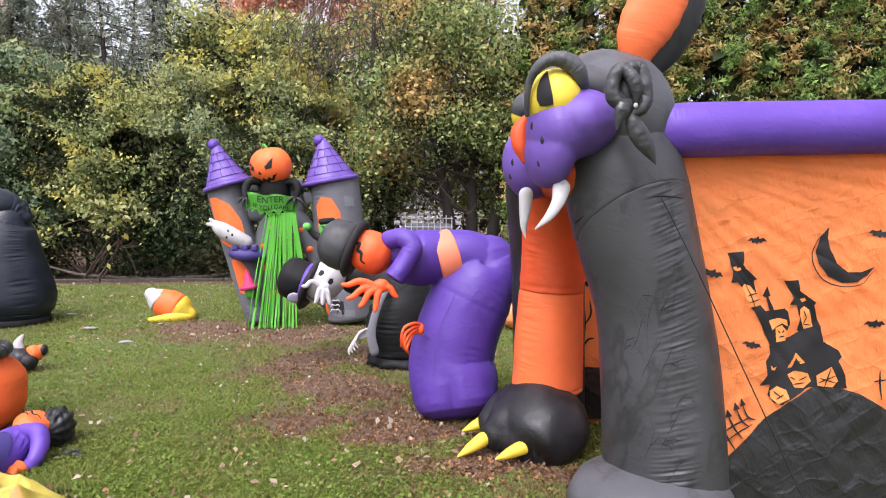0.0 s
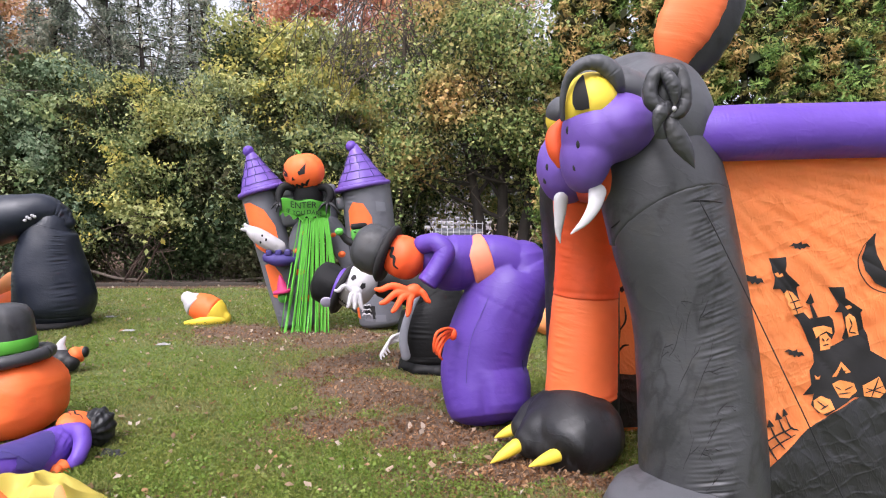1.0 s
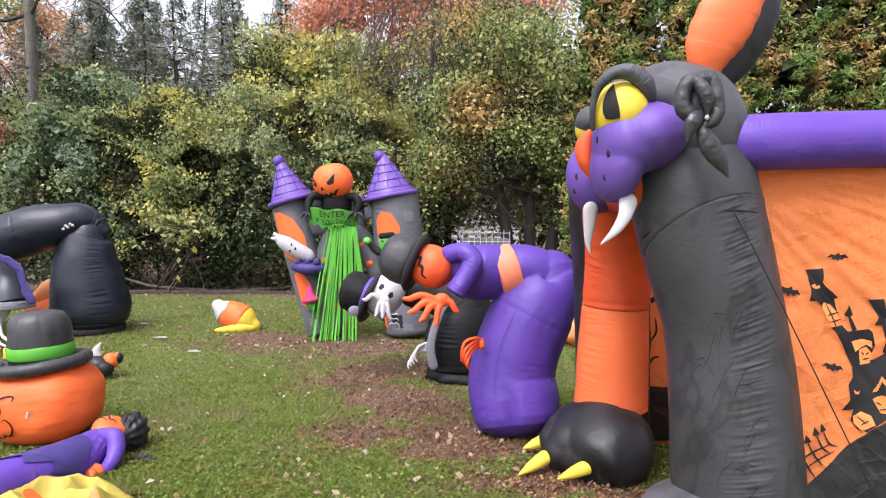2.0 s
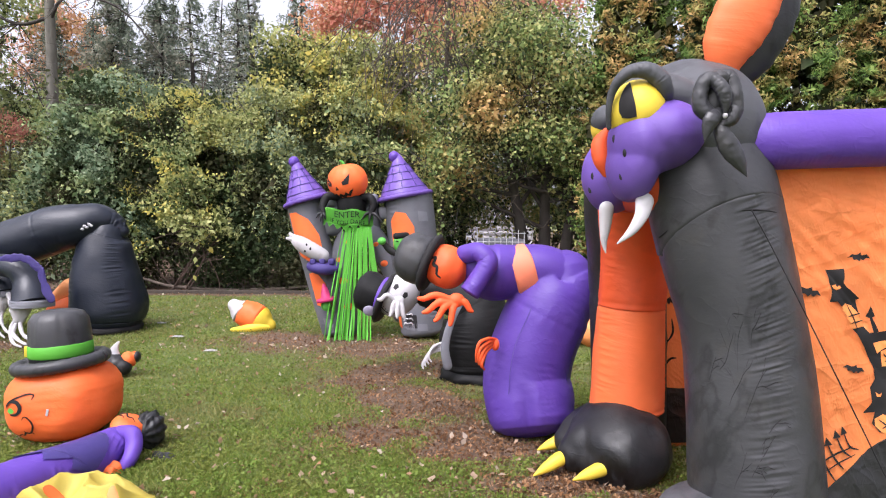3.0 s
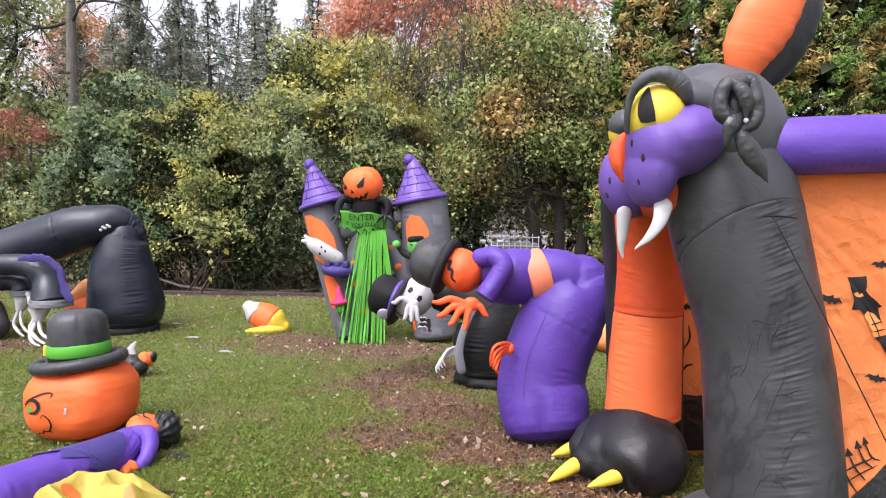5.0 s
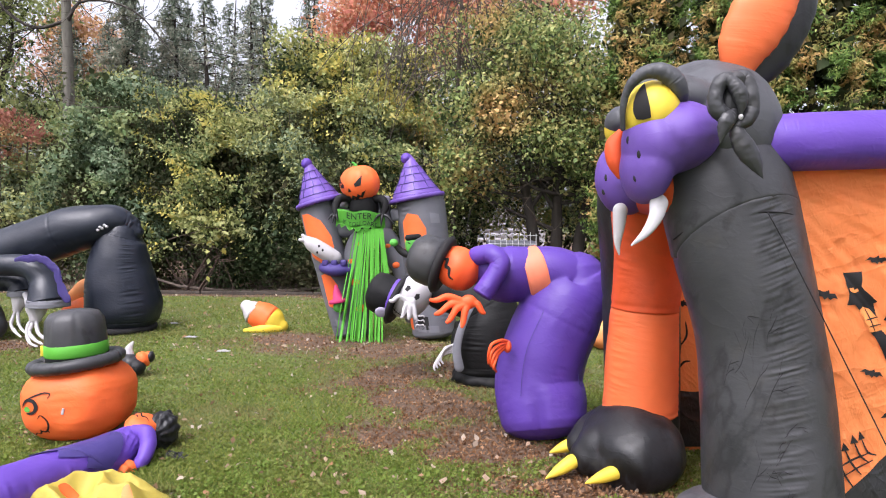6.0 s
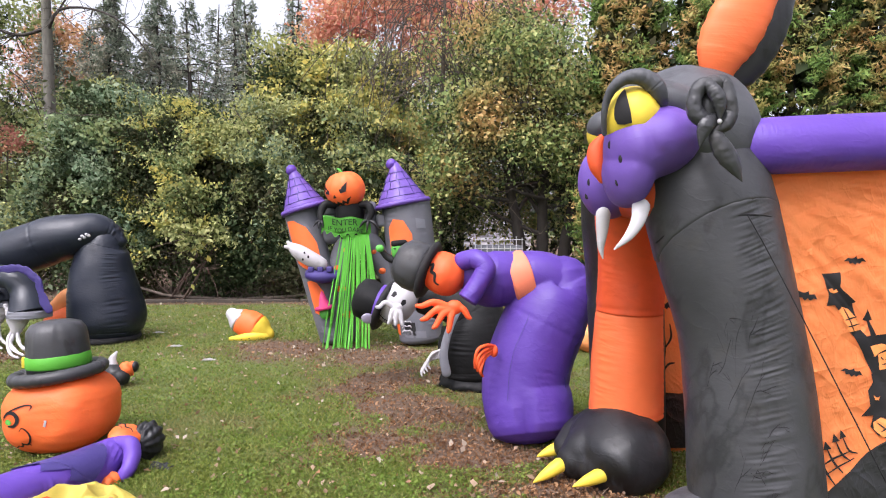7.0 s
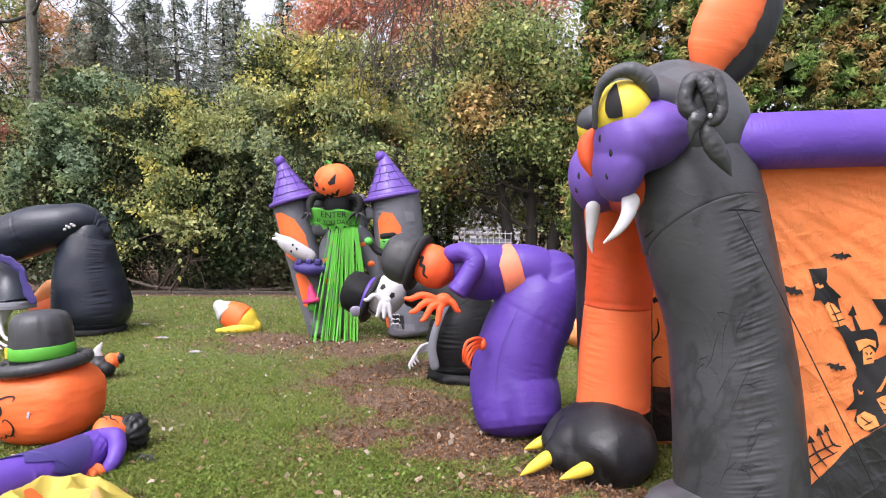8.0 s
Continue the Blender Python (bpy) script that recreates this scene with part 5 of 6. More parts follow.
def build_bent_man():
    t = thing("pumpkin_man", "bent-over purple inflatable man with pumpkin head", "inflatable", (0.8, 4.75, 0), group="half-inflated figures")

    sew = sewn((255, 205, 325), (0.62,), 0.032, 18, 60, 0.014, 5.0)

    def crease(u, a):
        w = math.exp(-((math.degrees(a) - 283) / 9) ** 2) * max(0, 0.30 - u) / 0.30
        return sew(u, a) - 0.12 * w + 0.006 * noise.noise((u * 4, math.cos(a) * 1.4, math.sin(a) * 1.4)) + 0.006 * noise.noise((u * 24, math.cos(a) * 5, math.sin(a) * 5))

    suit = T((0.780, 4.64, 0.125, 0.312), (0.768, 4.69, 0.26, 0.334), (0.75, 4.74, 0.42, 0.328), (0.81, 4.75, 0.68, 0.318), (0.93, 4.76, 0.95, 0.310), (1.05, 4.78, 1.10, 0.258), (1.04, 4.79, 1.17, 0.22), count=200, seg=110, ripple=crease, caps=(0.42, 1))
    tube(suit, [(1.09, 4.78, 1.12, 0.19), (0.88, 4.78, 1.22, 0.20), (0.66, 4.78, 1.225, 0.198), (0.48, 4.76, 1.215, 0.215), (0.33, 4.74, 1.27, 0.165), (0.24, 4.73, 1.28, 0.12)], 140, 90, ripple=sewn((200, 290), (0.30, 0.55), 0.035, 18, 50, 0.014, 6.0))
    body = blend(piece("suit", suit, PURPLE_SUIT, t, "slumped purple jacket and trousers"), 0.010, 3)
    sm = bmesh.new()
    tube(sm, [(0.60, 4.455, 0.16, 0.002), (0.58, 4.436, 0.42, 0.002), (0.62, 4.460, 0.70, 0.002), (0.73, 4.497, 0.95, 0.002), (0.80, 4.555, 1.12, 0.002)], 40, 6)
    tube(sm, [(1.02, 4.54, 0.40, 0.003), (1.0, 4.52, 0.62, 0.003), (1.06, 4.54, 0.85, 0.003), (1.11, 4.58, 1.0, 0.003)], 30, 6)
    piece("seam", sm, PURPLE_DARK, body, "dark stitched seam")
    piece("waistband", T((0.77, 4.775, 1.235, 0.205), (0.70, 4.77, 1.215, 0.210), (0.64, 4.77, 1.195, 0.208), count=16, seg=44, caps=(0.1, 0.1), ripple=lambda u, a: 1 + 0.02 * noise.noise((u * 3, math.cos(a) * 3, math.sin(a) * 3))), PEACH, body, "salmon band at the waist")
    piece("arm", T((0.27, 4.60, 1.36, 0.070), (0.36, 4.54, 1.375, 0.070), (0.425, 4.50, 1.31, 0.074), (0.37, 4.48, 1.20, 0.072), (0.295, 4.46, 1.09, 0.074), count=90, seg=40, caps=(1, 0.15), ripple=sewn((250,), (0.45, 0.95), 0.10, 40, 26, 0.03, 7.0)), PURPLE_SUIT, t, "bent purple sleeve")
    fingers(t, "hand", (0.20, 4.44, 1.04), [(-0.065, 4.40, 1.055), (-0.03, 4.38, 0.96), (0.05, 4.37, 0.905), (0.155, 4.38, 0.875), (0.31, 4.42, 0.965)], 0.027, ORANGE_WARM, label="orange hand with long fingers")
    grip = bmesh.new()
    tube(grip, [(0.490, 4.50, 0.751, 0.012), (0.429, 4.42, 0.772, 0.012), (0.363, 4.37, 0.753, 0.0115), (0.342, 4.37, 0.683, 0.011), (0.342, 4.40, 0.612, 0.007)], 24, 12)
    tube(grip, [(0.490, 4.50, 0.742, 0.012), (0.426, 4.42, 0.743, 0.012), (0.370, 4.37, 0.710, 0.0115), (0.355, 4.37, 0.651, 0.011), (0.361, 4.40, 0.593, 0.007)], 24, 12)
    tube(grip, [(0.490, 4.50, 0.732, 0.012), (0.423, 4.42, 0.715, 0.012), (0.377, 4.37, 0.667, 0.0115), (0.368, 4.37, 0.619, 0.011), (0.381, 4.40, 0.574, 0.007)], 24, 12)
    tube(grip, [(0.490, 4.50, 0.722, 0.012), (0.420, 4.42, 0.686, 0.012), (0.384, 4.37, 0.624, 0.0115), (0.381, 4.37, 0.588, 0.011), (0.400, 4.40, 0.555, 0.007)], 24, 12)
    ball(grip, (0.486, 4.50, 0.715), (0.03, 0.04, 0.045))
    piece("hand", grip, ORANGE_WARM, t, "orange hand with curled fingers")
    at, rad, turn = (0.135, 4.68, 1.26), (0.165, 0.17, 0.175), (-8, 24, -30)
    head = piece("head", B(at, rad, turn, shape=lobed(8, 0.03), seg=48), ORANGE_WARM, t, "orange pumpkin head hanging down")
    put = on_ball(at, rad, turn)
    ln = bmesh.new()
    stroke(ln, [(-34, 24), (-22, 10), (-12, 14), (-8, -2), (4, -4), (10, -20), (24, -24)], put, 4.2)
    stroke(ln, [(-44, 0), (-36, -14), (-38, -30), (-50, -34), (-54, -18), (-46, -2)], put, 2.6)
    piece("face", ln, INK, head, "black printed zigzag brow and eye")
    hat = piece("hat_brim", lathe(bmesh.new(), [(0.10, -0.025), (0.205, -0.027), (0.228, 0.0), (0.205, 0.027), (0.10, 0.025)], (0.015, 4.70, 1.285), (0, -70, -14)), INK, t, "black hat brim")
    piece("hat_crown", lathe(bmesh.new(), [(0.175, -0.01), (0.188, 0.05), (0.186, 0.12), (0.170, 0.18), (0.12, 0.228), (0.06, 0.245), (0.01, 0.248)], (-0.005, 4.70, 1.285), (0, -70, -14), 64, lambda k, z: 1 + 0.04 * noise.noise((math.cos(k * 6.283) * 4, math.sin(k * 6.283) * 4, z * 7))), LEG_BLACK, t, "round dark grey hat crown")


build_bent_man()


# ---- the bent skeleton in a black cloak ----
def build_skeleton():
    t = thing("skeleton_figure", "bent-over inflatable skeleton in black cloak and hat", "inflatable", (0.5, 6.45, 0), group="half-inflated figures")
    piece("cloak", T((0.52, 6.45, 0.13, 0.36), (0.50, 6.45, 0.35, 0.385), (0.50, 6.46, 0.55, 0.36), (0.46, 6.48, 0.72, 0.30), (0.30, 6.52, 0.84, 0.25), (0.02, 6.58, 0.88, 0.20), count=140, seg=90, caps=(0.35, 1),
                     ripple=sewn((240, 300), (0.05, 0.6), 0.03, 26, 50, 0.03, 8.0)), BLACK_MATTE, t, "black nylon cloak")
    hem = lathe(bmesh.new(), [(0.34, 0.0), (0.40, 0.006), (0.385, 0.05), (0.36, 0.09)], (0.52, 6.45, 0.0), (0, 0, 0), 60, lambda k, z: 1 + 0.05 * math.sin(k * 61) * (z < 0.1) + 0.03 * noise.noise((k * 30, z * 9, 0)))
    piece("hem", hem, BLACK_MATTE, t, "ragged black hem on the ground")
    piece("cloak_edge", T((0.320, 6.16, 0.810, 0.03), (0.246, 6.10, 0.681, 0.034), (0.188, 6.07, 0.520, 0.038), (0.162, 6.06, 0.357, 0.042), (0.190, 6.07, 0.196, 0.046), count=40, seg=18, flat=0.35), GREY_PALE, t, "pale grey cloak edge")
    for pts in ([(0.131, 6.12, 0.406, 0.022), (0.070, 6.08, 0.392, 0.024), (0.026, 6.05, 0.353, 0.022), (0.005, 6.03, 0.291, 0.02), (0.032, 6.02, 0.246, 0.009)],
                [(0.132, 6.12, 0.386, 0.022), (0.052, 6.08, 0.365, 0.024), (0.007, 6.05, 0.322, 0.022), (-0.014, 6.03, 0.263, 0.02), (0.006, 6.02, 0.224, 0.009)],
                [(0.132, 6.12, 0.366, 0.022), (0.035, 6.08, 0.338, 0.024), (-0.012, 6.05, 0.291, 0.022), (-0.033, 6.03, 0.234, 0.02), (-0.020, 6.02, 0.202, 0.009)],
                [(0.132, 6.12, 0.346, 0.022), (0.018, 6.08, 0.312, 0.024), (-0.031, 6.05, 0.260, 0.022), (-0.052, 6.03, 0.206, 0.02), (-0.046, 6.02, 0.179, 0.009)]):
        piece("finger", T(*[(*p[:3], p[3] * 0.66) for p in pts], count=20, seg=12, ripple=lambda u, a: 1 + 0.14 * math.cos(u * 19)), WHITE, t, "white bony finger")
    at, rad, turn = (-0.30, 6.48, 0.83), (0.19, 0.20, 0.275), (0, 40, -12)
    sk = piece("skull", B(at, rad, turn, shape=lambda d: 1 - 0.12 * max(0, -d.z - 0.2) + 0.03 * noise.noise(d * 3)), WHITE, t, "white printed skull face")
    put = on_ball(at, rad, turn)
    for name, pts in (("eye_socket", [(-28, 22), (-20, 26), (-11, 22), (-13, 13), (-24, 12)]), ("eye_socket", [(13, 22), (22, 26), (30, 19), (25, 11), (15, 13)]), ("nose_hole", [(0, 2), (4, -6), (-4, -6)])):
        piece(name, plate(bmesh.new(), pts, put, 0.004, 1), INK, sk)
    bm = bmesh.new()
    stroke(bm, [(-36, -30), (-18, -38), (0, -40), (20, -38), (38, -28)], put, 1.6)
    for x in (-22, -11, 0, 11, 22):
        stroke(bm, [(x, -32), (x * 1.05, -46)], put, 1.0)
    piece("face", bm, INK, sk, "black teeth lines")
    fingers(t, "hand", (-0.30, 6.27, 0.80), [(-0.50, 6.22, 0.82), (-0.38, 6.20, 0.66), (-0.31, 6.20, 0.645), (-0.24, 6.22, 0.64)], 0.028, WHITE, (0, 0, 0.05), "white bony hand over the face")
    piece("hat_brim", lathe(bmesh.new(), [(0.12, -0.025), (0.26, -0.03), (0.285, 0.0), (0.26, 0.03), (0.12, 0.025)], (-0.44, 6.53, 0.80), (0, -66, -12)), INK, t, "black hat brim")
    crown = piece("hat_crown", lathe(bmesh.new(), [(0.19, -0.02), (0.20, 0.08), (0.215, 0.18), (0.20, 0.26), (0.14, 0.30), (0.01, 0.31)], (-0.45, 6.53, 0.80), (0, -72, -12), 36, lambda k, z: 1 + 0.015 * math.sin(k * 50)), BLACK_MATTE, t, "tall black top hat crown")
    piece("hat_band", lathe(bmesh.new(), [(0.20, 0.0), (0.208, 0.01), (0.208, 0.045), (0.20, 0.05)], (-0.455, 6.53, 0.80), (0, -72, -12), 36), PURPLE, crown, "purple hat band")
    piece("patch", B((-0.595, 6.325, 0.69), (0.065, 0.02, 0.055), (20, 20, 20)), fabric("lilac_patch", (0.36, 0.33, 0.44), 0.6), crown, "lilac stitched patch")


build_skeleton()


# ---- the inflatable castle, still leaning as it fills ----
def written(body, size, mat, owner, name, put):
    """Words in the built-in font, bent onto a surface by put(u, v, off)."""
    cu = bpy.data.curves.new(name, "FONT")
    cu.body, cu.size, cu.align_x, cu.resolution_u = body, size, "CENTER", 3
    ob = bpy.data.objects.new(name, cu)
    scene.collection.objects.link(ob)
    bpy.context.view_layer.update()
    me = bpy.data.meshes.new_from_object(ob.evaluated_get(bpy.context.evaluated_depsgraph_get()))
    bm = bmesh.new()
    bm.from_mesh(me)
    bpy.data.objects.remove(ob)
    for v in bm.verts:
        v.co = put(v.co.x, v.co.y, 0.012)
    return piece(name, bm, mat, owner, smooth=False)


def build_castle():
    t = thing("castle_archway", "grey inflatable haunted castle with purple turrets", "inflatable", (-0.85, 8.7, 0), group="half-inflated figures")
    soft = sewn((235, 310), (0.5, 0.97), 0.06, 18, 50, 0.02, 1.0)

    def tower(axis, stones, ball_at, tip, brim, brim_r, lean):
        tw = piece("tower", T(*axis, count=140, seg=80, ripple=soft, caps=(0.3, 0.3)), GREY, t, "leaning grey tower")
        s = spline(axis, 60)

        def put(u, v, off):
            """u: degrees round the tower from its front, v: share of its height."""
            x, y, z, r = (np.interp(v * 59, range(60), s[:, k]) for k in range(4))
            a = radians(u)
            return Vector((x + (r + off) * math.sin(a), y - (r + off) * math.cos(a), z))
        for name, pts, mat in stones:
            piece(name, plate(bmesh.new(), pts, put, 0.010, 3), mat, tw)
        roof = lathe(bmesh.new(), [(brim_r, 0.0), (brim_r * 0.93, 0.05), (brim_r * 0.62, 0.24), (brim_r * 0.34, 0.42), (brim_r * 0.14, 0.56), (0.02, 0.60)], brim, (0, lean, 0), 40, lambda k, z: 1 + 0.012 * math.sin(k * 44))
        ro = piece("turret_roof", roof, PURPLE_PALE, t, "purple cone roof with printed brick lines")
        m = pose(*brim, 0, lean, 0)
        lines = bmesh.new()
        lv = [(0.10, 0.84), (0.21, 0.665), (0.32, 0.49), (0.43, 0.325)]
        for z, k in lv:
            ps = [(*(m @ Vector((math.cos(a) * (brim_r * k + 0.008), math.sin(a) * (brim_r * k + 0.008), z))), 0.004) for a in np.linspace(math.pi, 2 * math.pi, 9)]
            tube(lines, ps, 24, 5)
        for i in range(3):
            for a in np.linspace(math.pi * 1.08 + 0.2 * (i % 2), math.pi * 1.92, 5):
                p, q = (m @ Vector((math.cos(a) * (brim_r * k + 0.008), math.sin(a) * (brim_r * k + 0.008), z)) for z, k in (lv[i], lv[i + 1]))
                tube(lines, [(*p, 0.004), (*p.lerp(q, 0.5), 0.004), (*q, 0.004)], 4, 5)
        piece("brick_pattern", lines, PURPLE_DARK, ro)
        rim = [(*(m @ Vector((math.cos(a) * brim_r, math.sin(a) * brim_r, 0.0))), 0.032) for a in np.linspace(0, 2 * math.pi, 17)]
        piece("roof_rim", T(*rim, count=60, seg=12, caps=(0, 0), ripple=lambda u, a: 1 + 0.15 * math.sin(u * 150)), PURPLE_PALE, ro, "puffy purple rim")
        piece("finial", B(ball_at, (0.075, 0.075, 0.078)), PURPLE, t, "purple ball finial")
        return tw, put

    left, _ = tower([(-1.26, 8.66, 0.08, 0.20), (-1.36, 8.68, 0.45, 0.215), (-1.50, 8.70, 0.95, 0.225), (-1.64, 8.72, 1.45, 0.235), (-1.72, 8.74, 1.82, 0.24)],
                    [("orange_panel", [(-54, 0.58), (-10, 0.53), (34, 0.50), (36, 0.72), (12, 0.85), (-24, 0.91), (-54, 0.90)], ORANGE), ("orange_panel", [(-40, 0.25), (10, 0.22), (14, 0.40), (-8, 0.48), (-36, 0.46)], ORANGE),
                     ("grey_stone", [(-30, 0.06), (5, 0.05), (5, 0.13), (-30, 0.14)], GREY_PALE), ("grey_stone", [(30, 0.5), (58, 0.5), (58, 0.58), (30, 0.58)], GREY_PALE)],
                    (-1.865, 8.74, 2.385), (-1.8, 8.74, 2.25), (-1.685, 8.74, 1.86), 0.30, -17)
    right, _ = tower([(-0.08, 8.62, 0.10, 0.30), (-0.12, 8.63, 0.45, 0.315), (-0.18, 8.66, 0.95, 0.33), (-0.25, 8.70, 1.5, 0.335), (-0.30, 8.72, 1.93, 0.33)],
                     [("orange_panel", [(-50, 0.60), (6, 0.58), (8, 0.76), (-8, 0.86), (-32, 0.87), (-48, 0.80)], ORANGE), ("orange_panel", [(-78, 0.05), (-58, 0.04), (-58, 0.30), (-78, 0.32)], ORANGE),
                      ("grey_stone", [(-42, 0.03), (-18, 0.03), (-18, 0.10), (-42, 0.11)], GREY_PALE), ("grey_stone", [(-12, 0.03), (14, 0.03), (14, 0.10), (-12, 0.10)], GREY_PALE), ("dark_door", [(-40, 0.055), (-10, 0.055), (-10, 0.185), (-38, 0.19)], INK),
                      ("grey_stone", [(20, 0.80), (44, 0.80), (44, 0.87), (20, 0.88)], GREY_PALE), ("grey_stone", [(25, 0.42), (50, 0.42), (50, 0.50), (25, 0.50)], GREY_PALE)],
                     (-0.495, 8.72, 2.47), (-0.4, 8.72, 2.3), (-0.345, 8.72, 1.93), 0.36, -11)
    rb = bmesh.new()
    for k in range(3):
        for sgn in (-1, 1):
            tube(rb, [(-0.27 + sgn * 0.01, 8.31, 0.36 - 0.06 * k, 0.008), (-0.27 + sgn * 0.04, 8.32, 0.365 - 0.06 * k, 0.009), (-0.27 + sgn * 0.06, 8.33, 0.335 - 0.06 * k, 0.005)], 8, 8)
    piece("rib_print", rb, WHITE, right, "small white printed ribs")
    # arch and upper wall between the towers
    arch = T((-1.10, 8.70, 0.12, 0.13), (-1.14, 8.70, 0.6, 0.14), (-1.20, 8.70, 1.1, 0.15), (-1.05, 8.70, 1.42, 0.15), (-0.80, 8.70, 1.40, 0.15), (-0.58, 8.70, 1.05, 0.14), (-0.47, 8.68, 0.7, 0.12), (-0.40, 8.66, 0.3, 0.1), count=60, seg=28, ripple=lambda u, a: 1 - 0.03 * abs(math.sin(u * 26)) ** 8)
    ar = piece("arch", arch, GREY, t, "grey arch with orange stones")
    for x, z, s in ((-1.10, 0.42, 0.09), (-1.17, 0.78, 0.10), (-1.21, 1.06, 0.10), (-1.12, 1.30, 0.09), (-0.72, 1.28, 0.08), (-0.60, 1.02, 0.08), (-0.48, 0.66, 0.07)):
        piece("orange_stone", B((x, 8.66, z), (s, 0.115, s * 0.95), seg=20, rings=12), ORANGE, ar, "puffed orange stone")
    up = piece("upper_wall", box(bmesh.new(), (-1.08, 8.76, 1.62), (0.78, 0.26, 0.46), (0, -4, 0), 0.09), GREY, t, "grey wall over the arch")
    for x, z in ((-1.34, 1.86), (-1.12, 1.88), (-0.78, 1.87), (-0.62, 1.70)):
        piece("merlon", box(bmesh.new(), (x, 8.70, z), (0.15, 0.2, 0.17), (0, -8, 0), 0.04), GREY_PALE, up, "pale grey battlement")
    # pumpkin ghoul over the gate
    at, rad, turn = (-1.11, 8.58, 2.115), (0.275, 0.26, 0.262), (12, -6, -24)
    head = piece("pumpkin_head", B(at, rad, turn, shape=lobed(9, 0.04), seg=54), ORANGE, t, "orange pumpkin head with printed grin")
    pumpkin_face(on_ball(at, rad, turn, lobed(9, 0.04)), head, 1.2, -6)
    piece("stem", T((-1.16, 8.58, 2.33, 0.03), (-1.18, 8.57, 2.37, 0.02), (-1.21, 8.56, 2.39, 0.012), count=8, seg=10), GREEN, head, "short green stem")
    piece("body", T((-1.06, 8.62, 1.58, 0.17), (-1.06, 8.62, 1.8, 0.2), (-1.10, 8.62, 1.98, 0.16), count=20, seg=24), BLACK_MATTE, t, "black ghoul body")
    for pts, tips in (([(-1.22, 8.56, 1.90, 0.05), (-1.36, 8.5, 1.91, 0.055), (-1.42, 8.46, 1.80, 0.05), (-1.41, 8.42, 1.68, 0.035)], ((-1.50, 8.38, 1.62), (-1.44, 8.36, 1.58), (-1.37, 8.36, 1.60))),
                      ([(-0.94, 8.56, 1.90, 0.05), (-0.80, 8.5, 1.90, 0.055), (-0.75, 8.46, 1.80, 0.05), (-0.78, 8.42, 1.70, 0.035)], ((-0.90, 8.37, 1.60), (-0.80, 8.36, 1.54), (-0.62, 8.36, 1.56)))):
        a = piece("arm", T(*pts, count=20, seg=16), BLACK_MATTE, t, "thin black arm")
        for q in tips:
            p = Vector(pts[-1][:3])
            piece("finger", T((*p, 0.02), (*(p.lerp(Vector(q), 0.5) + Vector((0, -0.02, 0.03))), 0.02), (*q, 0.006), count=8, seg=8), BLACK, a)

    def banner(u, v, off):
        return Vector((-1.08 + u, 8.45 - 0.10 * math.cos(u * 4.0) - off, 1.64 + v + 0.012 * math.sin(u * 19) + 0.10 * u * u - 0.05 * u))
    sign = [(-0.32, 0.09), (0, 0.10), (0.32, 0.09), (0.33, -0.10), (0.28, -0.16), (0.25, -0.11), (0.19, -0.17), (0.14, -0.11), (0.09, -0.18), (0.03, -0.12), (-0.03, -0.18), (-0.08, -0.12), (-0.14, -0.17), (-0.19, -0.11), (-0.25, -0.16), (-0.28, -0.10), (-0.33, -0.15)]
    b = plate(bmesh.new(), sign, banner, 0.0, 3)
    bmesh.ops.solidify(b, geom=b.faces[:], thickness=0.006)
    sg = piece("banner", b, LIME, t, "ragged lime green cloth banner with black letters")
    written("ENTER", 0.115, INK, sg, "lettering", lambda u, v, off: banner(u - 0.01, v - 0.01, off))
    written("IF YOU DARE", 0.078, INK, sg, "lettering", lambda u, v, off: banner(u, v - 0.095, off))
    for k in range(36):
        x0 = -1.00 + 0.34 * (k / 35 - 0.35) + rng.normal() * 0.012
        x1 = -1.36 + 0.68 * (k / 35) ** 0.9 + rng.normal() * 0.025
        if k > 30:
            x1 += 0.12
        s = spline([(x0, 8.38, 1.50), (x0 * 0.65 + x1 * 0.35, 8.34, 1.0), (x0 * 0.25 + x1 * 0.75, 8.30 + rng.normal() * 0.04, 0.42), (x1, 8.26 + rng.normal() * 0.05, 0.02 + 0.35 * (k > 30))], 12)
        bm = bmesh.new()
        w, rows = rng.uniform(0.006, 0.012), []
        for i, p in enumerate(s):
            tw = 0.4 * math.sin(i * 0.8 + k)
            rows.append([bm.verts.new((p[0] + sx * w * math.cos(tw), p[1] + sx * w * math.sin(tw) + dy, p[2])) for sx, dy in ((-1, 0), (1, 0), (1, 0.004), (-1, 0.004))])
        for r0, r1 in zip(rows, rows[1:]):
            for j in range(4):
                bm.faces.new((r0[j], r0[(j + 1) % 4], r1[(j + 1) % 4], r1[j]))
        piece("streamer", bm, LIME, t, smooth=False)
    # little figures at the tower windows
    at, rad, turn = (-1.60, 8.36, 1.24), (0.10, 0.09, 0.20), (0, -52, -20)
    g = piece("ghost", T((-1.80, 8.36, 1.36, 0.05), (-1.70, 8.34, 1.29, 0.095), (-1.56, 8.36, 1.20, 0.105), (-1.42, 8.40, 1.12, 0.095), count=24, seg=22), WHITE, t, "small white ghost leaning out")
    for q in ((-1.83, 8.34, 1.41), (-1.86, 8.32, 1.35)):
        piece("ghost_arm", T((-1.74, 8.33, 1.33, 0.035), (*q, 0.022), count=6, seg=10), WHITE, g)
    for x, z in ((-1.60, 1.27), (-1.55, 1.22), (-1.62, 1.19)):
        piece("ghost_eye", B((x, 8.255, z), (0.014, 0.008, 0.02), seg=10, rings=6), INK, g)
    lb = T((-1.55, 8.40, 0.98, 0.075), (-1.40, 8.36, 0.95, 0.085), (-1.24, 8.42, 0.96, 0.075), count=16, seg=18, flat=1.2)
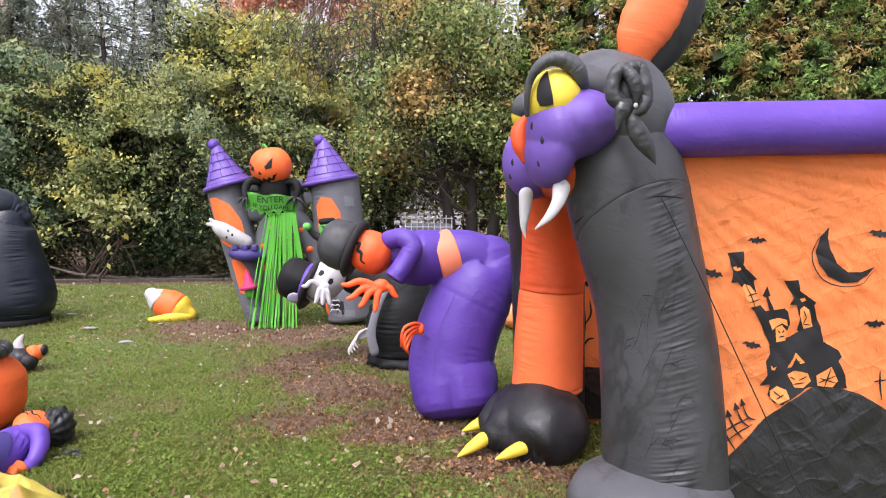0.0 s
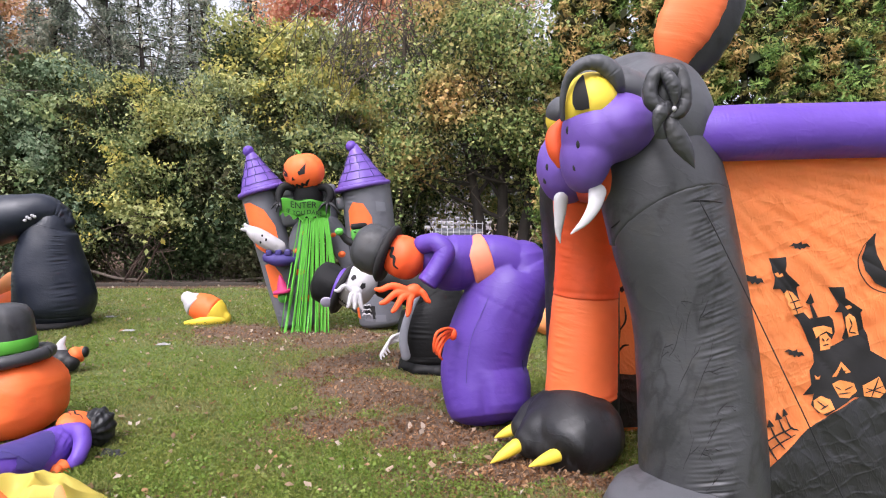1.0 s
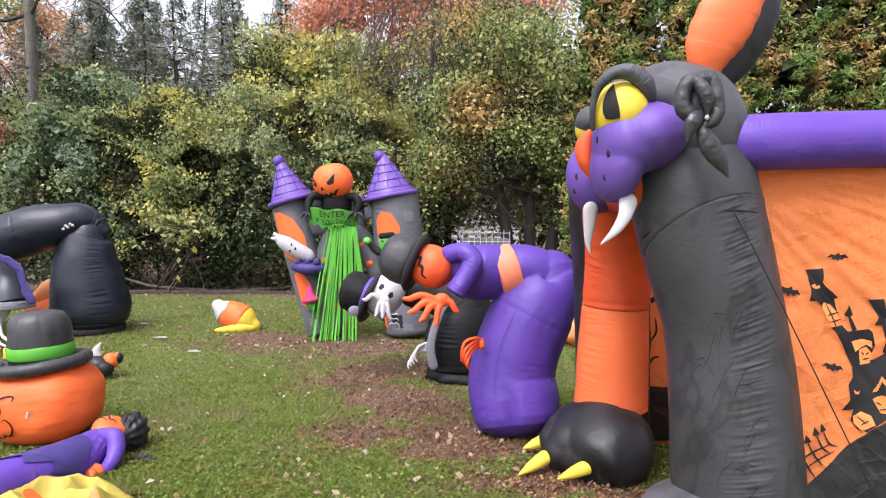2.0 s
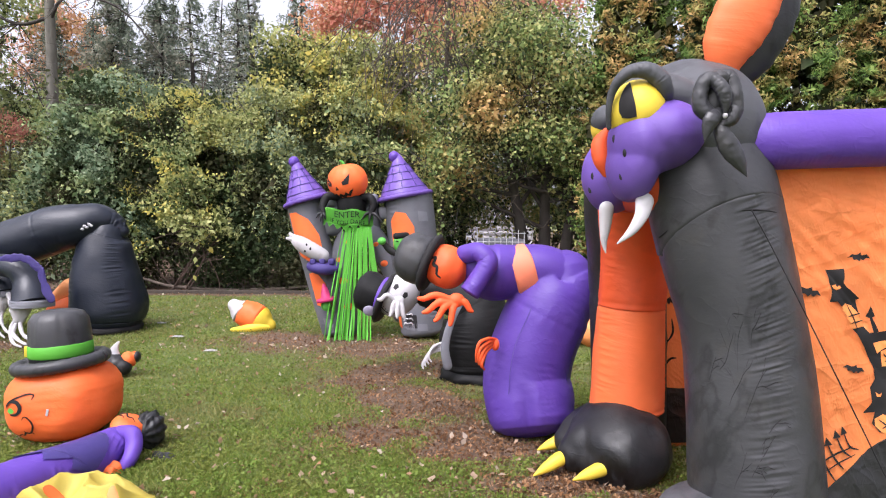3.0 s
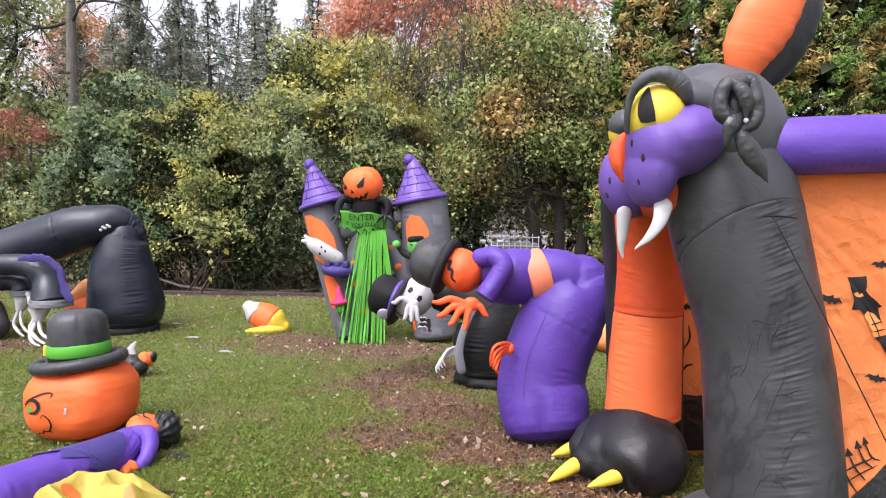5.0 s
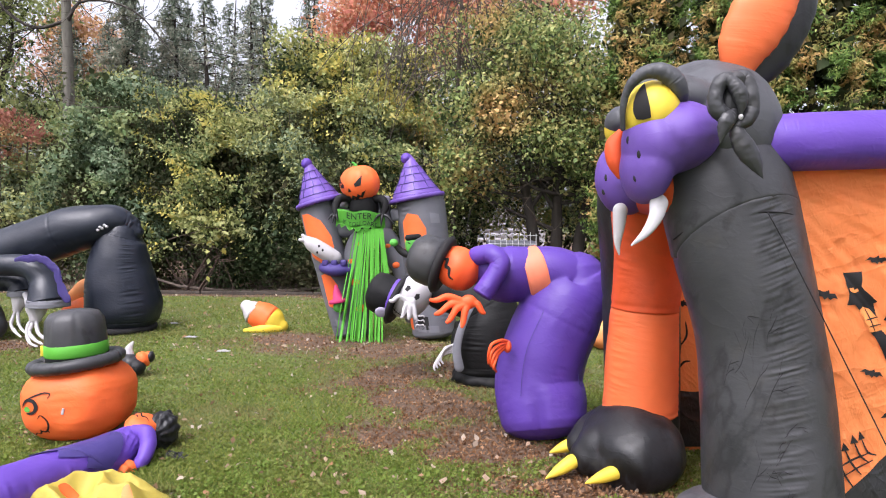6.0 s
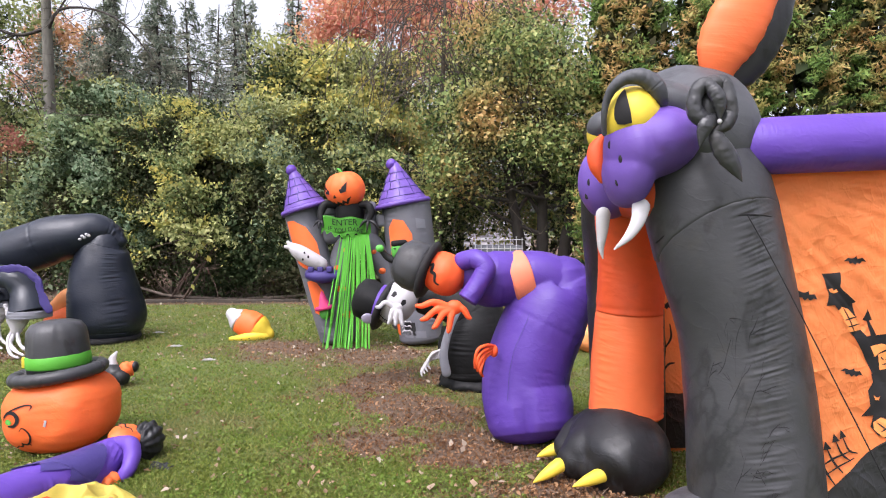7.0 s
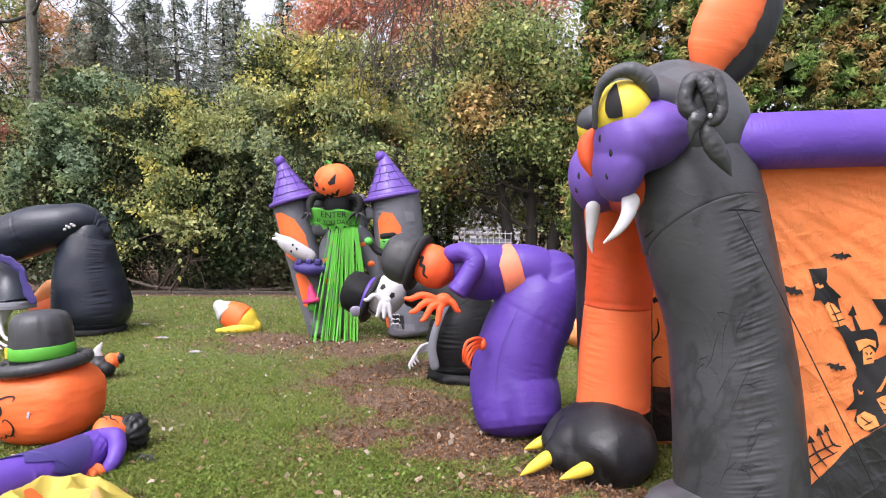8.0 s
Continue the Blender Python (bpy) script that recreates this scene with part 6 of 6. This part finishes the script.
    for x in (-1.53, -1.41, -1.29):
        box(lb, (x, 8.36, 1.05), (0.08, 0.12, 0.08), (0, 0, 0), 0.02)
    piece("balcony", lb, PURPLE_DARK, t, "dark purple padded balcony")
    w = piece("goblin", B((-1.36, 8.38, 0.46), (0.07, 0.07, 0.075)), GREEN, t, "small green goblin head in a pink hat")
    piece("goblin_hat", lathe(bmesh.new(), [(0.13, 0.0), (0.125, 0.04), (0.07, 0.05), (0.05, 0.14), (0.01, 0.24)], (-1.36, 8.38, 0.52), (0, -10, 0), 20), PINK, w, "pink pointed hat")
    f = piece("monster_head", box(bmesh.new(), (-0.37, 8.26, 1.30), (0.20, 0.16, 0.19), (0, -6, 8), 0.06), GREEN, t, "small green monster head with black hair")
    piece("hair", box(bmesh.new(), (-0.37, 8.26, 1.40), (0.21, 0.17, 0.08), (0, -6, 8), 0.035), BLACK_MATTE, f)
    fb = bmesh.new()
    for x, z, a, c in ((-0.42, 1.33, 0.022, 0.008), (-0.33, 1.34, 0.022, 0.008), (-0.37, 1.25, 0.04, 0.006)):
        ball(fb, (x, 8.175, z), (a, 0.01, c), (0, 15 if x < -0.4 else -15, 0), 12, 8)
    piece("face", fb, INK, f)
    for x in (-0.62, -0.17):
        piece("fist", B((x, 8.24, 1.33), (0.055, 0.05, 0.05)), GREEN, f, "green fist")
    piece("sleeve", T((-0.60, 8.27, 1.30, 0.035), (-0.5, 8.3, 1.2, 0.05), (-0.30, 8.3, 1.16, 0.06), (-0.2, 8.27, 1.28, 0.035), count=16, seg=14), BLACK, f, "black sleeves")


build_castle()


# ---- small and slumped things on the lawn ----
def build_candy_corn():
    t = thing("candy_corn", "slumped inflatable candy corn in three colours", "inflatable", (-2.55, 9.1, 0))
    wr = lambda u, a: 1 + 0.05 * noise.noise((u * 3, math.cos(a) * 2, math.sin(a) * 2))
    piece("tip", T((-2.80, 9.1, 0.36, 0.09), (-2.74, 9.1, 0.31, 0.145), (-2.68, 9.09, 0.265, 0.178), count=16, seg=28, caps=(1, 0), ripple=wr), WHITE, t, "soft white tip")
    piece("middle", T((-2.69, 9.09, 0.27, 0.175), (-2.56, 9.08, 0.215, 0.205), (-2.42, 9.06, 0.165, 0.195), count=16, seg=28, caps=(0, 0), ripple=wr), ORANGE, t, "orange middle")
    y = T((-2.43, 9.06, 0.167, 0.196), (-2.36, 9.05, 0.125, 0.16), (-2.29, 9.04, 0.085, 0.10), count=16, seg=28, caps=(0, 1), ripple=wr)
    tube(y, [(-2.78, 8.95, 0.03, 0.03), (-2.62, 8.91, 0.05, 0.05), (-2.45, 8.92, 0.07, 0.075), (-2.30, 8.98, 0.06, 0.06)], 20, 16)
    piece("base", y, YELLOW, t, "sagging yellow base")


build_candy_corn()


def build_hat_pumpkin():
    t = thing("pumpkin_with_hat", "round orange inflatable pumpkin in black hat", "inflatable", (-2.62, 4.62, 0))
    at, rad = (-2.635, 4.62, 0.280), (0.362, 0.355, 0.288)
    sh = lambda d: (abs(d.x) ** 2.6 + abs(d.y) ** 2.6 + abs(d.z) ** 2.6) ** (-1 / 2.6) * 0.975 + 0.03 * noise.noise(d * 2.0) + 0.010 * noise.noise((d.x * 3, d.y * 3, d.z * 16)) + 0.005 * math.sin(d.z * 60) * max(0.0, noise.noise(d * 3.1))
    body = piece("body", B(at, rad, (0, -4, 0), shape=sh, seg=96, rings=70), ORANGE, t, "taut orange pumpkin body")
    put = on_ball(at, rad, (0, -4, 0), sh)
    bm = bmesh.new()
    stroke(bm, [(-39, 4), (-31, 14), (-21, 20), (-11, 24), (-4, 23), (-6, 17)], put, 1.1)
    stroke(bm, [(-37, 7), (-30, 14), (-21, 13), (-18, 5), (-23, -2), (-32, -3)], put, 2.4)
    stroke(bm, [(-17, -9), (-14, -5), (-10, -8), (-7, -16), (-8, -23), (-13, -29), (-18, -28), (-22, -32), (-27, -31), (-33, -34), (-41, -31)], put, 1.1)
    stroke(bm, [(-18, -28), (-19, -25)], put, 0.8)
    stroke(bm, [(-11, -27), (-9, -31)], put, 0.8)
    piece("face", bm, INK, body, "black drawn eye, nose and mouth")
    piece("iris", plate(bmesh.new(), [(-35, 2), (-32, 6), (-28, 6), (-25, 2), (-28, -1), (-33, -1)], put, 0.006, 1), GREEN, body, "green eye")
    piece("tag", box(bmesh.new(), tuple(put(10, -2, 0.004)), (0.016, 0.006, 0.045), (0, 12, 0), 0.002), WHITE, body, "small white tag")
    m = pose(-2.655, 4.60, 0.555, 0, -7, 0)
    rim = [(*(m @ Vector((0.278 * math.cos(a), 0.27 * math.sin(a), 0.0))), 0.046) for a in np.linspace(0, 2 * math.pi, 17)]
    hat = T(*rim, count=72, seg=16, caps=(0, 0), ripple=lambda u, a: 1 + 0.05 * math.sin(u * 160))
    lathe(hat, [(0.285, -0.02), (0.285, 0.015), (0.2, 0.03)], (-2.655, 4.60, 0.555), (0, -7, 0), 40)
    piece("hat_brim", hat, LEG_BLACK, t, "thick padded black brim")
    piece("hat_crown", lathe(bmesh.new(), [(0.206, 0.0), (0.203, 0.10), (0.200, 0.22), (0.190, 0.29), (0.160, 0.338), (0.10, 0.358), (0.01, 0.362)], (-2.665, 4.62, 0.57), (0, -3, 0), 88, lambda k, z: 1 + 0.03 * noise.noise((k * 40, z * 3, 5)) * (z > 0.2) + 0.03 * noise.noise((k * 8, z * 8, 0)) + 0.02 * noise.noise((k * 20, z * 25, 3))), LEG_BLACK, t, "rounded black hat crown")
    piece("hat_band", lathe(bmesh.new(), [(0.206, 0.03), (0.211, 0.04), (0.209, 0.115), (0.202, 0.122)], (-2.665, 4.62, 0.57), (0, -3, 0), 44), LIME, t, "bright green hat band")
    piece("buckle", box(bmesh.new(), (-2.850, 4.53, 0.64), (0.03, 0.05, 0.075), (0, 0, -60), 0.006), YELLOW, t, "yellow buckle")


build_hat_pumpkin()


def build_lying_man():
    t = thing("lying_pumpkin_man", "purple inflatable pumpkin man lying on grass", "inflatable", (-2.6, 3.95, 0), group="half-inflated figures")
    wr = sewn((250, 300), (0.55, 0.78), 0.09, 26, 50, 0.045, 3.0)
    axis = [(-2.437, 3.00, 0.125, 0.15), (-2.350, 3.14, 0.130, 0.155), (-2.292, 3.26, 0.131, 0.155), (-2.243, 3.46, 0.114, 0.152), (-2.189, 3.63, 0.101, 0.148), (-2.119, 3.85, 0.089, 0.14), (-2.085, 4.02, 0.087, 0.135), (-2.056, 4.16, 0.098, 0.122), (-2.054, 4.24, 0.108, 0.08)]
    piece("body", T(*axis, count=170, seg=84, ripple=wr), PURPLE, t, "slack purple body")
    run = spline(axis, 170)

    def on_body(u, v, off):
        """u: degrees round from straight up towards the near side, v: share along."""
        i = min(168, max(1, int(v * 169)))
        c, r = Vector(run[i][:3]), run[i][3]
        d = Vector(run[i + 1][:3]) - Vector(run[i - 1][:3])
        side = d.cross(Vector((0, 0, 1))).normalized()
        up = side.cross(d.normalized())
        return c + (up * math.cos(radians(u)) + side * math.sin(radians(u))) * (r * 1.035 + off)
    piece("waistcoat", plate(bmesh.new(), [(-55, 0.44), (-30, 0.62), (-8, 0.74), (16, 0.76), (34, 0.73), (62, 0.67), (95, 0.60), (70, 0.52), (48, 0.54), (30, 0.43), (5, 0.47), (-20, 0.38)], on_body, 0.006, 3), PURPLE_DARK, t, "dark purple waistcoat with pointed hems")
    head = piece("head", B((-2.030, 4.28, 0.173), (0.115, 0.12, 0.088), (0, 22, -20), shape=lobed(8, 0.03)), ORANGE, t, "orange pumpkin head")
    ln = bmesh.new()
    put = on_ball((-2.030, 4.28, 0.173), (0.115, 0.12, 0.088), (-55, 22, -20))
    stroke(ln, [(-34, 20), (-20, 12), (-8, 22), (6, 12), (20, 20), (34, 14)], put, 3)
    stroke(ln, [(-24, -2), (-10, 3), (0, -2)], put, 2)
    piece("face", ln, INK, head)
    piece("hair", B((-1.938, 4.36, 0.121), (0.115, 0.12, 0.14), (0, 12, 0), shape=lambda d: 1 + 0.10 * noise.noise(d * 4) + 0.05 * math.sin(11 * math.atan2(d.x, d.z)), seg=64, rings=36), BLACK, head, "crumpled black hat")
    piece("arm", T((-2.016, 4.14, 0.193, 0.042), (-1.923, 4.10, 0.193, 0.052), (-1.889, 4.06, 0.140, 0.052), (-1.883, 4.00, 0.080, 0.047), (-1.901, 3.97, 0.040, 0.043), count=60, seg=30, ripple=sewn((250,), (0.4, 0.95), 0.12, 40, 26, 0.04, 7.0)), PURPLE, t, "bent purple sleeve")
    fingers(t, "hand", (-1.971, 3.93, 0.021), [(-2.002, 3.88, 0.030), (-1.985, 3.86, 0.017), (-1.945, 3.85, 0.007)], 0.032, ORANGE, label="orange hand closed in a fist")


build_lying_man()


def crumple(name, label, category, at, size, height, mat, seed, dots=()):
    """A deflated sheet of nylon fallen into folds."""
    t = thing(name, label, category, (*at, 0))
    n, m = (110, 74) if size[0] > 0.3 else (30, 20)
    bm = bmesh.new()

    def put(u, v, off):
        r = max(0.0, 1 - (abs(2 * u - 1) ** 3 + abs(2 * v - 1) ** 3) ** (1 / 3))
        e = 1 + 0.16 * noise.noise((u * 3, v * 3, seed + 9))
        f = 0.9 * (1 - 2.4 * abs(noise.noise((u * 2.6 + seed, v * 2.2, seed)))) + 0.25 * (1 - 2.5 * abs(noise.noise((u * 4, v * 3, seed + 3))))
        z = 0.015 + height * min(1, r * 2.6) * max(0.0, 0.3 + f)
        return Vector((at[0] + (u - 0.5) * size[0] * e, at[1] + (v - 0.5) * size[1] * e, z + off))
    g = [[bm.verts.new(put(i / n, j / m, 0)) for i in range(n + 1)] for j in range(m + 1)]
    for j in range(m):
        for i in range(n):
            bm.faces.new((g[j][i], g[j][i + 1], g[j + 1][i + 1], g[j + 1][i]))
    bmesh.ops.solidify(bm, geom=bm.faces[:], thickness=0.004)
    sh = piece("sheet", bm, mat, t)
    for u, v, r, dm in dots:
        piece("printed_patch", plate(bmesh.new(), [(u + r * math.cos(a), v + r * 1.5 * math.sin(a)) for a in np.linspace(0, 2 * math.pi, 12, endpoint=False)], put, 0.008, 2), dm, sh)
    return t


crumple("deflated_sheet", "crumpled yellow deflated nylon on the grass", "deflated inflatable", (-1.90, 3.40), (0.80, 0.50), 0.125, YELLOW_PALE, 1.7, ((0.40, 0.40, 0.06, ORANGE), (0.80, 0.3, 0.035, AMBER)))
crumple("deflated_scrap", "torn black plastic scrap on the lawn", "scrap", (-1.77, 4.17), (0.17, 0.11), 0.025, CHARCOAL, 4.4)


def build_small_figure():
    t = thing("toppled_figure", "toppled black and orange inflatable on grass", "inflatable", (-3.15, 6.35, 0))
    wr = lambda u, a: 1 + 0.06 * noise.noise((u * 4, math.cos(a) * 2, math.sin(a) * 2))
    piece("body", T((-3.210, 6.40, 0.163, 0.085), (-3.122, 6.34, 0.131, 0.1), (-3.050, 6.32, 0.108, 0.085), count=24, seg=30, ripple=wr), BLACK, t, "black body")
    piece("sleeve", T((-3.149, 6.36, 0.224, 0.05), (-3.149, 6.36, 0.282, 0.04), (-3.109, 6.36, 0.352, 0.012), count=16, seg=18, flat=0.6, ripple=wr), WHITE, t, "white upturned tip")
    piece("head", T((-3.052, 6.36, 0.128, 0.055), (-3.010, 6.38, 0.177, 0.085), (-2.973, 6.40, 0.202, 0.05), count=20, seg=26, ripple=wr), ORANGE, t, "orange head")
    piece("cap", B((-2.945, 6.40, 0.197), (0.035, 0.05, 0.055)), BLACK, t, "dark cap")


build_small_figure()


def build_black_arch():
    t = thing("spider_leg_archway", "glossy black inflatable arch with bent leg", "inflatable", (-4.6, 9.0, 0))
    wr = lambda u, a: 1 + 0.015 * noise.noise((u * 5, math.cos(a) * 1.5, math.sin(a) * 1.5))
    piece("leg", T((-4.513, 9.00, 0.124, 0.42), (-4.513, 9.00, 0.303, 0.5), (-4.546, 9.00, 0.570, 0.485), (-4.578, 9.00, 0.836, 0.44), (-4.578, 9.00, 1.094, 0.385), (-4.561, 9.00, 1.295, 0.325), (-4.529, 9.00, 1.417, 0.24), count=180, seg=96, caps=(0.3, 0.7),
                   ripple=sewn((230, 322), (0.04, 0.93), 0.05, 20, 50, 0.035, 4.0)), NAVY_BLACK, t, "bulging black lower leg")
    fold = sewn((200, 300), (0.55,), 0.035, 18, 60, 0.03, 2.0)
    piece("beam", T((-4.345, 9.00, 1.404, 0.1), (-4.465, 9.00, 1.506, 0.17), (-4.640, 8.95, 1.559, 0.235), (-4.860, 8.90, 1.499, 0.29), (-5.194, 8.90, 1.429, 0.325), (-5.496, 8.90, 1.320, 0.335), (-5.910, 8.90, 1.176, 0.335), (-6.512, 8.85, 0.937, 0.335), (-7.187, 8.80, 0.658, 0.33), count=220, seg=88,
                    ripple=lambda u, a: fold(u, a) + 0.30 * max(0.0, 0.20 - u) * noise.noise((u * 30 + math.cos(a) * 1.5, math.sin(a) * 2.5, 1.0)) * 4), NAVY_BLACK, t, "long sagging black beam folded over the leg")
    piece("hem", lathe(bmesh.new(), [(0.38, 0.0), (0.445, 0.012), (0.45, 0.05), (0.44, 0.09)], (-4.54, 9.0, 0), (0, 0, 0), 60, lambda k, z: 1 + 0.05 * noise.noise((k * 24, z * 20, 1))), INK, t, "wrinkled black ground skirt")
    tie = bmesh.new()
    for k in range(5):
        ball(tie, (-4.561 - 0.03 * k, 8.62, 1.489 - 0.012 * k + 0.03 * (k % 2)), (0.022, 0.02, 0.020), seg=12, rings=8)
    piece("plug", tie, WHITE, t, "small white tied plug")


build_black_arch()


def build_reaper_arm():
    t = thing("reaper_figure", "slumped dark inflatable reaper with bony hands", "inflatable", (-5.6, 8.2, 0), group="half-inflated figures")
    wr = lambda u, a: 1 + 0.04 * noise.noise((u * 5, math.cos(a) * 2, math.sin(a) * 2))
    piece("body", T((-7.2, 8.5, 0.55, 0.30), (-6.6, 8.4, 0.50, 0.30), (-6.1, 8.3, 0.35, 0.25), (-5.85, 8.2, 0.18, 0.18), count=30, seg=28, ripple=wr), CHARCOAL, t, "collapsed dark body")
    sl = piece("sleeve", T((-6.068, 8.05, 0.965, 0.14), (-5.600, 8.00, 0.992, 0.135), (-5.314, 8.00, 0.990, 0.14), (-5.109, 7.97, 0.932, 0.15), (-5.005, 7.95, 0.807, 0.165), (-4.951, 7.92, 0.675, 0.205), (-4.918, 7.90, 0.550, 0.235), count=70, seg=44, caps=(1, 0.05), ripple=wr), NAVY_BLACK, t, "dark drooping sleeve")
    piece("cuff", T((-4.918, 7.90, 0.578, 0.236), (-4.918, 7.90, 0.493, 0.246), count=8, seg=44, caps=(0.05, 0.05), ripple=wr), GREY_PALE, sl, "pale grey cuff")
    sl = piece("sleeve", T((-5.961, 8.30, 0.728, 0.12), (-5.663, 8.30, 0.756, 0.125), (-5.531, 8.28, 0.715, 0.135), (-5.496, 8.26, 0.621, 0.15), count=40, seg=36, caps=(1, 0.05), ripple=wr), NAVY_BLACK, t, "dark drooping sleeve")
    piece("cuff", T((-5.496, 8.26, 0.644, 0.152), (-5.497, 8.26, 0.577, 0.158), count=8, seg=36, caps=(0.05, 0.05), ripple=wr), GREY_PALE, sl, "pale grey cuff")
    piece("trim", T((-5.210, 7.74, 1.078, 0.02), (-5.037, 7.74, 1.109, 0.05), (-4.864, 7.74, 1.084, 0.05), (-4.775, 7.74, 1.010, 0.05), (-4.699, 7.74, 0.942, 0.05), (-4.692, 7.74, 0.859, 0.05), (-4.658, 7.74, 0.748, 0.05), (-4.596, 7.74, 0.603, 0.05), count=120, seg=24, flat=0.22, ripple=lambda u, a: 1 + 0.45 * noise.noise((u * 9, math.cos(a) * 1.5, 0)) + 0.2 * noise.noise((u * 30, math.cos(a), 2))), PURPLE_DARK, t, "ragged purple cape edge")
    for name, pts in (("wrist", [(-5.047, 7.88, 0.500, 0.125), (-5.042, 7.86, 0.425, 0.105), (-5.043, 7.84, 0.350, 0.07)]), ("wrist", [(-5.497, 8.25, 0.578, 0.12), (-5.493, 8.22, 0.493, 0.09), (-5.509, 8.20, 0.406, 0.055)])):
        piece(name, T(*pts, count=20, seg=36, ripple=lambda u, a: 1 + 0.09 * noise.noise((u * 2, math.cos(a) * 6, math.sin(a) * 6))), WHITE, t, "frayed white wrist")
    for pts in [
                [(-5.043, 7.84, 0.364, 0.045), (-5.067, 7.80, 0.264, 0.04), (-5.069, 7.76, 0.179, 0.04), (-4.955, 7.68, 0.111, 0.034), (-4.828, 7.62, 0.070, 0.022)],
                [(-5.029, 7.84, 0.364, 0.045), (-4.991, 7.78, 0.254, 0.038), (-4.925, 7.72, 0.174, 0.036), (-4.819, 7.66, 0.131, 0.03), (-4.739, 7.62, 0.113, 0.018)],
                [(-5.057, 7.84, 0.364, 0.04), (-5.102, 7.80, 0.284, 0.034), (-5.091, 7.74, 0.168, 0.034), (-4.998, 7.66, 0.073, 0.03), (-4.877, 7.60, 0.045, 0.018)],
                [(-5.517, 8.20, 0.413, 0.045), (-5.535, 8.15, 0.309, 0.035), (-5.524, 8.10, 0.207, 0.035), (-5.405, 8.02, 0.128, 0.03), (-5.321, 7.98, 0.086, 0.016)],
                [(-5.495, 8.20, 0.414, 0.045), (-5.469, 8.15, 0.296, 0.034), (-5.415, 8.10, 0.202, 0.032), (-5.304, 8.02, 0.144, 0.024), (-5.220, 7.98, 0.124, 0.014)],
                [(-5.339, 8.10, 0.612, 0.05), (-5.278, 8.05, 0.525, 0.055), (-5.232, 8.00, 0.424, 0.05), (-5.157, 7.95, 0.346, 0.04)]]:
        piece("bone", T(*[(*p[:3], p[3] * 0.6) for p in pts], count=24, seg=12, ripple=lambda u, a: 1 + 0.12 * math.cos(u * 19)), WHITE, t, "long white bony finger")


build_reaper_arm()


def build_back_heap():
    t = thing("deflated_heap", "deflated orange and blue inflatable behind the arch", "deflated inflatable", (-5.25, 9.6, 0))
    wr = lambda u, a: 1 + 0.10 * noise.noise((u * 4, math.cos(a) * 2.5, math.sin(a) * 2.5))
    piece("fold", T((-5.65, 9.7, 0.30, 0.16), (-5.35, 9.65, 0.50, 0.20), (-5.05, 9.6, 0.42, 0.16), count=22, seg=26, ripple=wr), AMBER, t, "faded orange fold")
    piece("fold", T((-5.55, 9.5, 0.18, 0.16), (-5.2, 9.45, 0.24, 0.20), (-4.85, 9.5, 0.16, 0.16), count=22, seg=26, ripple=wr), ORANGE, t, "orange fold")
    piece("fold", T((-5.3, 9.3, 0.10, 0.10), (-5.05, 9.28, 0.13, 0.13), (-4.8, 9.3, 0.10, 0.10), count=16, seg=22, ripple=wr), BLUE, t, "light blue fold")
    t = thing("slack_pumpkin", "pale orange inflatable lying behind the archway", "inflatable", (2.25, 8.1, 0))
    piece("body", B((2.30, 8.1, 0.20), (0.46, 0.38, 0.245), shape=lambda d: 1 + 0.05 * noise.noise(d * 2.4) - 0.04 * abs(math.cos(3 * math.atan2(d.y, d.x))) ** 8), AMBER, t, "slack pale orange body")
    piece("seam", T((2.0, 7.86, 0.30, 0.006), (2.1, 7.77, 0.2, 0.006), (2.12, 7.74, 0.05, 0.006), count=10, seg=6), PURPLE_DARK, t)


build_back_heap()
for x, y, k in ((-3.37, 8.5, 2.2), (-4.06, 9.6, 6.1), (-2.62, 7.6, 8.3)):
    crumple("paper_scrap", "small white paper scrap on the grass", "litter", (x, y), (0.16, 0.09), 0.012, WHITE, k)
